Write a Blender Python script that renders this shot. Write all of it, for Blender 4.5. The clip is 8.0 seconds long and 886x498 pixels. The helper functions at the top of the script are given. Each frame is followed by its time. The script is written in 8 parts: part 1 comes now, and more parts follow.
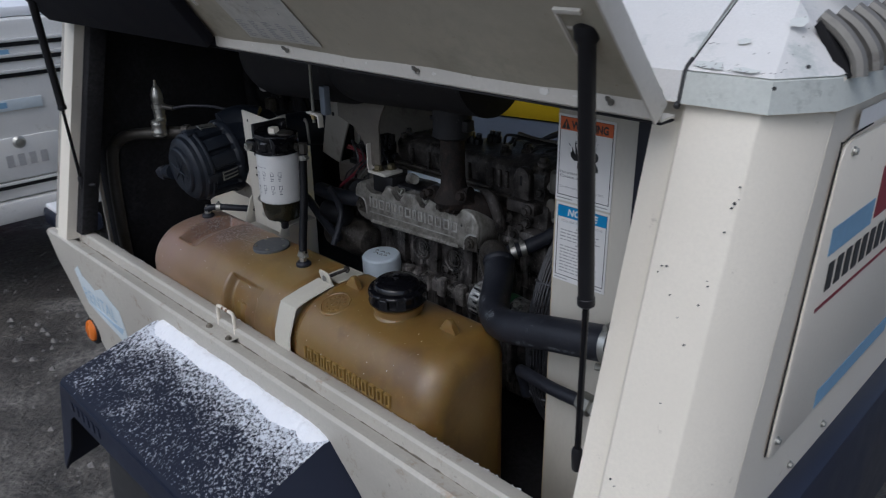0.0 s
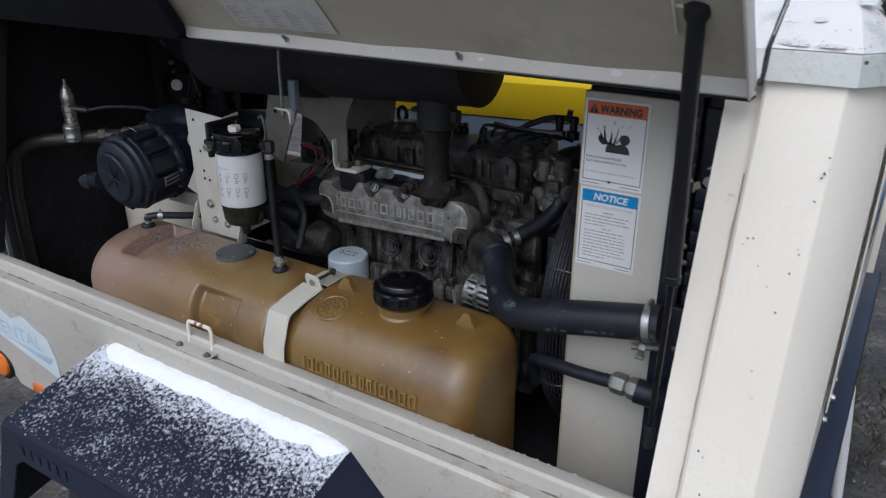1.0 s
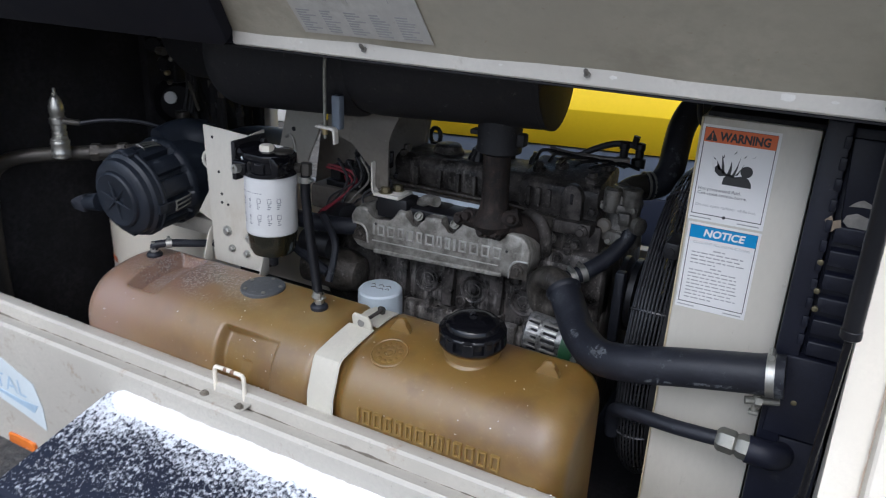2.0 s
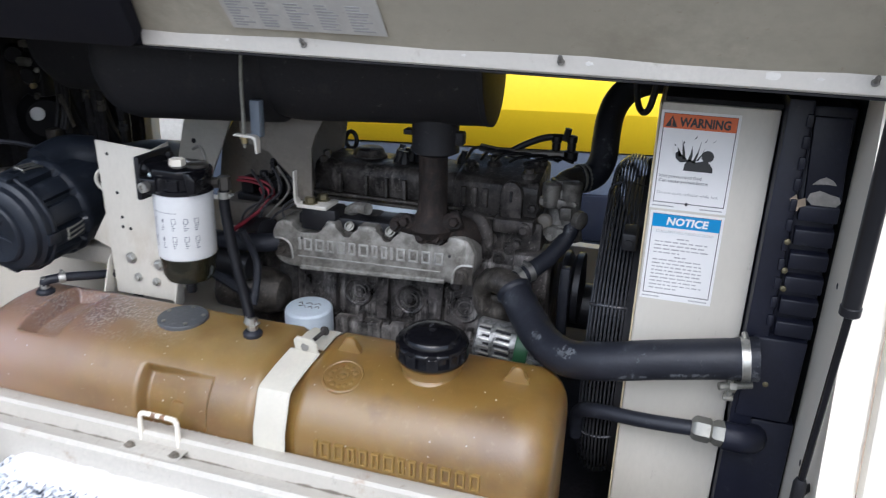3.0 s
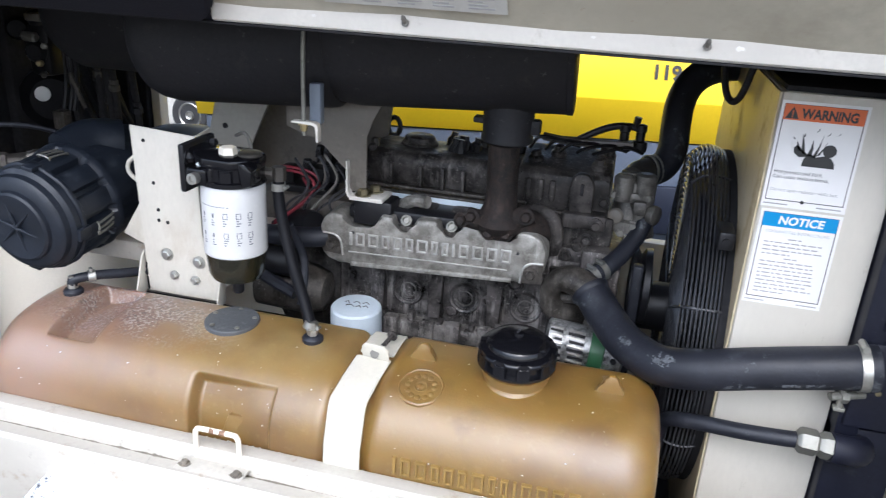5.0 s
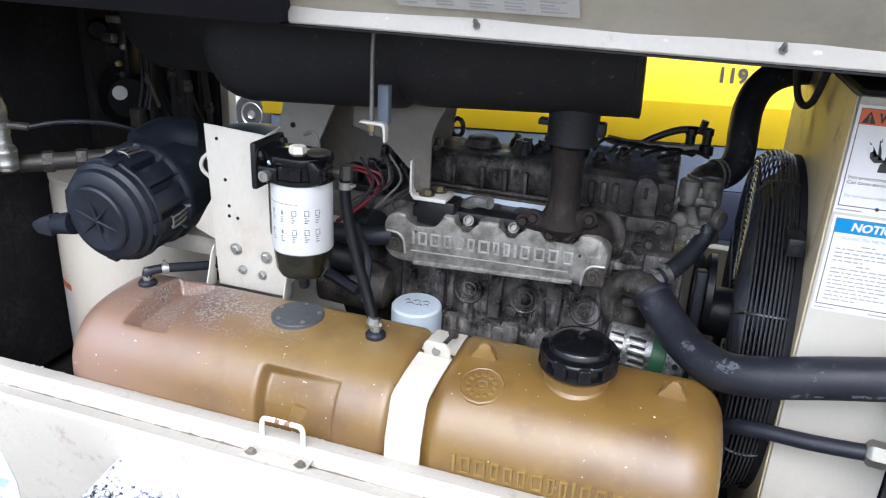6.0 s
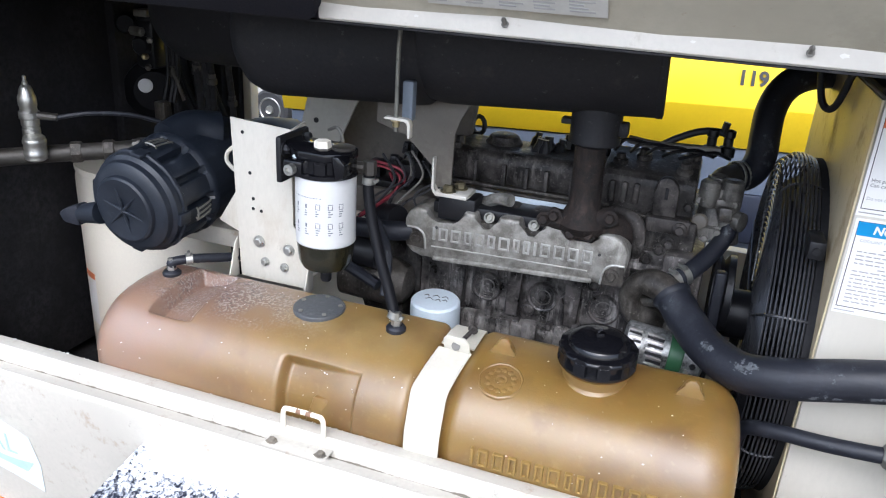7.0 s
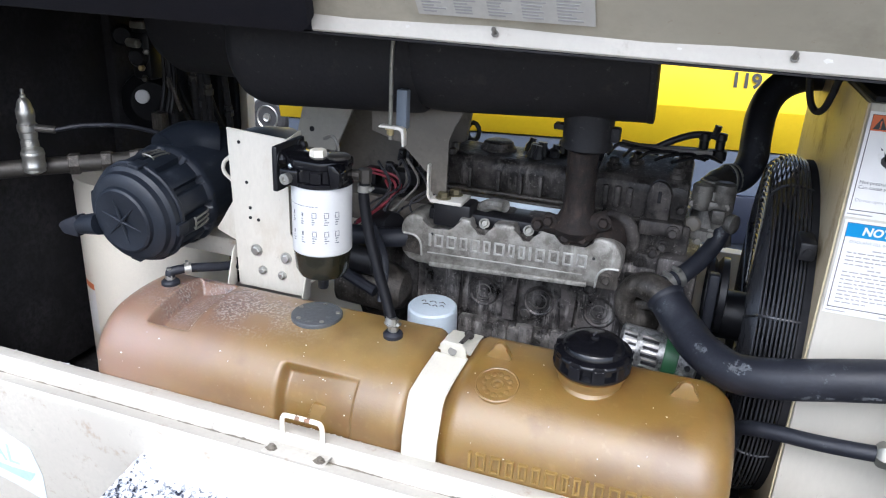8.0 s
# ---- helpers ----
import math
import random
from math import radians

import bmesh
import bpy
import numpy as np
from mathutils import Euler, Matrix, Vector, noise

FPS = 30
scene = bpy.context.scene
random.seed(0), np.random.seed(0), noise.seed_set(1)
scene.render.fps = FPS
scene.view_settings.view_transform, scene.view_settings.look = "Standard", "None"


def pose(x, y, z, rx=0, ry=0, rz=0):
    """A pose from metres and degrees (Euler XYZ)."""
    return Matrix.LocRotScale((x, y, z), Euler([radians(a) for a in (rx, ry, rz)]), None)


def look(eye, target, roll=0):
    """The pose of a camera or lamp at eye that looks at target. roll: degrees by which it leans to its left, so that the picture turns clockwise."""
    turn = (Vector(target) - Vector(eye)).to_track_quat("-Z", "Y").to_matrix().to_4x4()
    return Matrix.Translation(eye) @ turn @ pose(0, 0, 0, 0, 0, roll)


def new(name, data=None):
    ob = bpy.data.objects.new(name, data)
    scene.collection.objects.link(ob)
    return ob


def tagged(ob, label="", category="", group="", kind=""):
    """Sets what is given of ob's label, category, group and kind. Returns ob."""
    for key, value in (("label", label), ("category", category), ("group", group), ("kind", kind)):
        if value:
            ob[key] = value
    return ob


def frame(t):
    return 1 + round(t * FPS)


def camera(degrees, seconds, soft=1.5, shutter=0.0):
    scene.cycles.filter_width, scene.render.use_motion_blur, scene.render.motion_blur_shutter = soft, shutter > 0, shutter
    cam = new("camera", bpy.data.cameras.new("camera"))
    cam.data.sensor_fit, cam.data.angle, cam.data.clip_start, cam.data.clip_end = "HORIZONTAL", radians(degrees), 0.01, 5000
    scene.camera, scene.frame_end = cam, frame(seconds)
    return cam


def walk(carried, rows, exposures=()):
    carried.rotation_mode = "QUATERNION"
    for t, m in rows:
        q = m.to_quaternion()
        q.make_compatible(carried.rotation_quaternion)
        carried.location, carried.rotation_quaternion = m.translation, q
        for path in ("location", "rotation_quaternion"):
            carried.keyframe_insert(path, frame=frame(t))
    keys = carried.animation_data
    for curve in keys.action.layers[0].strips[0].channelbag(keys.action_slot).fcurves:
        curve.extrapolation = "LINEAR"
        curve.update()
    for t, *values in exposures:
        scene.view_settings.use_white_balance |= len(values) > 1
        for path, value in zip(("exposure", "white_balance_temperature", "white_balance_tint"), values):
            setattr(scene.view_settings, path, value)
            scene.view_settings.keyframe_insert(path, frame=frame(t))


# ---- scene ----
cam = camera(61.0, 8.0, soft=1.15, shutter=0.4)
PATH = [
    (0, (1.21, -0.821, 1.646), (-0.092, 0.485, 0.871), -0.8),
    (0.5, (1.061, -0.892, 1.626), (-0.095, 0.547, 0.855), 0.3),
    (1, (0.945, -0.995, 1.622), (-0.04, 0.563, 0.844), 0.3),
    (1.5, (0.808, -0.989, 1.588), (-0.163, 0.616, 0.893), 2.0),
    (1.7, (0.746, -0.98, 1.586), (-0.199, 0.632, 0.872), 2.3),
    (2.8, (0.491, -0.996, 1.561), (-0.065, 0.791, 0.856), 2.4),
    (3, (0.489, -0.96, 1.552), (-0.044, 0.836, 0.853), 2.0),
    (3.5, (0.459, -0.902, 1.554), (0.017, 0.921, 0.861), 2.2),
    (4, (0.375, -0.884, 1.546), (0.012, 0.94, 0.811), 2.1),
    (4.5, (0.313, -0.895, 1.537), (-0.052, 0.927, 0.797), 3.1),
    (5, (0.28, -0.912, 1.533), (-0.155, 0.895, 0.794), 3.2),
    (6.5, (0.263, -0.938, 1.536), (-0.334, 0.819, 0.79), 3.1),
    (7, (0.257, -0.948, 1.535), (-0.341, 0.808, 0.787), 3.6),
    (7.5, (0.261, -0.951, 1.54), (-0.334, 0.807, 0.793), 3.0),
    (8, (0.267, -0.956, 1.543), (-0.332, 0.804, 0.806), 2.8),
]
EXPOSURES = [(0, -0.40, 5740, 10), (1, -0.02, 5720, 10), (1.7, 0.29, 5720, 10), (3, 0.88, 5750, 10.5), (4, 1.12, 5760, 10.5), (5, 1.32, 5740, 10.5), (7, 1.37, 5740, 10.5), (8, 1.37, 5750, 10.5)]
walk(cam, [(t, look(eye, target, roll)) for t, eye, target, roll in PATH], EXPOSURES)

# ---- world and light: overcast winter daylight ----
world = bpy.data.worlds.new("overcast_sky")
scene.world = world
world.use_nodes = True
wn = world.node_tree
wn.nodes.clear()
w_out = wn.nodes.new("ShaderNodeOutputWorld")
w_bg = wn.nodes.new("ShaderNodeBackground")
w_sky = wn.nodes.new("ShaderNodeTexSky")
w_sky.sky_type = 'NISHITA'
w_sky.sun_disc = False
w_sky.sun_elevation = radians(52)
w_sky.sun_rotation = radians(160)
w_sky.air_density, w_sky.dust_density, w_sky.ozone_density = 1.0, 4.0, 1.0
w_hsv = wn.nodes.new("ShaderNodeHueSaturation")
w_hsv.inputs["Saturation"].default_value = 0.7
wn.links.new(w_sky.outputs[0], w_hsv.inputs["Color"])
wn.links.new(w_hsv.outputs[0], w_bg.inputs[0])
w_bg.inputs[1].default_value = 0.15
wn.links.new(w_bg.outputs[0], w_out.inputs[0])
sun_data = bpy.data.lights.new("sun", 'SUN')
sun_data.energy, sun_data.angle, sun_data.color = 1.3, radians(60), (0.975, 0.985, 1.0)
sun = new("sun", sun_data)
sun.matrix_world = look((-1.0, -3.8, 5.0), (0, 0, 0))


# ---- materials ----
def node_mat(name):
    m = bpy.data.materials.new(name)
    m.use_nodes = True
    nt = m.node_tree
    return m, nt, nt.nodes["Principled BSDF"]


def mat(name, color, rough=0.5, metal=0.0, var=0.15, scale=6.0, fine=80.0, bump=0.1, dirt=None, dirt_amt=0.5,
        dirt_scale=5.0, dirt2=None, dirt2_amt=0.35, dirt2_scale=40.0, spec=0.5, stretch=(1, 1, 1), sss=0.0, dirt_rough=0.8):
    """Colour varied at two scales, up to two kinds of dirt in patches, rough and bumpy at the fine scale."""
    m, nt, b = node_mat(name)
    N, L = nt.nodes, nt.links
    tc = N.new("ShaderNodeTexCoord")
    mp = N.new("ShaderNodeMapping")
    mp.inputs["Scale"].default_value = stretch
    L.new(tc.outputs["Object"], mp.inputs[0])

    def noise_tex(sc, detail=4.0, rough_=0.6):
        n = N.new("ShaderNodeTexNoise")
        n.inputs["Scale"].default_value, n.inputs["Detail"].default_value, n.inputs["Roughness"].default_value = sc, detail, rough_
        L.new(mp.outputs[0], n.inputs["Vector"])
        return n.outputs["Fac"]

    def ramp(fac, lo, hi):
        r = N.new("ShaderNodeMapRange")
        r.inputs["From Min"].default_value, r.inputs["From Max"].default_value = lo, hi
        L.new(fac, r.inputs["Value"])
        return r.outputs[0]

    def mix(fac, a, c):
        x = N.new("ShaderNodeMix")
        x.data_type = 'RGBA'
        L.new(fac, x.inputs["Factor"])
        for sock, v in ((x.inputs["A"], a), (x.inputs["B"], c)):
            if isinstance(v, tuple):
                sock.default_value = (*v, 1)
            else:
                L.new(v, sock)
        return x.outputs["Result"]

    big, small = noise_tex(scale), noise_tex(fine, 3.0)
    lo = tuple(max(0, c * (1 - var)) for c in color)
    hi = tuple(min(1, c * (1 + var)) for c in color)
    col = mix(ramp(big, 0.3, 0.7), lo, hi)
    col = mix(ramp(small, 0.35, 0.75), col, tuple(c * (1 - var * 0.8) for c in color))
    r_val = rough
    rmap = N.new("ShaderNodeMapRange")
    rmap.inputs["From Min"].default_value, rmap.inputs["From Max"].default_value = 0.3, 0.7
    rmap.inputs["To Min"].default_value, rmap.inputs["To Max"].default_value = max(0.02, rough - 0.08), min(1, rough + 0.1)
    L.new(big, rmap.inputs["Value"])
    r_out = rmap.outputs[0]
    for d, amt, sc in ((dirt, dirt_amt, dirt_scale), (dirt2, dirt2_amt, dirt2_scale)):
        if d:
            f = ramp(noise_tex(sc, 8.0, 0.7), 0.72 - amt * 0.4, 0.86 - amt * 0.3)
            col = mix(f, col, d)
            rm = N.new("ShaderNodeMix")
            L.new(f, rm.inputs[0])
            L.new(r_out, rm.inputs[2])
            rm.inputs[3].default_value = dirt_rough
            r_out = rm.outputs[0]
    L.new(col, b.inputs["Base Color"])
    L.new(r_out, b.inputs["Roughness"])
    b.inputs["Metallic"].default_value = metal
    b.inputs["Specular IOR Level"].default_value = spec
    if sss:
        b.inputs["Subsurface Weight"].default_value = sss
        b.inputs["Subsurface Radius"].default_value = (0.03, 0.012, 0.004)
        b.inputs["Subsurface Scale"].default_value = 0.5
    if bump:
        bp = N.new("ShaderNodeBump")
        bp.inputs["Strength"].default_value, bp.inputs["Distance"].default_value = bump, 0.002
        L.new(small, bp.inputs["Height"])
        L.new(bp.outputs[0], b.inputs["Normal"])
    return m


def grimy(name, dark, mid, light, scale=26.0, streak=0.5, fleck=0.5, rough=(0.3, 0.75), metal=0.15, bump=0.6, spec=0.3):
    """Oily casting: dark and bare patches, dust in vertical runs and pale flecks."""
    m, nt, b = node_mat(name)
    N, L = nt.nodes, nt.links
    tc = N.new("ShaderNodeTexCoord")

    def noise_tex(sc, detail, rough_, squash=(1, 1, 1), shift=0.0):
        mp = N.new("ShaderNodeMapping")
        mp.inputs["Scale"].default_value = squash
        mp.inputs["Location"].default_value = (shift, shift, shift)
        L.new(tc.outputs["Object"], mp.inputs[0])
        n = N.new("ShaderNodeTexNoise")
        n.inputs["Scale"].default_value, n.inputs["Detail"].default_value, n.inputs["Roughness"].default_value = sc, detail, rough_
        L.new(mp.outputs[0], n.inputs["Vector"])
        return n.outputs["Fac"]

    def rng(v, a, c, lo=0.0, hi=1.0):
        r = N.new("ShaderNodeMapRange")
        for i, k in enumerate((a, c, lo, hi)):
            r.inputs[i + 1].default_value = k
        L.new(v, r.inputs[0])
        return r.outputs[0]

    def mix(fac, a, c):
        x = N.new("ShaderNodeMix")
        x.data_type = 'RGBA'
        L.new(fac, x.inputs["Factor"])
        for sock, v in ((x.inputs["A"], a), (x.inputs["B"], c)):
            if isinstance(v, tuple):
                sock.default_value = (*v, 1)
            else:
                L.new(v, sock)
        return x.outputs["Result"]

    def times(a, c):
        n = N.new("ShaderNodeMath")
        n.operation = 'MULTIPLY'
        L.new(a, n.inputs[0])
        if isinstance(c, float):
            n.inputs[1].default_value = c
        else:
            L.new(c, n.inputs[1])
        return n.outputs[0]

    patch, fine = noise_tex(scale, 9, 0.68), noise_tex(190, 4, 0.65)
    col = mix(rng(patch, 0.40, 0.62), dark, mid)
    runs = times(rng(noise_tex(60, 5, 0.65, (1, 1, 0.12), 3.0), 0.5, 0.68), rng(noise_tex(14, 3, 0.5, (1, 1, 1), 7.0), 0.42, 0.62))
    col = mix(times(runs, streak), col, light)
    flecks = times(rng(fine, 0.58, 0.70), rng(noise_tex(20, 4, 0.6, (1, 1, 1), 1.7), 0.40, 0.65))
    col = mix(times(flecks, fleck), col, light)
    L.new(col, b.inputs["Base Color"])
    L.new(rng(patch, 0.35, 0.65, rough[0], rough[1]), b.inputs["Roughness"])
    b.inputs["Metallic"].default_value = metal
    b.inputs["Specular IOR Level"].default_value = spec
    bp = N.new("ShaderNodeBump")
    bp.inputs["Strength"].default_value, bp.inputs["Distance"].default_value = bump, 0.003
    L.new(patch, bp.inputs["Height"])
    bp2 = N.new("ShaderNodeBump")
    bp2.inputs["Strength"].default_value, bp2.inputs["Distance"].default_value = bump, 0.0012
    L.new(fine, bp2.inputs["Height"])
    L.new(bp.outputs[0], bp2.inputs["Normal"])
    L.new(bp2.outputs[0], b.inputs["Normal"])
    return m


CREAM = (0.76, 0.705, 0.60)
M_cream = mat("cream_paint", CREAM, 0.35, var=0.05, scale=3, fine=200, bump=0.03, dirt=(0.30, 0.25, 0.19), dirt_amt=0.16, dirt_scale=30)
M_cream_worn = mat("worn_cream_paint", (0.45, 0.425, 0.37), 0.45, var=0.10, scale=5, fine=120, bump=0.08, dirt=(0.26, 0.17, 0.10), dirt_amt=0.34,
                   dirt_scale=14, dirt2=(0.12, 0.10, 0.08), dirt2_amt=0.22, dirt2_scale=60)
M_skirt = mat("chipped_greenish_skirt", (0.52, 0.54, 0.50), 0.5, var=0.10, scale=12, fine=200, bump=0.15, dirt=(0.25, 0.26, 0.24), dirt_amt=0.36, dirt_scale=22,
              dirt2=(0.08, 0.08, 0.08), dirt2_amt=0.14, dirt2_scale=30)
M_roof = mat("frosted_roof_paint", (0.70, 0.685, 0.655), 0.55, var=0.06, scale=10, fine=300, bump=0.10, dirt=(0.42, 0.46, 0.43), dirt_amt=0.42, dirt_scale=16,
             dirt2=(0.10, 0.10, 0.10), dirt2_amt=0.10, dirt2_scale=25)
M_flake = mat("flaked_paint", (0.60, 0.615, 0.58), 0.6, var=0.06, scale=30, fine=300, bump=0.1)
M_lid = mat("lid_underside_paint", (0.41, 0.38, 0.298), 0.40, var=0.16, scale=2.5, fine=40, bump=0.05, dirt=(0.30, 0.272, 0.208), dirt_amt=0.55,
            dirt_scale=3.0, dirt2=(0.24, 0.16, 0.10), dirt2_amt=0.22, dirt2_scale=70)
M_rail = mat("lid_rail_paint", (0.60, 0.57, 0.51), 0.4, var=0.08, scale=9, fine=150, bump=0.05, dirt=(0.35, 0.31, 0.24), dirt_amt=0.3, dirt_scale=20)
M_railscuff = mat("rubbed_rail_paint", (0.70, 0.68, 0.63), 0.5, var=0.1, scale=60, fine=200, bump=0.1)
M_grime = mat("rail_grime", (0.16, 0.14, 0.11), 0.8, var=0.35, scale=14, fine=160, bump=0.4, dirt=(0.42, 0.38, 0.30), dirt_amt=0.4, dirt_scale=22)
M_foam = mat("black_foam", (0.0125, 0.0125, 0.0180), 0.9, var=0.3, scale=12, fine=400, bump=0.5, spec=0.2)
M_black = mat("black_interior", (0.026, 0.0254, 0.027), 0.8, var=0.5, scale=6, fine=90, bump=0.2, spec=0.12)
M_muffler = mat("matt_black_muffler", (0.0150, 0.0146, 0.0170), 0.66, var=0.35, scale=5, fine=150, bump=0.25, dirt=(0.038, 0.035, 0.033), dirt_amt=0.34, dirt_scale=22, dirt2=(0.12, 0.115, 0.11), dirt2_amt=0.26, dirt2_scale=75, spec=0.35)
M_plastic = mat("black_plastic", (0.0105, 0.0105, 0.0125), 0.42, var=0.25, scale=10, fine=180, bump=0.1, dirt=(0.06, 0.06, 0.06), dirt_amt=0.2, dirt_scale=30, spec=0.35)
M_navy = mat("air_cleaner_plastic", (0.0115, 0.0150, 0.0225), 0.42, var=0.3, scale=14, fine=160, bump=0.12, dirt=(0.050, 0.058, 0.07), dirt_amt=0.34, dirt_scale=20, dirt2=(0.15, 0.155, 0.16), dirt2_amt=0.20, dirt2_scale=70, spec=0.4)
M_core = mat("dusty_radiator_core", (0.018, 0.019, 0.021), 0.6, var=0.4, scale=20, fine=300, bump=0.5, dirt=(0.05, 0.048, 0.045), dirt_amt=0.3, dirt_scale=15)
M_gloss = mat("glossy_black_cap", (0.005, 0.005, 0.0065), 0.11, var=0.2, scale=12, fine=120, bump=0.03, spec=0.4)
M_rubber = mat("rubber_hose", (0.0130, 0.0145, 0.0210), 0.5, var=0.35, scale=18, fine=150, bump=0.2, dirt=(0.045, 0.05, 0.055), dirt_amt=0.34, dirt_scale=18, dirt2=(0.20, 0.21, 0.22), dirt2_amt=0.30, dirt2_scale=22, spec=0.4)
M_hose = mat("black_fuel_hose", (0.0055, 0.0056, 0.007), 0.55, var=0.3, scale=20, fine=150, bump=0.1, spec=0.15)
M_engine = grimy("grimy_engine_casting", (0.011, 0.0100, 0.0094), (0.072, 0.064, 0.059), (0.32, 0.295, 0.27), 30, 0.5, 0.75)
M_ledge = grimy("pale_block_ledge", (0.036, 0.033, 0.030), (0.20, 0.184, 0.170), (0.46, 0.43, 0.40), 26, 0.9, 0.85, (0.22, 0.7))
M_block = grimy("oily_engine_block", (0.0115, 0.0105, 0.010), (0.098, 0.088, 0.082), (0.40, 0.375, 0.35), 24, 1.0, 0.8, (0.22, 0.7))
M_sidetank = mat("dusty_navy_plastic", (0.0105, 0.0117, 0.0215), 0.42, var=0.3, scale=14, fine=160, bump=0.15, dirt=(0.05, 0.052, 0.06), dirt_amt=0.26, dirt_scale=26, dirt2=(0.14, 0.13, 0.12), dirt2_amt=0.13, dirt2_scale=60, spec=0.35)
M_bright = grimy("bright_alternator_casting", (0.10, 0.10, 0.095), (0.42, 0.42, 0.41), (0.62, 0.62, 0.61), 60, 0.3, 0.6, (0.25, 0.5), 0.6, 0.5, 0.5)
M_alu = grimy("cast_aluminium", (0.17, 0.160, 0.140), (0.38, 0.365, 0.33), (0.56, 0.54, 0.50), 34, 0.5, 0.6, (0.34, 0.6), 0.5, 0.7, 0.5)
M_rusty = grimy("rusty_exhaust", (0.011, 0.0095, 0.009), (0.030, 0.0225, 0.019), (0.095, 0.066, 0.052), 46, 0.5, 0.8, (0.6, 0.9), 0.0, 0.9, 0.25)
M_strap = mat("strap_paint", (0.50, 0.475, 0.40), 0.45, var=0.08, scale=12, fine=150, bump=0.06, dirt=(0.30, 0.26, 0.19), dirt_amt=0.25, dirt_scale=22)
M_emboss = grimy("raised_aluminium", (0.32, 0.31, 0.285), (0.50, 0.49, 0.46), (0.6, 0.59, 0.56), 30, 0.3, 0.4, (0.34, 0.55), 0.5, 0.4, 0.5)
M_steel = mat("zinc_steel", (0.46, 0.455, 0.42), 0.36, metal=0.9, var=0.12, scale=20, fine=200, bump=0.1, dirt=(0.25, 0.22, 0.18), dirt_amt=0.3, dirt_scale=40)
M_brass = mat("dull_yellow_steel", (0.45, 0.37, 0.20), 0.4, metal=0.85, var=0.15, scale=30, fine=200, bump=0.1)
M_olivebolt = mat("dull_plated_bolt", (0.19, 0.165, 0.10), 0.45, metal=0.7, var=0.2, scale=40, fine=200, bump=0.1)
M_wire = mat("black_wire", (0.036, 0.036, 0.040), 0.30, var=0.3, scale=20, fine=120, bump=0.05)
M_white = mat("white_canister", (0.58, 0.58, 0.57), 0.35, var=0.04, scale=10, fine=150, bump=0.02, dirt=(0.5, 0.48, 0.44), dirt_amt=0.18, dirt_scale=20)
M_paleblue = mat("pale_oil_filter", (0.62, 0.70, 0.76), 0.35, var=0.06, scale=14, fine=150, bump=0.02, dirt=(0.35, 0.36, 0.36), dirt_amt=0.25, dirt_scale=18)
M_blue = mat("notice_blue", (0.008, 0.24, 0.52), 0.4, var=0.05, bump=0.0)
M_orange = mat("warning_orange", (0.62, 0.13, 0.035), 0.45, var=0.06, bump=0.0)
M_paper = mat("label_white", (0.74, 0.73, 0.71), 0.4, var=0.05, scale=20, bump=0.02, dirt=(0.5, 0.46, 0.4), dirt_amt=0.2, dirt_scale=15)
M_ink = mat("black_ink", (0.03, 0.03, 0.03), 0.5, var=0.1, bump=0)
M_faded = mat("faded_paper", (0.50, 0.49, 0.45), 0.5, var=0.12, scale=25, bump=0.02, dirt=(0.36, 0.34, 0.29), dirt_amt=0.4, dirt_scale=18)
M_greyink = mat("grey_ink", (0.36, 0.355, 0.35), 0.5, var=0.15, bump=0)
M_navy_frame = mat("navy_frame_paint", (0.013, 0.018, 0.036), 0.42, var=0.18, scale=6, fine=150, bump=0.08, dirt=(0.12, 0.12, 0.12), dirt_amt=0.2, dirt_scale=14)
M_yellow = mat("yellow_paint", (0.82, 0.57, 0.008), 0.4, var=0.04, scale=2, fine=80, bump=0.03, dirt=(0.5, 0.33, 0.04), dirt_amt=0.15, dirt_scale=10)
M_slate = mat("slate_blue_paint", (0.085, 0.105, 0.145), 0.5, var=0.1, scale=4, fine=80, bump=0.05)
M_red = mat("red_wire", (0.22, 0.022, 0.035), 0.45, var=0.15, bump=0)
M_green = mat("green_tape", (0.032, 0.105, 0.045), 0.45, var=0.15, bump=0.05)
M_print = mat("pale_grey_print", (0.13, 0.14, 0.16), 0.5, var=0.1, bump=0)
M_grey = mat("galvanised_bracket", (0.20, 0.19, 0.17), 0.5, metal=0.3, var=0.15, scale=8, fine=120, bump=0.12, dirt=(0.08, 0.07, 0.06), dirt_amt=0.35, dirt_scale=12)
M_amberlens = mat("amber_lens", (0.62, 0.16, 0.02), 0.25, var=0.1, bump=0.02)
M_tyre = mat("tyre_rubber", (0.022, 0.022, 0.023), 0.8, var=0.25, scale=20, fine=90, bump=0.3)
M_snow = mat("snow", (0.80, 0.81, 0.83), 0.75, var=0.03, scale=30, fine=400, bump=0.5)
M_white_paint = mat("white_neighbour_paint", (0.66, 0.65, 0.62), 0.45, var=0.06, scale=4, fine=100, bump=0.04, dirt=(0.4, 0.38, 0.33), dirt_amt=0.3, dirt_scale=10)
M_ltblue = mat("faded_blue_print", (0.20, 0.36, 0.52), 0.5, var=0.15, bump=0)
M_fadedblue = mat("washed_out_blue_print", (0.40, 0.54, 0.66), 0.5, var=0.2, scale=40, bump=0)
M_sticker = mat("torn_pale_sticker", (0.62, 0.68, 0.70), 0.5, var=0.08, scale=10, bump=0.02)
M_rust = mat("rust_streak", (0.22, 0.13, 0.08), 0.85, var=0.3, scale=20, fine=120, bump=0.3)
M_rust_pale = mat("pale_rust_stain", (0.50, 0.39, 0.29), 0.7, var=0.25, scale=30, fine=150, bump=0.1)
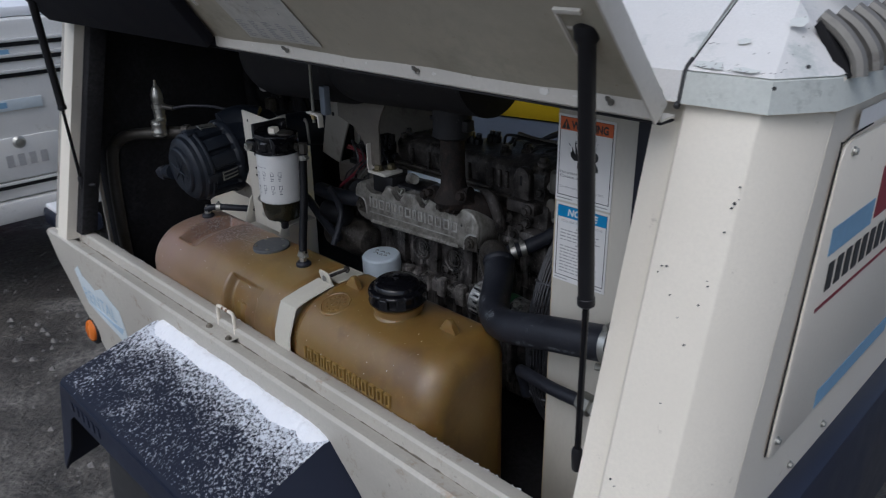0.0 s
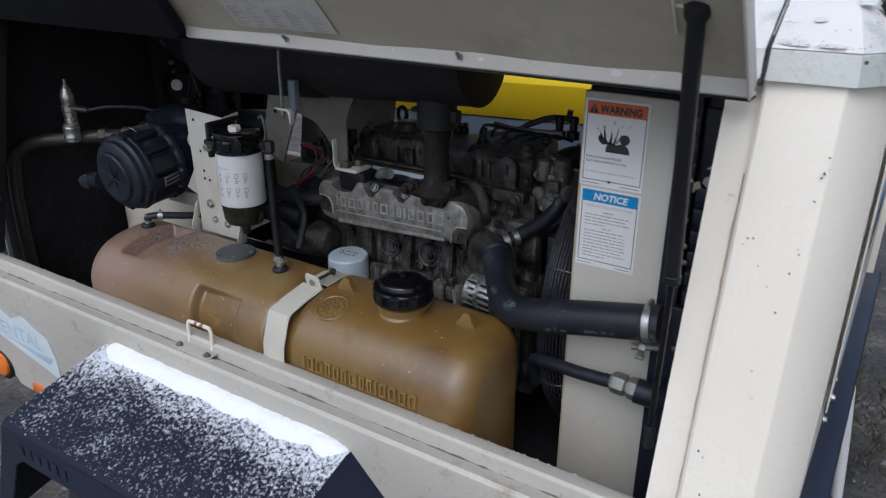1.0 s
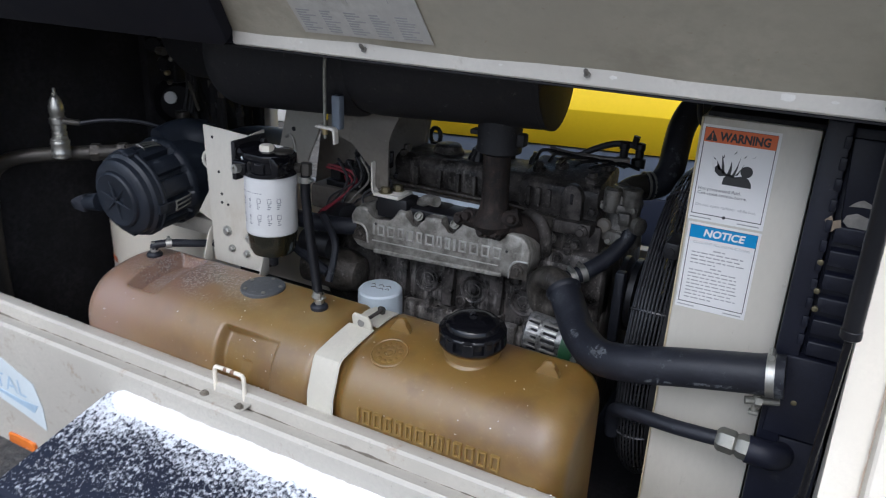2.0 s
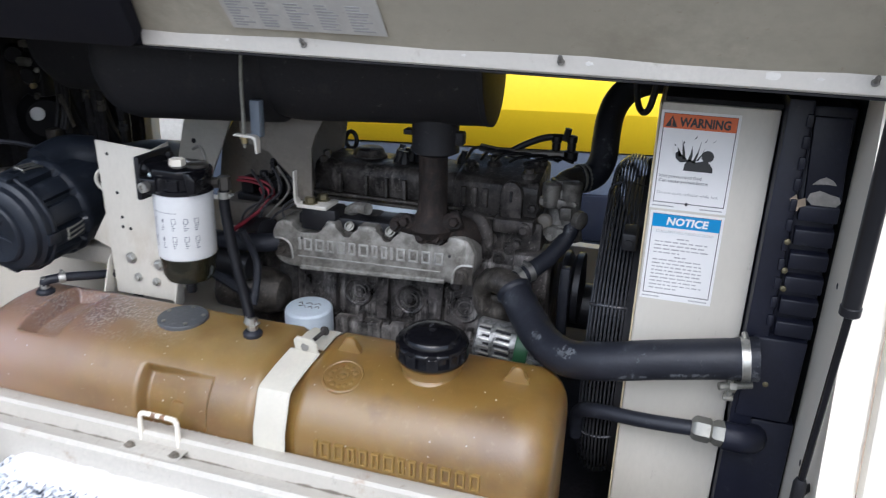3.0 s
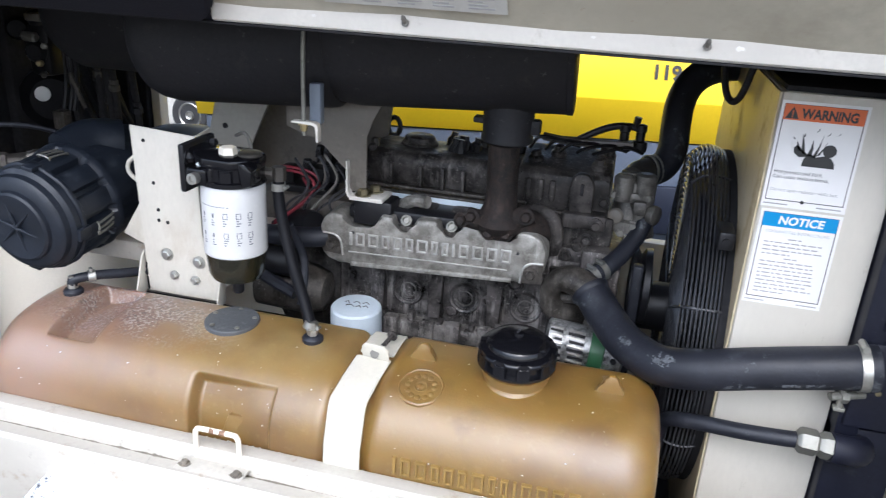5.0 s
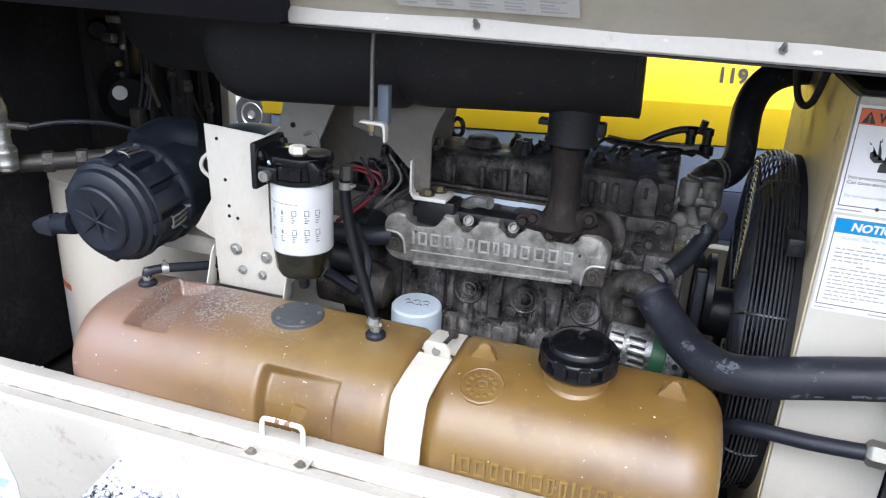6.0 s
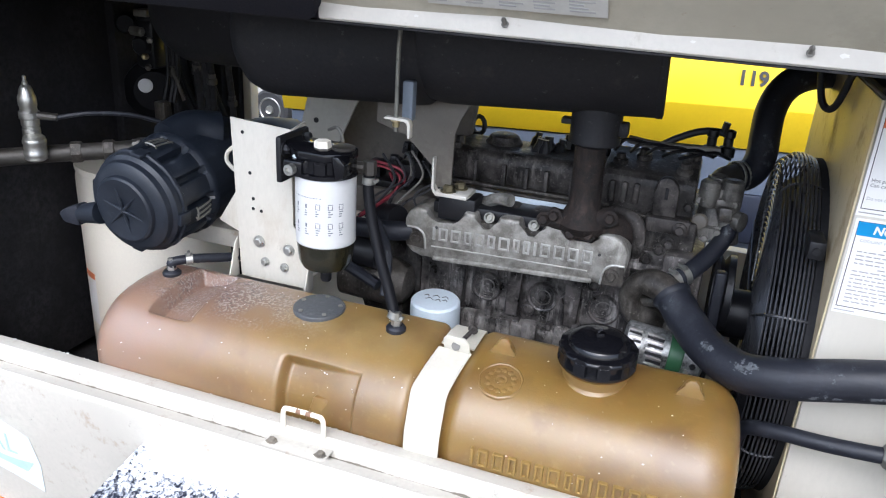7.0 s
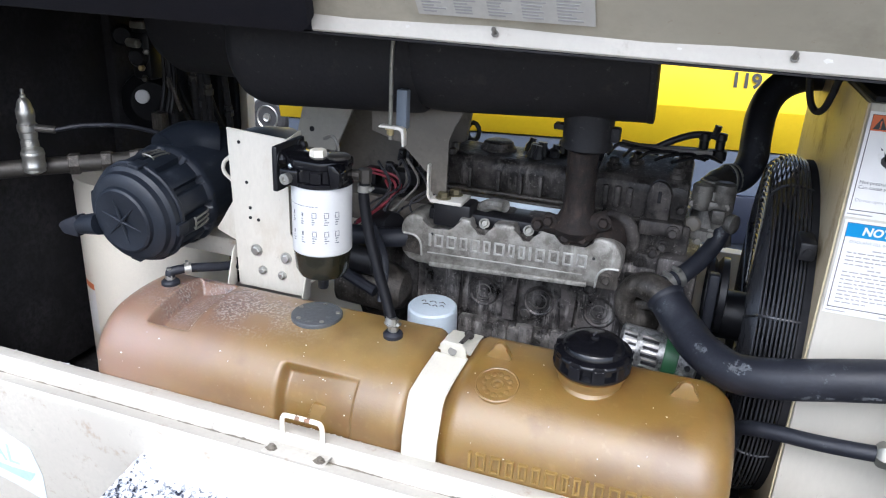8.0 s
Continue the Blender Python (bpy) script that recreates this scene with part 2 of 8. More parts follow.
M_scrap = mat("torn_paper_scrap", (0.29, 0.225, 0.16), 0.8, var=0.25, scale=30, bump=0.2)
M_scrap_grey = mat("weathered_paper_scrap", (0.27, 0.25, 0.225), 0.8, var=0.3, scale=60, bump=0.2)
M_cast = grimy("dull_cast_iron", (0.026, 0.0225, 0.019), (0.088, 0.078, 0.066), (0.30, 0.275, 0.245), 30, 0.4, 0.7, (0.3, 0.6), 0.3, 0.8, 0.4)
M_castalu = grimy("dull_cast_aluminium", (0.055, 0.051, 0.046), (0.165, 0.156, 0.14), (0.36, 0.34, 0.31), 30, 0.5, 0.6, (0.3, 0.55), 0.45, 0.6, 0.5)
M_pad = mat("grey_blue_rubber", (0.17, 0.20, 0.245), 0.6, var=0.12, scale=20, fine=150, bump=0.1, dirt=(0.10, 0.10, 0.10), dirt_amt=0.3, dirt_scale=30)
M_plate = mat("dusty_grey_plate", (0.085, 0.090, 0.095), 0.5, metal=0.2, var=0.25, scale=40, fine=200, bump=0.15, dirt=(0.20, 0.20, 0.20), dirt_amt=0.35, dirt_scale=60)
M_scuffed = mat("pale_scuff", (0.10, 0.108, 0.118), 0.7, var=0.5, scale=70, fine=260, bump=0.1, dirt=(0.03, 0.033, 0.04), dirt_amt=0.55, dirt_scale=90)
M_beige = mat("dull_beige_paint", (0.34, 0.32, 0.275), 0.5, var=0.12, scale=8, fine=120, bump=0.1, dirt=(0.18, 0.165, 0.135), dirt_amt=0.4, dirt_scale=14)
M_brownsteel = mat("dull_brown_steel", (0.140, 0.125, 0.104), 0.55, var=0.22, scale=9, fine=120, bump=0.12, dirt=(0.07, 0.062, 0.05), dirt_amt=0.42, dirt_scale=16, dirt2=(0.28, 0.26, 0.22), dirt2_amt=0.2, dirt2_scale=50)
# ochre base holds the yellow machine's bounce and the shade; drips are stains
M_bounce_stained = mat("cream_paint_bounce_and_stains", (0.50, 0.42, 0.28), 0.4, var=0.12, scale=4, fine=120, bump=0.05, dirt=(0.30, 0.22, 0.12), dirt_amt=0.45, dirt_scale=9, dirt2=(0.12, 0.10, 0.08), dirt2_amt=0.2, dirt2_scale=45)
M_casing = mat("grubby_cream_casing", (0.54, 0.51, 0.44), 0.4, var=0.06, scale=4, fine=160, bump=0.04, dirt=(0.42, 0.36, 0.27), dirt_amt=0.36, dirt_scale=7, dirt2=(0.20, 0.17, 0.13), dirt2_amt=0.2, dirt2_scale=60, stretch=(1, 1, 0.4))
# paler than the tank: light on the raised bars is put into the colour
M_lit_relief = mat("amber_plastic_lit_relief", (0.225, 0.140, 0.038), 0.4, var=0.2, scale=30, fine=180, bump=0.1, dirt=(0.17, 0.10, 0.025), dirt_amt=0.4, dirt_scale=40)
M_zinc = mat("dull_zinc", (0.25, 0.245, 0.215), 0.48, metal=0.65, var=0.15, scale=25, fine=160, bump=0.15, dirt=(0.14, 0.13, 0.11), dirt_amt=0.35, dirt_scale=40)


def tank_material():
    """Aged translucent amber plastic, pinker and dusted with grit towards one end."""
    m, nt, b = node_mat("amber_tank_plastic")
    N, L = nt.nodes, nt.links
    tc = N.new("ShaderNodeTexCoord")
    sep = N.new("ShaderNodeSeparateXYZ")
    L.new(tc.outputs["Object"], sep.inputs[0])

    def noise_tex(sc, detail=5.0):
        n = N.new("ShaderNodeTexNoise")
        n.inputs["Scale"].default_value, n.inputs["Detail"].default_value = sc, detail
        L.new(tc.outputs["Object"], n.inputs["Vector"])
        return n.outputs["Fac"]

    def rng(v, a, c, lo=0.0, hi=1.0):
        r = N.new("ShaderNodeMapRange")
        for i, k in enumerate((a, c, lo, hi)):
            r.inputs[i + 1].default_value = k
        L.new(v, r.inputs[0])
        return r.outputs[0]

    def math_(op, a, c):
        n = N.new("ShaderNodeMath")
        n.operation = op
        for i, v in enumerate((a, c)):
            if isinstance(v, (int, float)):
                n.inputs[i].default_value = v
            else:
                L.new(v, n.inputs[i])
        return n.outputs[0]

    def mix(fac, a, c):
        x = N.new("ShaderNodeMix")
        x.data_type = 'RGBA'
        L.new(fac, x.inputs["Factor"])
        for sock, v in ((x.inputs["A"], a), (x.inputs["B"], c)):
            if isinstance(v, tuple):
                sock.default_value = (*v, 1)
            else:
                L.new(v, sock)
        return x.outputs["Result"]

    n_big, n_mid, n_fine = noise_tex(3.5), noise_tex(16), noise_tex(220, 2)
    col = mix(rng(n_big, 0.3, 0.7), (0.158, 0.086, 0.0150), (0.200, 0.115, 0.0210))
    col = mix(math_('MULTIPLY', rng(noise_tex(7.5, 6), 0.48, 0.64), 0.8), col, (0.112, 0.055, 0.011))
    col = mix(rng(n_mid, 0.58, 0.8), col, (0.124, 0.064, 0.013))
    scuffs = math_('MULTIPLY', rng(noise_tex(95, 6), 0.60, 0.70), 0.14)
    col = mix(scuffs, col, (0.30, 0.22, 0.10))
    aged = rng(math_('ADD', sep.outputs["X"], math_('MULTIPLY', n_big, 0.5)), -0.06, -0.37)
    col = mix(aged, col, (0.218, 0.133, 0.088))
    grit_zone = math_('MULTIPLY', math_('MULTIPLY', rng(sep.outputs["X"], -0.28, -0.42), rng(sep.outputs["X"], -0.640, -0.600, 0.25, 1.0)), math_('MULTIPLY', rng(sep.outputs["Z"], 0.878, 0.898), rng(sep.outputs["Y"], 0.015, 0.06)))
    grit = math_('MULTIPLY', rng(noise_tex(210, 3), 0.50, 0.58), math_('MULTIPLY', grit_zone, rng(n_mid, 0.36, 0.52)))
    col = mix(math_('MULTIPLY', grit_zone, rng(n_mid, 0.3, 0.6)), col, (0.140, 0.078, 0.062))
    col = mix(grit, col, (0.33, 0.295, 0.275))
    specks = math_('MULTIPLY', rng(noise_tex(170, 2), 0.57, 0.63), math_('MULTIPLY', grit_zone, rng(n_mid, 0.36, 0.52)))
    col = mix(specks, col, (0.075, 0.055, 0.05))
    # pale haze of the sheen, painted into the colour of the middle top
    top_haze = math_('MULTIPLY', math_('MULTIPLY', rng(sep.outputs["X"], -0.50, -0.34), rng(sep.outputs["X"], -0.07, -0.16)), math_('MULTIPLY', rng(sep.outputs["Z"], 0.885, 0.92), rng(n_mid, 0.25, 0.65)))
    col = mix(math_('MULTIPLY', top_haze, 0.40), col, (0.36, 0.265, 0.115))
    L.new(col, b.inputs["Base Color"])
    L.new(rng(n_mid, 0.3, 0.7, 0.44, 0.60), b.inputs["Roughness"])
    b.inputs["Coat Weight"].default_value = 0.95
    b.inputs["Coat Roughness"].default_value = 0.38
    b.inputs["Subsurface Weight"].default_value = 0.25
    b.inputs["Subsurface Radius"].default_value = (0.03, 0.012, 0.004)
    b.inputs["Subsurface Scale"].default_value = 0.4
    bp = N.new("ShaderNodeBump")
    bp.inputs["Strength"].default_value, bp.inputs["Distance"].default_value = 0.12, 0.002
    L.new(n_fine, bp.inputs["Height"])
    L.new(bp.outputs[0], b.inputs["Normal"])
    return m


def frosted_fender_material():
    """Navy paint strewn with snow grains, denser towards the machine's side."""
    m, nt, b = node_mat("snow_strewn_navy_paint")
    N, L = nt.nodes, nt.links
    tc = N.new("ShaderNodeTexCoord")
    sep = N.new("ShaderNodeSeparateXYZ")
    L.new(tc.outputs["Object"], sep.inputs[0])
    n1 = N.new("ShaderNodeTexNoise")
    n1.inputs["Scale"].default_value, n1.inputs["Detail"].default_value, n1.inputs["Roughness"].default_value = 135, 4, 0.68
    n2 = N.new("ShaderNodeTexNoise")
    n2.inputs["Scale"].default_value, n2.inputs["Detail"].default_value = 9, 3
    for n in (n1, n2):
        L.new(tc.outputs["Object"], n.inputs["Vector"])
    a = N.new("ShaderNodeMath")
    a.operation = 'MULTIPLY_ADD'
    L.new(n2.outputs["Fac"], a.inputs[0])
    a.inputs[1].default_value = 0.30
    L.new(n1.outputs["Fac"], a.inputs[2])
    yb = N.new("ShaderNodeMapRange")
    for i, k in enumerate((-0.40, -0.13, -0.04, 0.05)):
        yb.inputs[i + 1].default_value = k
    L.new(sep.outputs["Y"], yb.inputs[0])
    s = N.new("ShaderNodeMath")
    L.new(a.outputs[0], s.inputs[0])
    L.new(yb.outputs[0], s.inputs[1])
    edge = N.new("ShaderNodeMapRange")
    for i, k in enumerate((-0.235, -0.160, 0.0, 0.13)):
        edge.inputs[i + 1].default_value = k
    L.new(sep.outputs["Y"], edge.inputs[0])
    s2 = N.new("ShaderNodeMath")
    L.new(s.outputs[0], s2.inputs[0])
    L.new(edge.outputs[0], s2.inputs[1])
    s = s2
    r0 = N.new("ShaderNodeMapRange")
    r0.inputs[1].default_value, r0.inputs[2].default_value = 0.68, 0.84
    L.new(s.outputs[0], r0.inputs[0])
    # snow lies on the level faces only
    geo = N.new("ShaderNodeNewGeometry")
    up = N.new("ShaderNodeSeparateXYZ")
    L.new(geo.outputs["True Normal"], up.inputs[0])
    flat = N.new("ShaderNodeMapRange")
    flat.inputs[1].default_value, flat.inputs[2].default_value = 0.70, 0.92
    L.new(up.outputs["Z"], flat.inputs[0])
    lie = N.new("ShaderNodeMath")
    lie.operation = 'MULTIPLY'
    L.new(r0.outputs[0], lie.inputs[0])
    L.new(flat.outputs[0], lie.inputs[1])
    r = lie
    x = N.new("ShaderNodeMix")
    x.data_type = 'RGBA'
    L.new(r.outputs[0], x.inputs["Factor"])
    x.inputs["A"].default_value, x.inputs["B"].default_value = (0.008, 0.011, 0.024, 1), (0.72, 0.75, 0.80, 1)
    L.new(x.outputs["Result"], b.inputs["Base Color"])
    rr = N.new("ShaderNodeMapRange")
    rr.inputs[3].default_value, rr.inputs[4].default_value = 0.5, 0.8
    L.new(r.outputs[0], rr.inputs[0])
    L.new(rr.outputs[0], b.inputs["Roughness"])
    b.inputs["Specular IOR Level"].default_value = 0.3
    bp = N.new("ShaderNodeBump")
    bp.inputs["Strength"].default_value, bp.inputs["Distance"].default_value = 0.8, 0.004
    L.new(r.outputs[0], bp.inputs["Height"])
    L.new(bp.outputs[0], b.inputs["Normal"])
    return m


def ground_material():
    m, nt, b = node_mat("wet_gravel_mud")
    N, L = nt.nodes, nt.links
    tc = N.new("ShaderNodeTexCoord")

    def noise_tex(sc, detail=6.0):
        n = N.new("ShaderNodeTexNoise")
        n.inputs["Scale"].default_value, n.inputs["Detail"].default_value, n.inputs["Roughness"].default_value = sc, detail, 0.65
        L.new(tc.outputs["Object"], n.inputs["Vector"])
        return n.outputs["Fac"]

    def ramp(fac, stops):
        r = N.new("ShaderNodeValToRGB")
        e = r.color_ramp.elements
        e[0].position, e[0].color = stops[0][0], (*stops[0][1], 1)
        e[1].position, e[1].color = stops[1][0], (*stops[1][1], 1)
        for p, c in stops[2:]:
            k = e.new(p)
            k.color = (*c, 1)
        L.new(fac, r.inputs[0])
        return r.outputs[0]

    big, fine = noise_tex(2.6), noise_tex(45, 5)
    c1 = ramp(big, ((0.36, (0.040, 0.037, 0.034)), (0.66, (0.21, 0.20, 0.185)), (0.50, (0.085, 0.078, 0.069))))
    c2 = ramp(fine, ((0.35, (0.35, 0.35, 0.35)), (0.75, (1.5, 1.45, 1.4))))
    x = N.new("ShaderNodeMix")
    x.data_type, x.blend_type = 'RGBA', 'MULTIPLY'
    x.inputs["Factor"].default_value = 1.0
    L.new(c1, x.inputs["A"])
    L.new(c2, x.inputs["B"])
    L.new(x.outputs["Result"], b.inputs["Base Color"])
    r = N.new("ShaderNodeMapRange")
    for i, k in enumerate((0.40, 0.60, 0.30, 0.95)):
        r.inputs[i + 1].default_value = k
    L.new(big, r.inputs[0])
    L.new(r.outputs[0], b.inputs["Roughness"])
    bp = N.new("ShaderNodeBump")
    bp.inputs["Strength"].default_value, bp.inputs["Distance"].default_value = 0.7, 0.02
    L.new(fine, bp.inputs["Height"])
    L.new(bp.outputs[0], b.inputs["Normal"])
    return m


M_pipe = mat("dark_steel_pipe", (0.062, 0.057, 0.050), 0.45, metal=0.5, var=0.25, scale=12, fine=140, bump=0.15, dirt=(0.05, 0.04, 0.035), dirt_amt=0.4, dirt_scale=14)


def clear_bowl_material():
    m, nt, b = node_mat("amber_clear_bowl")
    b.inputs["Base Color"].default_value = (0.025, 0.024, 0.014, 1)
    b.inputs["Roughness"].default_value = 0.12
    b.inputs["Transmission Weight"].default_value = 0.45
    b.inputs["IOR"].default_value = 1.45
    return m


M_tank, M_frost, M_ground, M_bowl = tank_material(), frosted_fender_material(), ground_material(), clear_bowl_material()


# ---- builders ----
def thing(name, label, category, at, group="", kind=""):
    e = new(name)
    e.empty_display_size = 0.05
    e.location = at
    e["base"] = (at[0], at[1], at[2])
    return tagged(e, label, category, group, kind)


def base_of(ob):
    """The place of a thing or part, as the children's meshes are written in world metres."""
    if ob.parent:
        return base_of(ob.parent)
    return Vector(ob.location)


def finish(name, bm, material, angle=35):
    bmesh.ops.recalc_face_normals(bm, faces=bm.faces)
    me = bpy.data.meshes.new(name)
    bm.to_mesh(me)
    bm.free()
    me.materials.append(material)
    me.polygons.foreach_set("use_smooth", [True] * len(me.polygons))
    me.set_sharp_from_angle(angle=radians(angle))
    return me


def part(name, bm, material, parent, label="", angle=35):
    """Links a bmesh, written in world metres, as one mesh object under a thing or a part."""
    ob = new(name, finish(name, bm, material, angle))
    ob.parent = parent
    if parent.parent is None:
        ob.location = -base_of(parent)
    return tagged(ob, label)


def single(name, bm, material, label, category, group="", kind="", angle=35):
    return tagged(new(name, finish(name, bm, material, angle)), label, category, group, kind)


def B():
    return bmesh.new()


def box(bm, x0, x1, y0, y1, z0, z1, bev=0.003, m=None, segs=2):
    t = bmesh.new()
    vs = [t.verts.new((x, y, z)) for z in (z0, z1) for y in (y0, y1) for x in (x0, x1)]
    for f in ((0, 2, 3, 1), (4, 5, 7, 6), (0, 1, 5, 4), (2, 6, 7, 3), (0, 4, 6, 2), (1, 3, 7, 5)):
        t.faces.new([vs[i] for i in f])
    if bev:
        bmesh.ops.bevel(t, geom=t.edges[:], offset=bev, segments=segs, profile=0.5, affect='EDGES')
    join(bm, t, m)
    return bm


def join(bm, t, m=None):
    """Adds the bmesh t to bm, moved by m, and frees it."""
    t.verts.index_update()
    vs = [bm.verts.new((m @ v.co) if m is not None else v.co) for v in t.verts]
    for f in t.faces:
        bm.faces.new([vs[v.index] for v in f.verts])
    t.free()


def basis(axis):
    a = Vector(axis).normalized()
    h = Vector((0, 0, 1)) if abs(a.z) < 0.9 else Vector((1, 0, 0))
    u = h.cross(a).normalized()
    return u, a.cross(u), a


def lathe(bm, profile, origin, axis=(0, 0, 1), seg=32, close=True, ripple=None):
    """Turns (radius, height) pairs about an axis through origin."""
    u, v, a = basis(axis)
    o = Vector(origin)
    rings = []
    for r, h in profile:
        ring = []
        for i in range(seg):
            ph = 2 * math.pi * i / seg
            rr = r * (ripple(ph, h) if ripple else 1)
            ring.append(bm.verts.new(o + a * h + (u * math.cos(ph) + v * math.sin(ph)) * rr))
        rings.append(ring)
    for p, q in zip(rings, rings[1:]):
        for i in range(seg):
            j = (i + 1) % seg
            bm.faces.new((p[i], p[j], q[j], q[i]))
    if close:
        bm.faces.new(list(reversed(rings[0])))
        bm.faces.new(rings[-1])
    return bm


def cyl(bm, p0, p1, r, seg=16, bev=0.0, r1=None):
    p0, p1 = Vector(p0), Vector(p1)
    h = (p1 - p0).length
    r1 = r if r1 is None else r1
    prof = [(r, 0), (r1, h)] if not bev else [(r - bev, 0), (r, bev), (r1, h - bev), (r1 - bev, h)]
    return lathe(bm, prof, p0, p1 - p0, seg)


def spline(pts, n=8):
    """Points along a smooth line through pts."""
    P = [Vector(p) for p in pts]
    P = [P[0] * 2 - P[1]] + P + [P[-1] * 2 - P[-2]]
    out = []
    for i in range(1, len(P) - 2):
        a, b_, c, d = P[i - 1:i + 3]
        for k in range(n):
            t = k / n
            out.append(0.5 * ((2 * b_) + (c - a) * t + (2 * a - 5 * b_ + 4 * c - d) * t * t + (3 * b_ - a - 3 * c + d) * t ** 3))
    out.append(P[-2])
    return out


def tube(bm, pts, r, seg=12, n=8, closed=False, radius=None):
    """A round tube along a smooth line. radius: a function of 0..1 that scales r."""
    path = [Vector(p) for p in pts] if n == 0 else spline(pts, n)
    u = None
    rings = []
    for i, p in enumerate(path):
        a, b_ = path[max(0, i - 1)], path[min(len(path) - 1, i + 1)]
        if closed:
            a, b_ = path[i - 1], path[(i + 1) % len(path)]
        d = (b_ - a).normalized()
        if u is None:
            u = basis(d)[0]
        u = (u - d * u.dot(d)).normalized()
        v = d.cross(u)
        rr = r * (radius(i / (len(path) - 1)) if radius else 1)
        rings.append([bm.verts.new(p + (u * math.cos(2 * math.pi * k / seg) + v * math.sin(2 * math.pi * k / seg)) * rr) for k in range(seg)])
    pairs = list(zip(rings, rings[1:])) + ([(rings[-1], rings[0])] if closed else [])
    for p, q in pairs:
        for i in range(seg):
            j = (i + 1) % seg
            bm.faces.new((p[i], p[j], q[j], q[i]))
    if not closed:
        bm.faces.new(list(reversed(rings[0])))
        bm.faces.new(rings[-1])
    return bm


def prism(bm, pts, plane, a0, a1, bev=0.0, m=None):
    """A polygon in the plane 'xz', 'xy' or 'yz', drawn out from a0 to a1 along the third axis."""
    t = bmesh.new()

    def at(p, q, a):
        return {'xz': (p, a, q), 'xy': (p, q, a), 'yz': (a, p, q)}[plane]
    lo = [t.verts.new(at(p, q, a0)) for p, q in pts]
    hi = [t.verts.new(at(p, q, a1)) for p, q in pts]
    t.faces.new(lo)
    t.faces.new(list(reversed(hi)))
    k = len(pts)
    for i in range(k):
        j = (i + 1) % k
        t.faces.new((lo[i], hi[i], hi[j], lo[j]))
    if bev:
        bmesh.ops.bevel(t, geom=t.edges[:], offset=bev, segments=2, profile=0.5, affect='EDGES')
    join(bm, t, m)
    return bm


def sheet(bm, rows, thick=0.0):
    """A grid of points as a surface; thick: pushed back along its normals into a plate."""
    t = bmesh.new()
    g = [[t.verts.new(p) for p in row] for row in rows]
    for a, b_ in zip(g, g[1:]):
        for i in range(len(a) - 1):
            t.faces.new((a[i], a[i + 1], b_[i + 1], b_[i]))
    if thick:
        t.normal_update()
        bmesh.ops.solidify(t, geom=t.faces[:], thickness=thick)
    join(bm, t)
    return bm


def bolt(bm, p, axis, r=0.009, h=0.006, washer=True):
    """A hexagon head on a washer; axis: the way that the head looks."""
    a = Vector(axis).normalized()
    p = Vector(p)
    if washer:
        cyl(bm, p, p + a * 0.002, r * 1.45, 16)
        p = p + a * 0.002
    lathe(bm, [(r, 0), (r, h * 0.8), (r * 0.8, h)], p, a, 6)
    return bm


def text_mesh(string, size, align='LEFT', bold=0.0):
    cu = bpy.data.curves.new("text", 'FONT')
    cu.body, cu.size, cu.align_x, cu.offset = string, size, align, bold
    cu.resolution_u = 3
    o = bpy.data.objects.new("text", cu)
    scene.collection.objects.link(o)
    dg = bpy.context.evaluated_depsgraph_get()
    me = bpy.data.meshes.new_from_object(o.evaluated_get(dg))
    bpy.data.objects.remove(o)
    return me


def lettering(name, string, size, m, material, parent, align='LEFT', slant=0.0, label="", bold=0.0):
    me = text_mesh(string, size, align, bold)
    sh = Matrix(((1, slant, 0, 0), (0, 1, 0, 0), (0, 0, 1, 0), (0, 0, 0, 1)))
    me.transform(m @ sh)
    me.materials.clear()
    me.materials.append(material)
    ob = new(name, me)
    ob.parent = parent
    if parent.parent is None:
        ob.location = -base_of(parent)
    return tagged(ob, label)


def facing_front(x, y, z):
    """Text upright in the plane that looks towards -y."""
    return pose(x, y, z, 90, 0, 0)


def y_front(z):
    """The machine's side leans out towards the sill."""
    return 0.034 - 0.235 * (1.45 - z)


# ---- ground ----
def build_ground():
    bm = B()
    n = 60
    rows = []
    for j in range(n + 1):
        row = []
        for i in range(n + 1):
            u, v = (i / n - 0.5) * 2, (j / n - 0.5) * 2
            x, y = 400 * u * abs(u) ** 2, 400 * v * abs(v) ** 2
            near = max(0.0, 1 - (x * x + y * y) / 400)
            row.append((x, y, near * 0.03 * noise.noise((x * 0.8, y * 0.8, 0.3))))
        rows.append(row)
    sheet(bm, rows)
    single("ground", bm, M_ground, "wet muddy gravel yard ground", "ground", kind="structure")


build_ground()


# ---- canopy of the compressor ----
SILL_Z = 0.80
X_L, X_R = -1.27, 0.92          # the machine's two ends
Y_B = 0.98                      # its far side at the top
canopy = thing("compressor_canopy", "cream painted steel canopy of a portable air compressor, chipped and stained", "canopy", (-0.15, 0.45, 0.42))


def loft(bm, rings):
    """Closed rings of equal length, one above the other, capped."""
    vs = [[bm.verts.new(p) for p in r] for r in rings]
    for a, b_ in zip(vs, vs[1:]):
        for i in range(len(a)):
            j = (i + 1) % len(a)
            bm.faces.new((a[i], a[j], b_[j], b_[i]))
    bm.faces.new(list(reversed(vs[0])))
    bm.faces.new(vs[-1])
    return bm


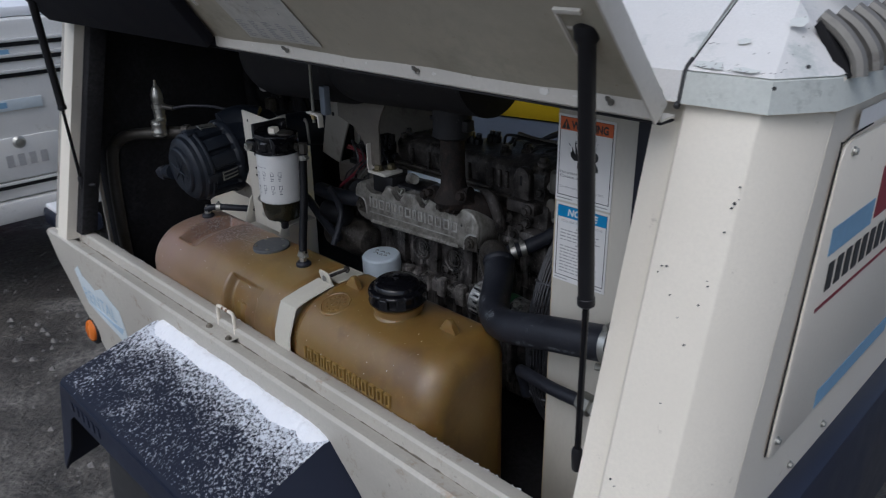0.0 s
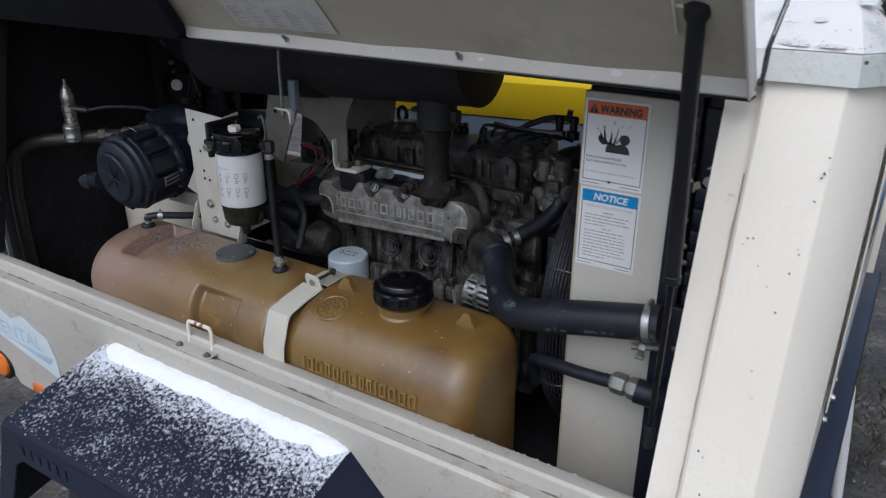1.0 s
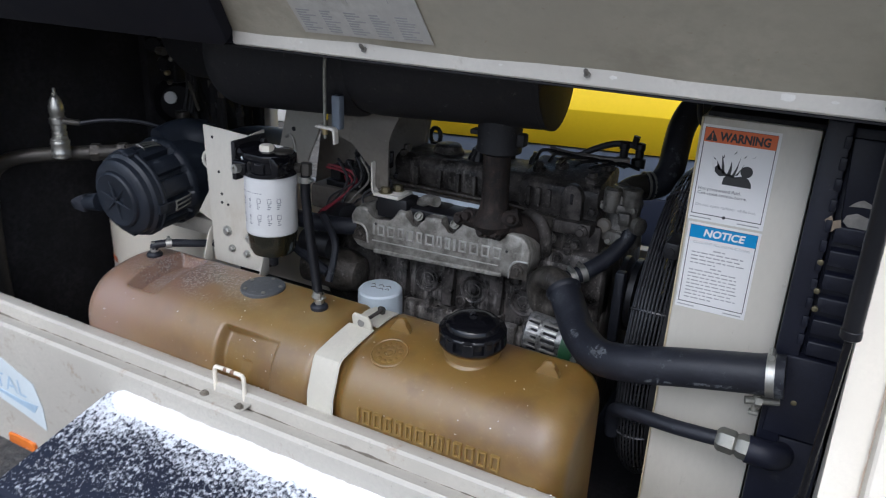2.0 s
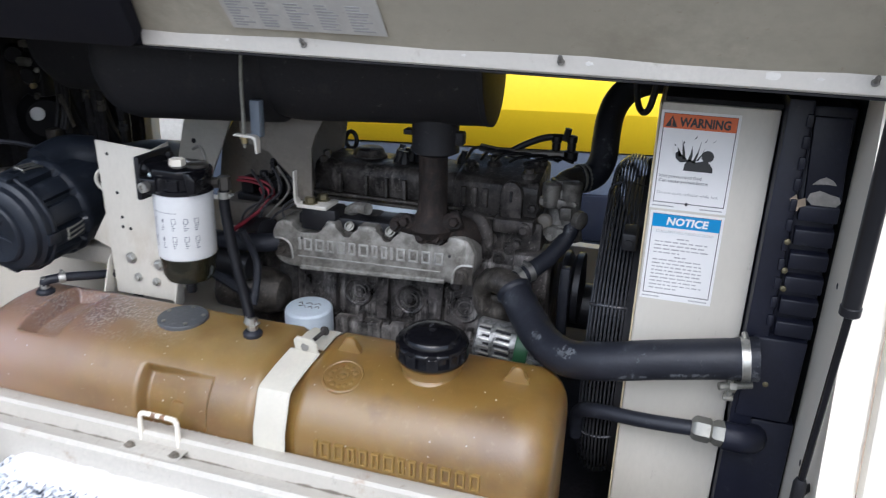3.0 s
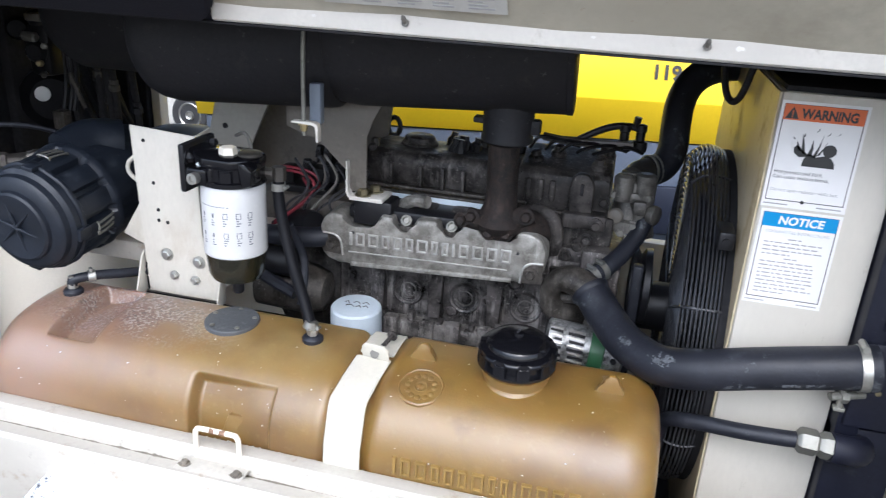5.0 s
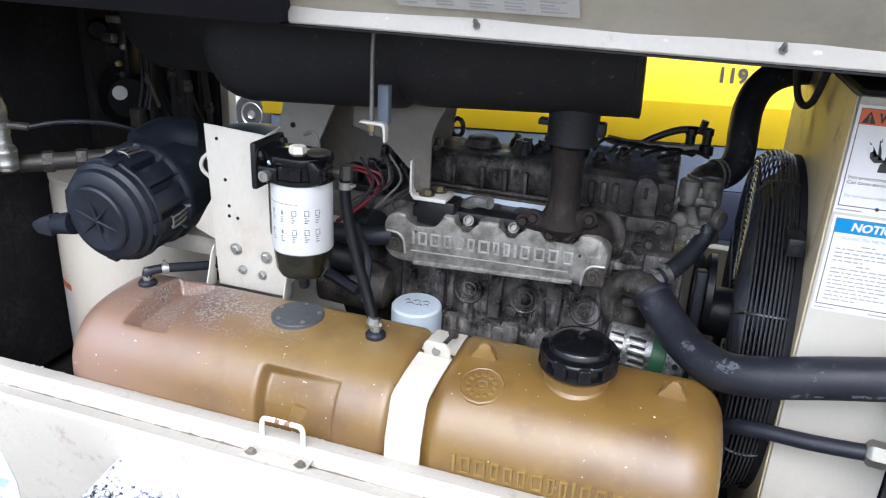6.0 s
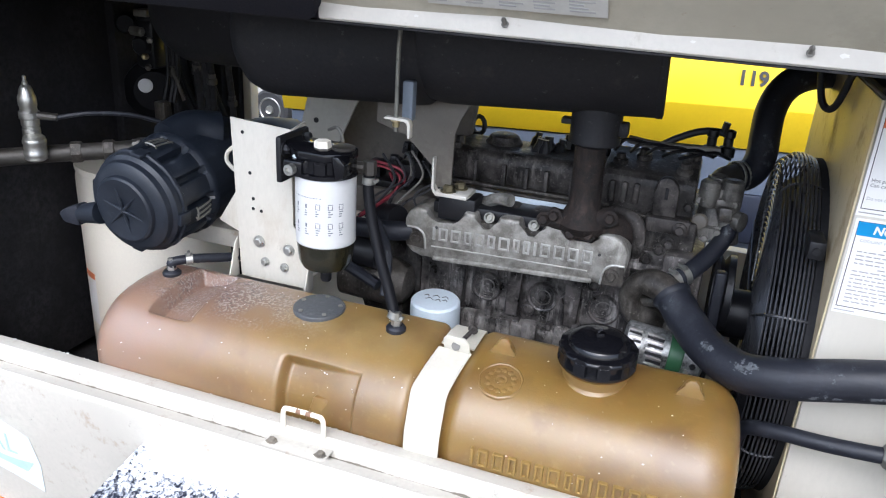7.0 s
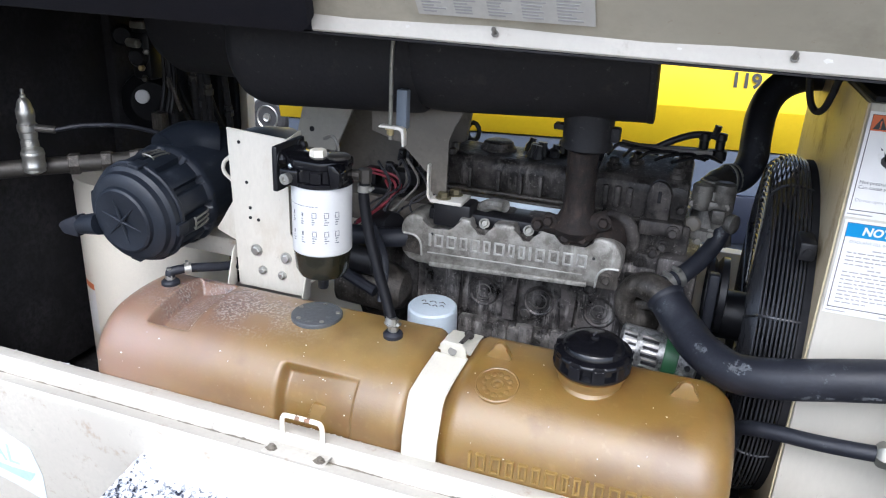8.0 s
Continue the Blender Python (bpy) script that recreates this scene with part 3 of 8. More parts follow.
def right_post():
    """Bent sheet: recessed jamb, front face, facet and the end of the machine."""
    bm = B()
    plan = [(0.742, 0.19), (0.728, 0.032), (0.728, 0.022), (0.772, 0.022), (0.775, 0.003), (0.779, 0.0), (0.868, 0.0), (0.872, 0.002), (0.917, 0.085), (0.920, 0.095)]
    rows = []
    for k in range(13):
        z = 0.44 + (1.452 - 0.44) * k / 12
        zz = max(z, SILL_Z - 0.03)
        rows.append([(x, y_front(zz) + y if y < 0.15 else 0.19, z) for x, y in plan])
    sheet(bm, rows, 0.004)
    part("post", bm, M_cream, canopy, "cream corner post with paint chips")
    bm = B()
    sheet(bm, [[(0.9205, y_front(z) + 0.096, z), (0.9225, 0.5, z), (0.9225, Y_B - 0.06, z)] for z in (0.80, 1.452)], 0.004)
    part("end_panel", bm, M_cream, canopy)
    bm = B()
    box(bm, 0.742, 0.762, 0.195, 0.93, 0.5, 1.46, 0.002)
    part("lining", bm, M_black, canopy, "black acoustic lining")
    for z, y in ((1.165, 0.10), (0.905, 0.06)):
        bm = B()
        lathe(bm, [(0.0045, 0), (0.0045, 0.0012)], (0.7285 + 0.10 * (y - 0.032), y, z), (-1, 0.1, 0), 12)
        part("jamb_hole", bm, M_ink, canopy, "dark bolt hole in the jamb")
    bm = B()
    box(bm, 0.915, 0.958, 0.01, Y_B + 0.03, 0.50, 0.862, 0.010)
    part("end_beam", bm, M_navy_frame, canopy, "dark navy frame beam under the end panel")


right_post()


def rust_and_chips():
    """Rust along the jamb's fold and the chips in the post's paint."""
    rng = random.Random(4)
    for x0, reach, seed in ((0.7715, 0.0026, 2.0), (0.7715, 0.0050, 9.0)):
        bm = B()
        rows = []
        for i in range(91):
            z = 0.83 + 0.50 * i / 90
            w = reach * max(0.02, 0.35 + 0.8 * noise.noise((z * 7, seed, 0)) + 0.5 * noise.noise((z * 45, seed, 1)))
            y = y_front(z) + 0.0172
            rows.append([(x0 - w, y, z), (x0 - w * 0.5, y - 0.0002, z), (x0, y - 0.0003, z)])
        sheet(bm, rows)
        part("rust", bm, M_rust if reach < 0.003 else M_rust_pale, canopy, "rust along a fold")
    spots = [(0.795, 1.256, 2), (0.791, 1.247, 1), (0.801, 1.257, 2), (0.868, 1.369, 2), (0.870, 1.355, 1), (0.866, 1.350, 3), (0.864, 1.344, 2), (0.862, 1.315, 2), (0.858, 1.248, 2),
             (0.856, 1.254, 1), (0.852, 1.223, 2), (0.846, 1.17, 2), (0.814, 1.224, 1), (0.834, 1.088, 1), (0.790, 0.96, 2), (0.797, 0.953, 1), (0.803, 0.90, 2), (0.83, 1.20, 1)]
    for x, z, k_size in spots:
        r = 0.0006 * k_size
        y = y_front(z) - 0.0035
        a = rng.random() * 3
        bm = B()
        prism(bm, [(x + r * math.cos(a + k * 1.05) * (0.5 + rng.random()), z + r * math.sin(a + k * 1.05) * (0.5 + rng.random())) for k in range(6)], 'xz', y - 0.0006, y + 0.002)
        part("paint_chip", bm, M_ink, canopy, "dark paint chip")


rust_and_chips()


def sill():
    """The lower side with its rolled edge, drip groove and inner upstand."""
    bm = B()
    prof = [(-0.030, 0.70), (-0.042, 0.795), (-0.045, 0.803), (-0.052, 0.806), (-0.070, 0.806), (-0.074, 0.803), (-0.0755, 0.781), (-0.078, 0.7765),
            (-0.099, 0.7765), (-0.1015, 0.7885), (-0.116, 0.790), (-0.121, 0.786), (-0.122, 0.778), (-0.118, 0.70), (-0.100, 0.44)]
    xs = [X_L + (0.915 - X_L) * k / 40 for k in range(41)]

    def left_end(z):
        return X_L if z > 0.75 else X_L + (0.75 - z) * 0.8
    rows = [[(max(x, left_end(z)), y, z) for x in xs] for y, z in prof]
    sheet(bm, rows, 0.003)
    part("sill", bm, M_cream_worn, canopy, "dirty cream lower side with a drip groove", angle=28)
    bm = B()
    rows = []
    for k in range(361):
        x = -1.1 + 1.83 * k / 360
        w = max(0.0, 0.20 + 0.7 * noise.noise((x * 9, 0, 0)) + 0.6 * noise.noise((x * 41, 1, 0)) + 0.3 * noise.noise((x * 150, 1, 0)))
        w = min(1.0, w)
        rows.append([(x, -0.0766, 0.7808 + 0.004 * w), (x, -0.0800 - 0.004 * w, 0.7795), (x, -0.0815 - 0.011 * w, 0.7772 + 0.0006 * w)])
    sheet(bm, rows)
    part("groove_dirt", bm, M_grime, canopy, "dirt caught in the drip groove")
    bm = B()
    rows = []
    for k in range(361):
        x = -1.1 + 1.83 * k / 360
        w = min(1.0, max(0.0, 0.25 + 0.8 * noise.noise((x * 6, 4, 0)) + 0.6 * noise.noise((x * 37, 2, 0))))
        rows.append([(x, -0.0955 + 0.004 * (1 - w), 0.7772), (x, -0.0990, 0.7785), (x, -0.1008, 0.7800 + 0.003 * w)])
    sheet(bm, rows)
    part("groove_dirt", bm, M_grime, canopy)


sill()


def left_post_and_back():
    bm = B()
    rows = []
    for k in range(9):
        z = 0.79 + (1.46 - 0.79) * k / 8
        rows.append([(x, y_front(z) + y, z) for x, y in ((-1.122, 0.08), (-1.122, 0.006), (-1.186, 0.006), (-1.190, 0.022), (-1.246, 0.022), (-1.250, 0.026), (-1.266, 0.08))])
    sheet(bm, rows, 0.004)
    part("post", bm, M_cream, canopy)
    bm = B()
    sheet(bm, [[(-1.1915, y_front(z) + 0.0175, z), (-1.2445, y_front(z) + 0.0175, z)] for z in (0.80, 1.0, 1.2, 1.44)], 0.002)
    part("channel", bm, M_beige, canopy, "darker beige recessed channel of the post")
    bm = B()
    box(bm, -1.119, -1.076, 0.03, 0.08, 0.81, 1.43, 0.004, m=Matrix(((1, 0, 0, 0), (0, 1, 0.235, -0.307), (0, 0, 1, 0), (0, 0, 0, 1))))
    part("door_seal", bm, M_black, canopy, "black rubber seal")
    bm = B()
    box(bm, X_L, X_L + 0.006, 0.06, Y_B, 0.45, 1.46, 0.002)
    part("end_panel", bm, M_cream, canopy)
    bm = B()
    box(bm, X_L + 0.01, X_L + 0.075, 0.07, Y_B - 0.02, 0.5, 1.46, 0.002)
    part("lining", bm, M_black, canopy, "black acoustic lining")
    bm = B()
    box(bm, X_L, 0.94, 0.0, Y_B, 0.43, 0.47, 0.004)
    part("floor_pan", bm, M_black, canopy, "oily black floor pan")
    # far side: sill, uprights and top rail round the opposite opening
    bm = B()
    box(bm, X_L, 0.94, 1.02, 1.06, 0.44, 0.845, 0.004)
    part("far_sill", bm, M_cream, canopy)
    bm = B()
    box(bm, X_L, 0.94, 0.96, 1.0, 1.375, 1.50, 0.004)
    part("far_rail", bm, M_black, canopy, "dark top rail of the far opening")
    for x0, x1, mt in ((X_L, -1.12, M_cream), (-1.056, -1.028, M_cream), (0.70, 0.94, M_cream)):
        bm = B()
        box(bm, x0, x1, 0.97, 1.01, 0.84, 1.40, 0.004)
        part("far_post", bm, mt, canopy)
    bm = B()
    box(bm, X_L, -1.10, 0.93, 0.965, 0.5, 1.40, 0.003)
    part("far_lining", bm, M_black, canopy)
    bm = B()
    box(bm, -1.094, -1.058, 0.955, 0.985, 0.5, 1.40, 0.003)
    part("far_lining", bm, M_black, canopy)


left_post_and_back()


def roof():
    # slope and top over the opening, with a dark lining under it
    def slab(bm, x0, x1, lift, front):
        prof = [(front, 1.452), (front + 0.006, 1.487 + lift), (front + 0.016, 1.493 + lift), (0.155, 1.568 + lift), (0.185, 1.575 + lift), (0.5, 1.582 + lift), (0.815, 1.575 + lift), (Y_B, 1.46)]
        n = 24
        rows = [[(x0 + (x1 - x0) * k / n, y, z) for k in range(n + 1)] for y, z in prof]
        sheet(bm, rows, -0.004)
    bm = B()
    slab(bm, X_L, 0.770, 0.0, 0.03)
    part("roof", bm, M_roof, canopy, "frosted cream roof")
    bm = B()
    box(bm, X_L + 0.02, 0.74, 0.035, Y_B - 0.03, 1.452, 1.462, 0.002)
    part("roof_lining", bm, M_black, canopy, "black lining under the roof")
    # end cap: its corner is cut in facets and its skirt laps over the post
    def cap_part(name, bm, material, parent, label=""):
        bmesh.ops.translate(bm, vec=(0, 0.014, 0), verts=bm.verts)
        part(name, bm, material, parent, label)

    def cap_ring(z, a):
        return [(0.777, 0.010 + a, z), (0.880 - a * 0.25, 0.016 + a, z), (0.929 - a * 0.75, 0.088 + a * 0.6, z), (0.933 - a, 0.15 + a * 0.5, z),
                (0.933 - a, Y_B - 0.15 - a * 0.5, z), (0.888 - a * 0.25, Y_B - a, z), (0.777, Y_B - a, z)]
    bm = B()
    loft(bm, [cap_ring(1.4525, -0.002), cap_ring(1.4885, 0.006), cap_ring(1.491, 0.010)])
    cap_part("cap_skirt", bm, M_skirt, canopy, "chipped greenish skirt of the roof cap")
    bm = B()
    loft(bm, [cap_ring(1.4912, 0.007), cap_ring(1.495, 0.011), cap_ring(1.566, 0.125), cap_ring(1.574, 0.15), cap_ring(1.58, 0.16)])
    cap_part("roof_cap", bm, M_roof, canopy, "scratched whitish roof cap")
    bm = B()
    tube(bm, [(0.7745, 0.0085, 1.4535), (0.7745, 0.0165, 1.489), (0.7748, 0.0185, 1.4955), (0.7740, 0.032, 1.5035)], 0.0020, 6, 0)
    cap_part("cap_seam", bm, M_ink, canopy, "dark open seam beside the roof cap")
    bm = B()
    tube(bm, [(0.7740, 0.032, 1.5035), (0.7745, 0.075, 1.530), (0.7745, 0.132, 1.5648)], 0.0009, 6, 0)
    cap_part("cap_seam", bm, M_skirt, canopy)
    rng = random.Random(14)
    for k in range(16):
        x = 0.779 + 0.105 * rng.random()
        t = rng.random() ** 3
        y, z = 0.0195 + 0.105 * t, 1.4952 + 0.0655 * t
        L_ = 0.0015 + 0.006 * rng.random() ** 2
        bm = B()
        tube(bm, [(x, y, z + 0.0004), (x + L_ * 0.5, y + 0.002 * rng.random(), z + 0.001), (x + L_, y + 0.004 * (rng.random() - 0.3), z + 0.0018)], 0.0002 + 0.0003 * rng.random(), 4, 2)
        cap_part("scratch", bm, M_grey, canopy)
    # flaked patches and chips along the cap's lower edge
    def flake(x, t, rx, rt, material, name, label=""):
        bm = B()
        lo, hi = [], []
        for k in range(14):
            a = k * 0.4488
            q = 0.55 + 0.6 * rng.random()
            u = max(0.0, min(1.0, t + rt * q * math.sin(a)))
            for ring, lift in ((lo, 0.0), (hi, 0.0003)):
                ring.append(bm.verts.new((x + rx * q * math.cos(a), 0.0195 + 0.108 * u, 1.4953 + 0.0675 * u + lift)))
        bm.faces.new(hi)
        for k in range(14):
            bm.faces.new((lo[k], lo[(k + 1) % 14], hi[(k + 1) % 14], hi[k]))
        cap_part(name, bm, material, canopy, label)
    for x, t, rx, rt in ((0.800, 0.05, 0.022, 0.06), (0.845, 0.03, 0.018, 0.035), (0.868, 0.75, 0.014, 0.10), (0.822, 0.42, 0.010, 0.05)):
        flake(x, t, rx, rt, M_flake, "flaked_patch", "greenish patch where the paint has flaked")
    for k in range(14):
        flake(0.779 + 0.105 * rng.random(), 0.0 + 0.04 * rng.random() ** 2, 0.0008 + 0.0022 * rng.random() ** 2, 0.003 + 0.005 * rng.random(), M_grey, "paint_chip")
    for k in range(6):
        flake(0.884 + 0.004 * (rng.random() - 0.5), 0.06 + 0.12 * k, 0.0007, 0.009, M_grey, "paint_chip")
    for p in ((0.884, 0.0135, 1.483), (0.905, 0.045, 1.505)):
        bm = B()
        bolt(bm, p, (0, -1, 0.1), 0.0026, 0.002, False)
        cap_part("screw", bm, M_ink, canopy)
    bm = B()
    cyl(bm, (0.771, 0.010, 1.447), (0.771, 0.02, 1.457), 0.004, 8)
    cap_part("screw", bm, M_ink, canopy)
    # louvres on the cap's top and end
    for i in range(9):
        bm = B()
        box(bm, 0.785, 0.90, 0.30 + i * 0.035, 0.318 + i * 0.035, 1.588, 1.597, 0.003)
        part("louvre", bm, M_roof, canopy)
    bm = B()
    box(bm, 0.912, 0.926, 0.115, 0.88, 1.446, 1.489, 0.003)
    part("end_header", bm, M_cream, canopy, "top edge of the end panel")
    # black panel laid on the slope in place of the shade between the bars
    bm = B()
    prism(bm, [(0.931, 1.489), (0.886, 1.548), (0.880, 1.540), (0.920, 1.480)], 'xz', 0.125, 0.80, 0.001)
    part("grille_backing", bm, M_black, canopy, "black backing panel standing for the shade behind the end grille")
    for i in range(12):
        y = 0.135 + i * 0.056
        bm = B()
        tube(bm, [(0.936, y, 1.487), (0.929, y + 0.002, 1.510), (0.908, y + 0.002, 1.535), (0.884, y, 1.552)], 0.0095, 8, 4)
        part("grille_bar", bm, M_grey, canopy)


roof()


def end_door():
    """The access panel of the machine's end, with its decals."""
    x = 0.9228
    bm = B()
    prism(bm, [(0.097, 0.98), (0.100, 0.965), (0.112, 0.96), (0.82, 0.96), (0.82, 1.40), (0.185, 1.40), (0.168, 1.395), (0.160, 1.375)], 'yz', x, x + 0.005, 0.0015)
    door = part("end_door", bm, M_cream, canopy)
    bm = B()
    tube(bm, [(x + 0.002, 0.092, 0.97), (x + 0.002, 0.108, 1.08), (x + 0.002, 0.155, 1.37), (x + 0.002, 0.17, 1.402), (x + 0.002, 0.27, 1.408)], 0.0013, 6, 4)
    part("door_gap", bm, M_black, canopy, "dark gap round the end door")
    for p in ((x + 0.005, 0.20, 1.385), (x + 0.005, 0.118, 0.985), (x, 0.215, 0.885), (x, 0.35, 0.89)):
        bm = B()
        bolt(bm, p, (1, 0, 0), 0.0045, 0.004)
        part("door_screw", bm, M_steel, canopy)
    for y0, y1, z0, z1, mt in ((0.18, 0.35, 1.245, 1.285, M_ltblue), (0.36, 0.43, 1.25, 1.33, M_red), (0.17, 0.53, 1.165, 1.171, M_red), (0.26, 0.60, 0.967, 0.998, M_ltblue),
                               (0.20, 0.43, 1.412, 1.437, M_paper)):
        bm = B()
        box(bm, x + 0.0052, x + 0.0058, y0, y1, z0, z1, 0)
        part("decal", bm, mt, canopy)
    # plain bars in place of the maker's name
    for i in range(8):
        bm = B()
        box(bm, x + 0.0059, x + 0.0066, 0.192 + i * 0.034, 0.214 + i * 0.034, 1.19, 1.232, 0)
        part("decal_bar", bm, M_ink, canopy)


end_door()


def side_marks():
    """Marker lamp and torn sticker on the lower side."""
    lamp = thing("marker_lamp", "round amber side marker lamp with a black rim", "marker lamp", (-1.085, -0.10, 0.44))
    bm = B()
    lathe(bm, [(0.046, 0), (0.047, 0.008), (0.041, 0.013), (0.036, 0.013)], (-1.085, -0.1, 0.488), (0, -1, 0.06), 28)
    part("rim", bm, M_plastic, lamp)
    bm = B()
    lathe(bm, [(0.036, 0.012), (0.034, 0.019), (0.024, 0.024), (0.004, 0.026)], (-1.085, -0.1, 0.488), (0, -1, 0.06), 24)
    part("lens", bm, M_amberlens, lamp, "amber lens")
    refl = B()
    box(refl, -0.945, -0.85, -0.113, -0.104, 0.45, 0.475, 0.002)
    single("reflector", refl, M_amberlens, "amber reflector strip on the lower side", "reflector")
    st = thing("sticker", "torn faded blue and white hire sticker on the lower side", "sticker", (-0.93, -0.115, 0.55))
    sh = Matrix(((1, 0, 0, 0), (0, 1, -0.07, 0.0485), (0, 0, 1, 0), (0, 0, 0, 1)))
    bm = B()
    # the sticker follows the leaning side
    prism(bm, [(-1.09, 0.705), (-1.05, 0.73), (-1.035, 0.70), (-0.99, 0.69), (-0.96, 0.675), (-0.90, 0.70), (-0.84, 0.675), (-0.80, 0.66), (-0.785, 0.60), (-0.79, 0.535), (-0.86, 0.555), (-0.95, 0.575), (-1.05, 0.60)],
          'xz', -0.1225, -0.1215, 0, sh)
    backing = part("backing", bm, M_sticker, st)
    lettering("lettering", "RENTAL", 0.062, sh @ facing_front(-1.06, -0.1235, 0.618) @ pose(0, 0, 0, 0, 0, -2), M_fadedblue, st, label="faded blue lettering")
    bm = B()
    prism(bm, [(-1.03, 0.612), (-0.82, 0.575), (-0.80, 0.60), (-0.86, 0.598)], 'xz', -0.1236, -0.1228, 0, sh)
    part("print", bm, M_fadedblue, st)


side_marks()


# ---- raised side lid ----
LID = Matrix.Translation((0, -0.004, 1.452)) @ pose(0, 0, 0, 43, 0, 0)    # local: x along, z up the lid, +y behind it
LID_X0, LID_X1, LID_H = -1.16, 0.768, 0.66
lid = thing("side_lid", "raised cream side lid, stained underside, black foam at one end", "lid", (-0.2, 0, 1.45))


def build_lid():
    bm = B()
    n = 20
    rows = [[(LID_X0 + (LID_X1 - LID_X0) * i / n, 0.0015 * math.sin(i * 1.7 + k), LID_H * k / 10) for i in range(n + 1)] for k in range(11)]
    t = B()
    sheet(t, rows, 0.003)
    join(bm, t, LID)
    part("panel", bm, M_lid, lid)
    # flanges round the lid
    for x0, x1 in ((LID_X0 - 0.004, LID_X0), (LID_X1, LID_X1 + 0.004)):
        bm = B()
        box(bm, x0, x1, -0.026, 0.006, -0.002, LID_H, 0.0015, LID)
        part("end_flange", bm, M_rail, lid)
    bm = B()
    box(bm, LID_X0, LID_X1, -0.03, 0.005, LID_H - 0.004, LID_H, 0.0015, LID)
    part("edge_flange", bm, M_rail, lid)
    bm = B()
    prof = [(0.030, 1.4335), (-0.002, 1.432), (-0.006, 1.435), (-0.007, 1.440), (-0.007, 1.461), (-0.010, 1.470), (-0.015, 1.475)]
    rows = [[(-0.262 + (LID_X1 + 0.262) * i / 40, y, z) for i in range(41)] for y, z in prof]
    sheet(bm, rows, 0.003)
    part("hinge_rail", bm, M_rail, lid, "whitish hinge rail")
    bm = B()
    sheet(bm, [[(LID_X0 + (-0.262 - LID_X0) * i / 20, y + 0.002, z) for i in range(21)] for y, z in prof], 0.003)
    part("hinge_rail", bm, M_foam, lid, "black lined stretch of the hinge rail")
    # black strip drawn where the gap under the rail lies in shade
    bm = B()
    box(bm, LID_X0, LID_X1, -0.0035, 0.03, 1.4285, 1.4312, 0.0008)
    part("rail_gap_strip", bm, M_black, lid, "thin black strip drawn for the dark gap under the rail")
    for x in (0.0, 0.35, 0.70):
        bm = B()
        lathe(bm, [(0.0046, 0), (0.0048, 0.0015), (0.0032, 0.003), (0.0030, 0.008), (0.0034, 0.010), (0.0022, 0.014), (0.0008, 0.016)], (x, -0.0085, 1.448), (0, -0.75, 0.55), 12)
        part("rivet", bm, M_grey, lid, "grey pointed push rivet")
    # scuffs on the rail
    rng = random.Random(31)
    for x, w in ((0.385, 0.010), (0.595, 0.017), (0.645, 0.007), (0.225, 0.006), (-0.12, 0.006)):
        bm = B()
        prism(bm, [(x + w * math.cos(k * 0.628) * (0.4 + 0.25 * rng.random()), 1.4485 + w * 0.3 * math.sin(k * 0.628) * (0.6 + 0.5 * rng.random())) for k in range(10)], 'xz', -0.0076, -0.0066)
        part("scuff", bm, M_railscuff, lid)
    # foam
    bm = B()
    prism(bm, [(-1.15, -0.006), (-0.266, -0.006), (-0.252, 0.006), (-0.214, 0.13), (-0.200, 0.64), (-1.15, 0.64)], 'xz', -0.030, -0.004, 0.005, LID @ Matrix.Translation((0, 0, 0.004)))
    part("foam", bm, M_foam, lid, "black foam lining")
    bm = B()
    box(bm, -0.2, -0.19, -0.003, -0.0005, 0.1, 0.6, 0, LID)
    part("seam", bm, M_rail, lid)
    # parts diagram
    bm = B()
    box(bm, -0.098, 0.127, -0.0036, -0.0026, 0.024, 0.20, 0, LID)
    diagram = part("diagram", bm, M_faded, lid, "faded white parts diagram")
    rng = random.Random(8)
    bm = B()
    for c in range(5):
        for r in range(9):
            w = 0.014 + rng.random() * 0.018
            x, z = -0.09 + c * 0.043, 0.030 + r * 0.0052
            box(bm, x, x + w, -0.0042, -0.0037, z, z + 0.0026, 0, LID)
    for k in range(26):
        x, z = -0.085 + rng.random() * 0.19, 0.085 + rng.random() * 0.10
        w, h = (0.004 + rng.random() * 0.03, 0.001) if rng.random() < 0.6 else (0.001, 0.004 + rng.random() * 0.02)
        box(bm, x, min(0.122, x + w), -0.0042, -0.0037, z, z + h, 0, LID)
    tagged(part("diagram_print", bm, M_greyink, lid, "grey print in fine bars"), kind="stuff")


build_lid()


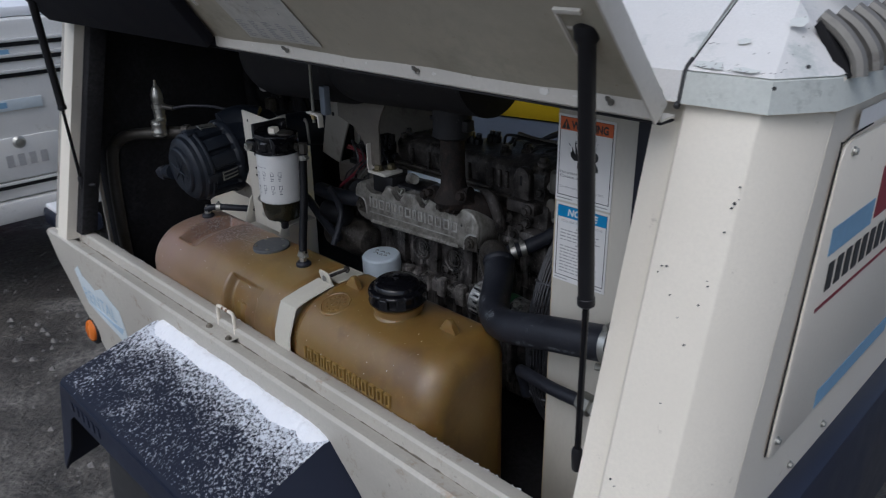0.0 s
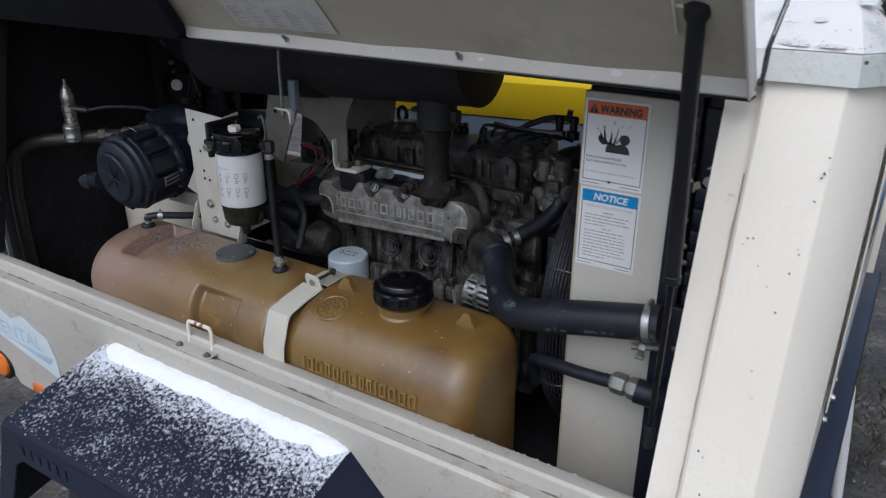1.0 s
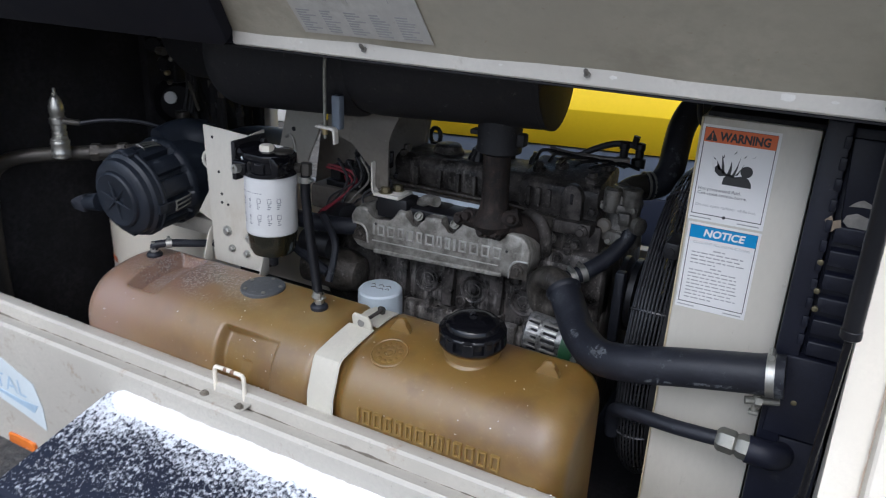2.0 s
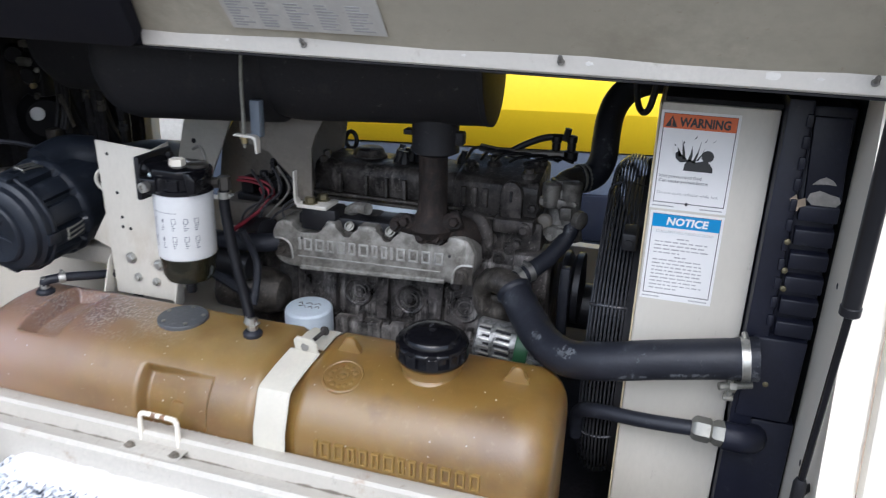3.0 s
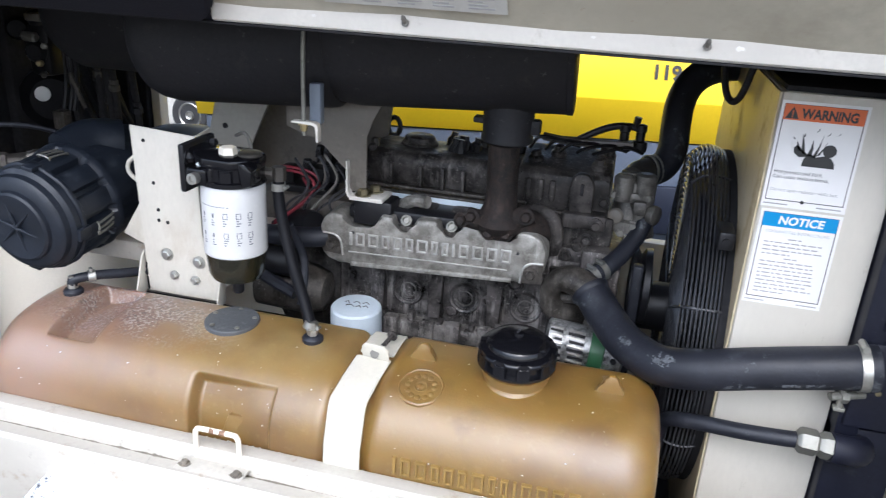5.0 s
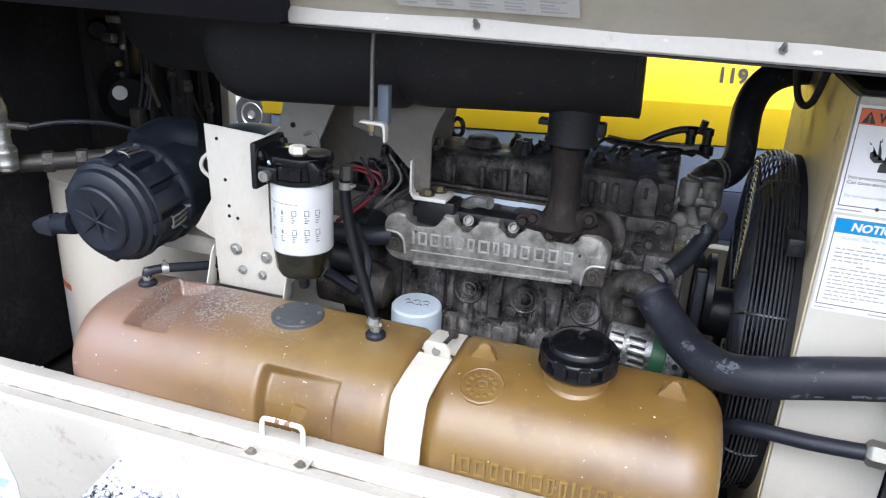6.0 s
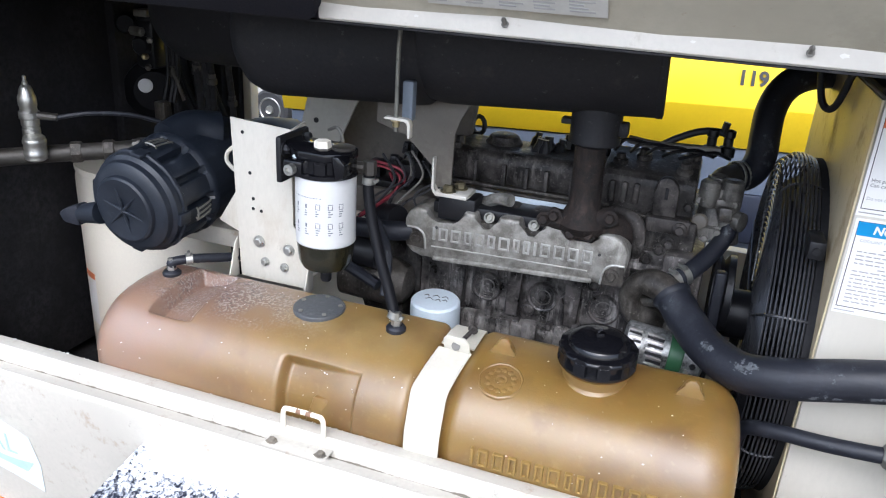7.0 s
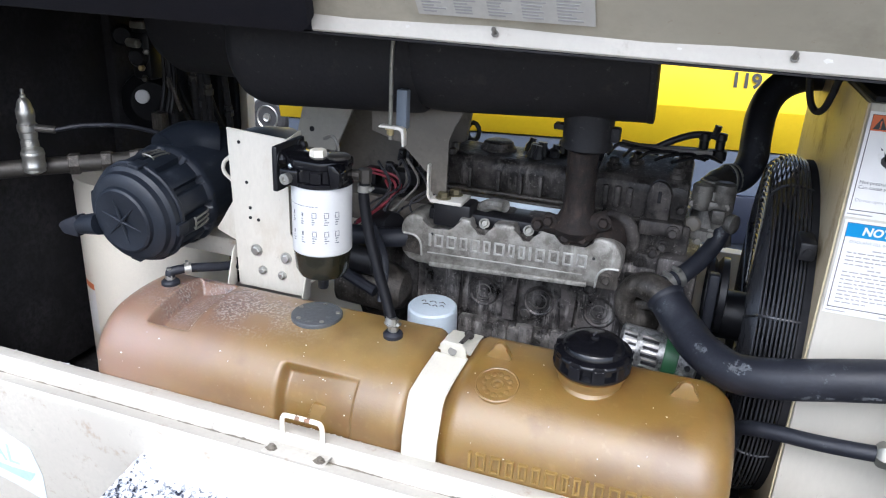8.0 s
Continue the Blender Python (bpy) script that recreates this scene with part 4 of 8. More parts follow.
def gas_strut(x, bot, joint, top, label):
    st = thing("gas_strut", label, "gas strut", bot, "gas struts of the lid")
    b_, j, t = Vector(bot), Vector(joint), Vector(top)
    bm = B()
    cyl(bm, b_, j, 0.0048, 14)
    part("rod", bm, M_gloss, st)
    bm = B()
    d = (t - j).normalized()
    L_ = (t - j).length
    lathe(bm, [(0.0095, 0), (0.012, 0.002), (0.012, 0.012), (0.0108, 0.013), (0.0108, L_ - 0.02), (0.015, L_ - 0.014), (0.016, L_), (0.008, L_ + 0.006)], j, d, 22)
    part("cylinder", bm, M_plastic, st)
    bm = B()
    lathe(bm, [(0.0075, -0.022), (0.0085, -0.02), (0.0085, 0.012), (0.006, 0.018)], b_, d, 14)
    cyl(bm, b_ + Vector((-0.002, 0, -0.012)), b_ + Vector((0.02, 0.03, -0.012)), 0.005, 10)
    part("end_fitting", bm, M_plastic, st)
    bm = B()
    box(bm, x - 0.027, x - 0.024, -0.006, -0.001, 0.085, 0.16, 0.0008, LID)
    box(bm, x - 0.027, x + 0.010, -0.006, -0.001, 0.155, 0.162, 0.0008, LID)
    cyl(bm, t - Vector((0.024, 0, 0)), t + Vector((0.012, 0, 0)), 0.006, 12)
    part("mount", bm, M_rail, st)


gas_strut(0.711, (0.711, -0.047, 0.932), (0.717, -0.060, 1.189), (0.711, -0.087, 1.548), "black gas strut holding up the lid by the radiator")
gas_strut(-1.08, (-1.09, -0.050, 0.97), (-1.085, -0.062, 1.19), (-1.08, -0.088, 1.548), "black gas strut holding up the foam-lined end of the lid")


# ---- wheel and fender ----
def wheel_and_fender():
    fd = thing("fender", "navy steel wheel fender strewn with fresh snow", "fender", (-0.17, -0.25, 0.4))
    x0, x1 = -0.528, 0.192
    outline = [(-0.66, 0.40), (-0.535, 0.675), (-0.528, 0.729), (0.192, 0.729), (0.30, 0.61), (0.40, 0.40)]
    ys = [-0.118, -0.137, -0.20, -0.27, -0.34, -0.362, -0.372]
    bm = B()
    rows = []
    for y in ys:
        drop = (y + 0.137) * 0.33 if y < -0.137 else 0
        flare = (y + 0.137) * 0.13 if y < -0.137 else 0
        drop -= 0.010 if y < -0.37 else 0.0
        row = []
        for (a, za), (b_, zb) in zip(outline, outline[1:]):
            for k in range(6):
                row.append((a + (b_ - a) * k / 6 + (flare if a < -0.4 else 0), y, za + (zb - za) * k / 6 + drop))
        row.append((*[outline[-1][0]], y, outline[-1][1] + drop))
        rows.append(row)
    sheet(bm, rows, 0.004)
    part("top", bm, M_frost, fd, angle=25)
    bm = B()
    up = [(0.40, 0.36), (0.30, 0.54), (0.192, 0.650), (-0.556, 0.650), (-0.57, 0.61), (-0.69, 0.33)]
    prism(bm, up + [(-0.682, 0.33), (-0.59, 0.44), (-0.535, 0.555), (-0.50, 0.58), (0.14, 0.58), (0.22, 0.52), (0.33, 0.345)], 'xz', -0.376, -0.372, 0)
    part("skirt", bm, M_navy_frame, fd, "navy side skirt")
    # plain bars in place of the embossed name on the skirt
    for k in range(6):
        bm = B()
        box(bm, -0.50 + k * 0.030, -0.482 + k * 0.030, -0.3785, -0.3765, 0.603, 0.629, 0.0006)
        part("emboss", bm, M_navy_frame, fd)
    # snow bank along the machine
    bm = B()
    rows = []
    n = 260
    for i in range(n + 1):
        x = x0 + 0.005 + (x1 - x0 - 0.005) * i / n
        w = 0.040 + 0.012 * noise.noise((x * 14, 0, 0)) + 0.006 * noise.noise((x * 48, 3, 0)) + 0.003 * noise.noise((x * 150, 3, 0))
        e = math.sqrt(min(1, min(i, n - i) / 14))
        row = []
        for k in range(11):
            s = k / 10
            y = -0.122 - w * e * s
            h = 0.020 * e * (1 - s ** 2.4) * (1 + 0.22 * noise.noise((x * 22, y * 30, 1)) + 0.12 * noise.noise((x * 90, y * 90, 4))) - 0.0015 * s
            row.append((x, y + 0.002 * noise.noise((x * 90, s * 9, 2)), 0.7285 + min(0, (y + 0.137) * 0.33) + h))
        rows.append(row)
    sheet(bm, rows)
    part("snow", bm, M_snow, fd, "bank of fresh snow", angle=80)
    rng = random.Random(11)
    bm = B()
    for i in range(2600):
        y = -0.135 - 0.235 * rng.random() ** 1.9 if i < 800 else max(-0.37, -0.158 - rng.expovariate(38))
        x = x0 + 0.005 + (x1 - x0 - 0.01) * rng.random()
        z = 0.7295 + (y + 0.137) * 0.33 if y < -0.137 else 0.7295
        r = 0.0009 + 0.0020 * rng.random() ** 2
        a = rng.random() * 6.28
        q = [bm.verts.new((x + r * math.cos(a + k * 2.09) * (0.5 + rng.random()), y + r * math.sin(a + k * 2.09) * (0.5 + rng.random()), z)) for k in range(3)]
        tip = bm.verts.new((x, y, z + r * 0.9))
        for k in range(3):
            bm.faces.new((q[k], q[(k + 1) % 3], tip))
    tagged(part("snow_grains", bm, M_snow, fd, "scattered snow grains"), kind="stuff")
    wh = thing("wheel", "black trailer tyre on a cream rim", "wheel", (-0.16, -0.24, 0.0))
    bm = B()
    lathe(bm, [(0.19, -0.09), (0.27, -0.105), (0.315, -0.095), (0.327, -0.07), (0.33, 0.0), (0.327, 0.07), (0.315, 0.095), (0.27, 0.105), (0.19, 0.09)], (-0.16, -0.24, 0.33), (0, 1, 0), 56,
          ripple=lambda ph, h: 1 + (0.008 if int(ph * 28 / 6.2832 + (0.5 if h > 0 else 0)) % 2 and abs(h) < 0.08 else 0))
    part("tyre", bm, M_tyre, wh)
    bm = B()
    lathe(bm, [(0.05, -0.03), (0.15, -0.045), (0.185, -0.08), (0.192, -0.085), (0.192, 0.085), (0.05, 0.03)], (-0.16, -0.24, 0.33), (0, 1, 0), 36)
    part("rim", bm, M_cream, wh)


wheel_and_fender()


def handle():
    """Lid catch loop that stands on the sill."""
    h = thing("catch_loop", "small cream steel catch loop with rusty feet", "catch", (-0.255, -0.08, 0.79))
    bm = B()
    y = -0.074
    pts = [(-0.291, y, 0.792), (-0.291, y, 0.83), (-0.2885, y, 0.8405), (-0.280, y, 0.844), (-0.230, y, 0.844), (-0.2215, y, 0.8405), (-0.219, y, 0.83), (-0.219, y, 0.792)]
    tube(bm, pts, 0.0042, 10, 5)
    part("loop", bm, M_cream, h)
    bm = B()
    cyl(bm, (-0.266, y, 0.844), (-0.258, y, 0.844), 0.0046, 10)
    cyl(bm, (-0.249, y, 0.844), (-0.240, y, 0.844), 0.0046, 10)
    part("worn_patch", bm, M_rust, h, "bare rusty patch on the loop")
    bm = B()
    box(bm, -0.31, -0.20, -0.112, -0.0785, 0.7895, 0.7925, 0.001)
    part("foot", bm, M_cream_worn, h)
    for x in (-0.298, -0.212):
        bm = B()
        bolt(bm, (x, -0.097, 0.7925), (0, 0, 1), 0.0055, 0.005)
        prism(bm, [(x - 0.011, -0.100), (x - 0.004, -0.104), (x + 0.007, -0.103), (x + 0.010, -0.095), (x + 0.003, -0.091), (x - 0.008, -0.093)], 'xy', 0.7925, 0.7931)
        part("bolt", bm, M_grime, h, "rusty bolt caked in dirt")


handle()


# ---- fuel tank ----
def tank_surface(x, s):
    """Point of the tank's skin; s from 0 (front bottom) over the top to 1 (back bottom)."""
    prof = [(-0.030, 0.52), (-0.040, 0.70), (-0.041, 0.80), (-0.037, 0.845), (-0.020, 0.880), (0.010, 0.908), (0.045, 0.922), (0.09, 0.929), (0.135, 0.930), (0.168, 0.926), (0.188, 0.905), (0.196, 0.85), (0.20, 0.52)]
    f = s * (len(prof) - 1)
    i = min(int(f), len(prof) - 2)
    P = [Vector((0, *prof[max(0, min(len(prof) - 1, k))])) for k in (i - 1, i, i + 1, i + 2)]
    t = f - i
    a, b_, c, d = P
    p = 0.5 * ((2 * b_) + (c - a) * t + (2 * a - 5 * b_ + 4 * c - d) * t * t + (3 * b_ - a - 3 * c + d) * t ** 3)
    tan = (c - b_).normalized()
    nrm = Vector((0, -tan.z, tan.y))
    return p, nrm


def smooth(a, b_, v):
    t = max(0.0, min(1.0, (v - a) / (b_ - a)))
    return t * t * (3 - 2 * t)


def tank_point(x, s):
    p, nrm = tank_surface(x, s)
    inset = 0.0
    # waist under the strap
    inset += 0.010 * (smooth(-0.108, -0.099, x) - smooth(-0.034, -0.025, x))
    # shallow pocket in the front
    pocket = smooth(-0.330, -0.318, x) * (1 - smooth(-0.191, -0.186, x)) * (1 - smooth(0.368, 0.386, s)) * smooth(0.02, 0.06, s)
    depth = 0.004 + 0.020 * (1 - smooth(-0.33, -0.19, x))
    inset += depth * pocket
    # dished step in the top at the far end
    dish = smooth(-0.617, -0.601, x) * (1 - smooth(-0.538, -0.522, x)) * smooth(0.405, 0.425, s) * (1 - smooth(0.72, 0.76, s))
    inset += (0.032 - 0.018 * smooth(-0.60, -0.52, x)) * dish
    q = p - nrm * inset
    # rounded ends, drawn in towards the tank's middle line
    shrink = 1.0
    for xe, sign, rad in ((-0.722, 1, 0.055), (0.388, -1, 0.055)):
        d = (x - xe) * sign
        if d < rad:
            shrink -= (rad - math.sqrt(max(0, rad * rad - (rad - d) ** 2))) / 0.14
    mid = Vector((0, 0.08, min(q.z, 0.79)))
    q = mid + (q - mid) * shrink
    # the step down beside the strap: the far half sits a little lower
    z = q.z
    if x < -0.06:
        z -= 0.004
    return Vector((x, q.y, z))


fuel_tank = thing("fuel_tank", "amber translucent plastic fuel tank, gritty and flecked with snow", "fuel tank", (-0.16, 0.1, 0.47))


def bar_frame(bm, x0, x1, y0, y1, z0, z1, t, bev):
    """A plain raised bar, hollow where it is wide enough."""
    if x1 - x0 < 2.6 * t:
        box(bm, x0, x1, y0, y1, z0, z1, bev)
        return
    for a, b_, c, d in ((x0, x0 + t, z0, z1), (x1 - t, x1, z0, z1), (x0 + t * 0.6, x1 - t * 0.6, z0, z0 + t), (x0 + t * 0.6, x1 - t * 0.6, z1 - t, z1)):
        box(bm, a, b_, y0, y1, c, d, bev)


def build_tank():
    bm = B()
    xs = [-0.722, -0.7205, -0.717, -0.711, -0.703, -0.693, -0.682, -0.672] + [-0.66 + 0.0075 * k for k in range(132)]
    xs = sorted(xs + [-0.330, -0.327, -0.324, -0.321, -0.318, -0.1912, -0.1895, -0.188, -0.1865, -0.1855, -0.616, -0.613, -0.6105, -0.608, -0.606, -0.6035, -0.601, -0.598, -0.538, -0.535, -0.532, -0.529, -0.5265, -0.523])
    xs = [x for x in xs if x < 0.315] + [0.318, 0.328, 0.336, 0.345, 0.354, 0.365, 0.374, 0.381, 0.385, 0.3875, 0.388]
    S = sorted([k / 72 for k in range(73)] + [0.366, 0.370, 0.379, 0.384, 0.3865, 0.408, 0.4125, 0.4205, 0.4235, 0.7265, 0.735, 0.741])
    rows = [[tank_point(x, s) for s in S] for x in xs]
    sheet(bm, rows)
    for row in (rows[0], rows[-1]):
        bm.faces.new([bm.verts.new(p) for p in row])
    bmesh.ops.remove_doubles(bm, verts=bm.verts, dist=0.0002)
    part("tank_body", bm, M_tank, fuel_tank, angle=60)
    # plain raised bars in place of the moulded name
    # their paler colour stands in for light caught by the relief
    widths = [0.005, 0.016, 0.017, 0.013, 0.014, 0.013, 0.018, 0.011, 0.011, 0.005, 0.015, 0.016, 0.016, 0.016]
    x = 0.012
    for w in widths:
        bm = B()
        bar_frame(bm, x, x + w, -0.0446, -0.036, 0.8110, 0.8400, 0.0038, 0.0012)
        part("emboss", bm, M_lit_relief, fuel_tank, "raised bar with its caught light put into a paler colour")
        x += w + 0.0068
    bm = B()
    prism(bm, [(-0.285, 0.775), (-0.262, 0.845), (-0.238, 0.845), (-0.205, 0.775)], 'xz', -0.0290, -0.015, 0.004)
    part("pocket_boss", bm, M_tank, fuel_tank)
    # webbed lugs on the top edge
    for lx in (0.015, 0.307):
        bm = B()
        prism(bm, [(lx - 0.034, 0.925), (lx - 0.017, 0.932), (lx - 0.011, 0.950), (lx - 0.004, 0.957), (lx + 0.005, 0.957), (lx + 0.012, 0.950), (lx + 0.017, 0.932), (lx + 0.030, 0.925)],
              'xz', 0.094, 0.106, 0.003)
        part("lug", bm, M_tank, fuel_tank)
    # round mark on the top
    bm = B()
    u = Vector((0, 0.085, 0.03)).normalized()
    up = Vector((0, -0.33, 0.94)).normalized()
    c = Vector((0.03, 0.035, 0.9175))
    lathe(bm, [(0.036, -0.004), (0.0355, 0.0010), (0.033, 0.0022), (0.0315, 0.0010), (0.002, 0.0010)], c, up, 48, ripple=lambda ph, h: 1 + 0.012 * math.sin(ph * 11))
    a_, b2, _ = basis(up)
    for k in range(12):
        ph = k * math.pi / 6
        p = c + (a_ * math.cos(ph) + b2 * math.sin(ph)) * 0.021
        lathe(bm, [(0.0052, -0.001), (0.0046, 0.0016), (0.0020, 0.0024)], p, up, 8)
    lathe(bm, [(0.011, 0.0), (0.010, 0.0022), (0.006, 0.0012), (0.003, 0.0024)], c, up, 16)
    part("moulding_mark", bm, M_tank, fuel_tank)
    # filler neck and cap
    c = Vector((0.163, 0.098, 0.925))
    bm = B()
    lathe(bm, [(0.058, -0.004), (0.0535, 0.001), (0.050, 0.004), (0.049, 0.013), (0.0535, 0.015), (0.0535, 0.021), (0.048, 0.023), (0.046, 0.035)], c, (0, -0.05, 1), 48)
    part("filler_neck", bm, M_tank, fuel_tank)
    bm = B()

    def lobes(ph, h):
        return 1 - (0.06 * max(0, math.cos(ph * 9)) ** 2 if 0.006 < h < 0.046 else 0)
    lathe(bm, [(0.050, 0.026), (0.0585, 0.0275), (0.0605, 0.030), (0.0605, 0.0335), (0.0600, 0.0345), (0.0600, 0.051), (0.0605, 0.052), (0.0605, 0.055), (0.058, 0.058), (0.050, 0.060), (0.0485, 0.0605), (0.047, 0.066), (0.044, 0.070),
               (0.030, 0.0745), (0.008, 0.0765), (0.007, 0.081), (0.002, 0.082)], c,
          (0, -0.05, 1), 160, ripple=lambda ph, h: 1 - (0.11 * smooth(0.05, 0.25, math.cos(ph * 10)) if 0.034 < h < 0.0515 else 0.028 * smooth(0.05, 0.25, -math.cos(ph * 10)) if h > 0.0515 and h < 0.0575 else 0))
    cap = part("filler_cap", bm, M_gloss, fuel_tank, "glossy black lobed filler cap", angle=40)
    bm = B()
    tube(bm, [(0.163, 0.10, 1.004), (0.163, 0.094, 1.010), (0.161, 0.086, 1.009)], 0.0016, 6, 4)
    part("cap_loop", bm, M_wire, cap)
    # blanking plate for the level sender
    bm = B()
    lathe(bm, [(0.046, -0.004), (0.046, 0.003), (0.0445, 0.0045), (0.002, 0.005)], (-0.328, 0.112, 0.927), (0, -0.03, 1), 48)
    plate = part("sender_plate", bm, M_plate, fuel_tank, "dark grey round sender plate")
    for k in range(5):
        bm = B()
        a = k * 1.2566 + 0.4
        lathe(bm, [(0.0042, 0), (0.0042, 0.002), (0.002, 0.003)], (-0.328 + 0.037 * math.cos(a), 0.112 + 0.037 * math.sin(a), 0.9315), (0, 0, 1), 8)
        part("plate_screw", bm, M_zinc, plate)
    # hose unions
    for x, y in ((-0.175, 0.10), (-0.645, 0.115)):
        bm = B()
        lathe(bm, [(0.017, -0.004), (0.0175, 0.006), (0.014, 0.010), (0.012, 0.011)], (x, y, 0.925), (0, 0, 1), 20)
        un = part("union", bm, M_rubber, fuel_tank, "black rubber grommet")
        bm = B()
        lathe(bm, [(0.009, 0.008), (0.0095, 0.020), (0.006, 0.021), (0.006, 0.034)], (x, y, 0.925), (0, 0, 1), 6)
        part("union_nut", bm, M_steel, un)


build_tank()


def strap():
    st = thing("tank_strap", "cream steel hold-down strap round the fuel tank", "strap", (-0.067, 0.0, 0.5))
    # straight up the front, one sharp bend at the shoulder, then flat to the ear
    front = [(-0.033, 0.52), (-0.0425, 0.70), (-0.0440, 0.80), (-0.0415, 0.838), (-0.0225, 0.8930), (-0.0180, 0.9000), (-0.0110, 0.9035), (0.030, 0.9130), (0.080, 0.9235)]
    rear = [(0.094, 0.9235), (0.140, 0.9250), (0.168, 0.9205), (0.186, 0.900), (0.194, 0.85), (0.197, 0.60)]
    for line in (front, rear):
        bm = B()
        rows = [[(x + 0.006 * smooth(0.0, 0.09, y), y + dip, z - dip) for y, z in line] for x, dip in ((-0.0945, 0.0008), (-0.0935, 0.0), (-0.0415, 0.0), (-0.0405, 0.0008))]
        sheet(bm, rows, 0.003)
        part("band", bm, M_strap, st, angle=28)
    bm = B()
    m = Matrix.Translation((-0.058, 0.080, 0.925)) @ pose(0, 0, 0, 12, 0, -6)
    prism(bm, [(-0.023, -0.003), (0.023, -0.003), (0.023, 0.020), (0.016, 0.029), (-0.016, 0.029), (-0.023, 0.020)], 'xz', -0.002, 0.002, 0.001, m)
    part("ear", bm, M_strap, st)
    bm = B()
    lathe(bm, [(0.0075, 0), (0.0075, 0.0008)], m @ Vector((0.0, -0.0032, 0.012)), (0, -1, 0.2), 14)
    part("ear_hole", bm, M_grey, st, "hole with the bolt behind it")
    bm = B()
    cyl(bm, (-0.055, 0.085, 0.938), (-0.046, 0.135, 0.944), 0.0038, 10)
    bolt(bm, (-0.0475, 0.127, 0.943), (0.15, 0.95, 0.1), 0.0062, 0.006)
    part("tension_bolt", bm, M_engine, st, "dark weathered bolt")


strap()


def snow_flecks():
    rng = random.Random(5)
    bm = B()
    for i in range(95):
        x = -0.70 + 1.07 * rng.random()
        s = 0.20 + 0.5 * rng.random()
        p = tank_point(x, s)
        r = 0.0007 + 0.0014 * rng.random() ** 2
        a = rng.random() * 6.28
        q = [bm.verts.new(p + Vector((r * math.cos(a + k * 1.57) * (0.5 + rng.random()), r * math.sin(a + k * 1.57) * (0.5 + rng.random()), 0.0004))) for k in range(4)]
        tip = bm.verts.new(p + Vector((0, -0.0006, 0.0016)))
        for k in range(4):
            bm.faces.new((q[k], q[(k + 1) % 4], tip))
    tagged(part("snow_fleck", bm, M_snow, fuel_tank, "stray snow flecks"), kind="stuff")
    bm = B()
    for i in range(420):
        x = -1.05 + 1.7 * rng.random()
        y = -0.040 - 0.012 * rng.random() ** 2 if rng.random() < 0.75 else -0.05 - 0.02 * rng.random()
        z = 0.8065 if y < -0.047 else 0.8035
        r = 0.0012 + 0.003 * rng.random() ** 2
        q = [bm.verts.new((x + r * math.cos(k * 1.57) * (0.5 + rng.random()), y + r * math.sin(k * 1.57) * (0.5 + rng.random()), z - 0.001)) for k in range(4)]
        tip = bm.verts.new((x, y, z + 0.0015))
        for k in range(4):
            bm.faces.new((q[k], q[(k + 1) % 4], tip))
    tagged(part("snow_fleck", bm, M_snow, canopy, "snow caught on the sill's inner edge"), kind="stuff")


snow_flecks()


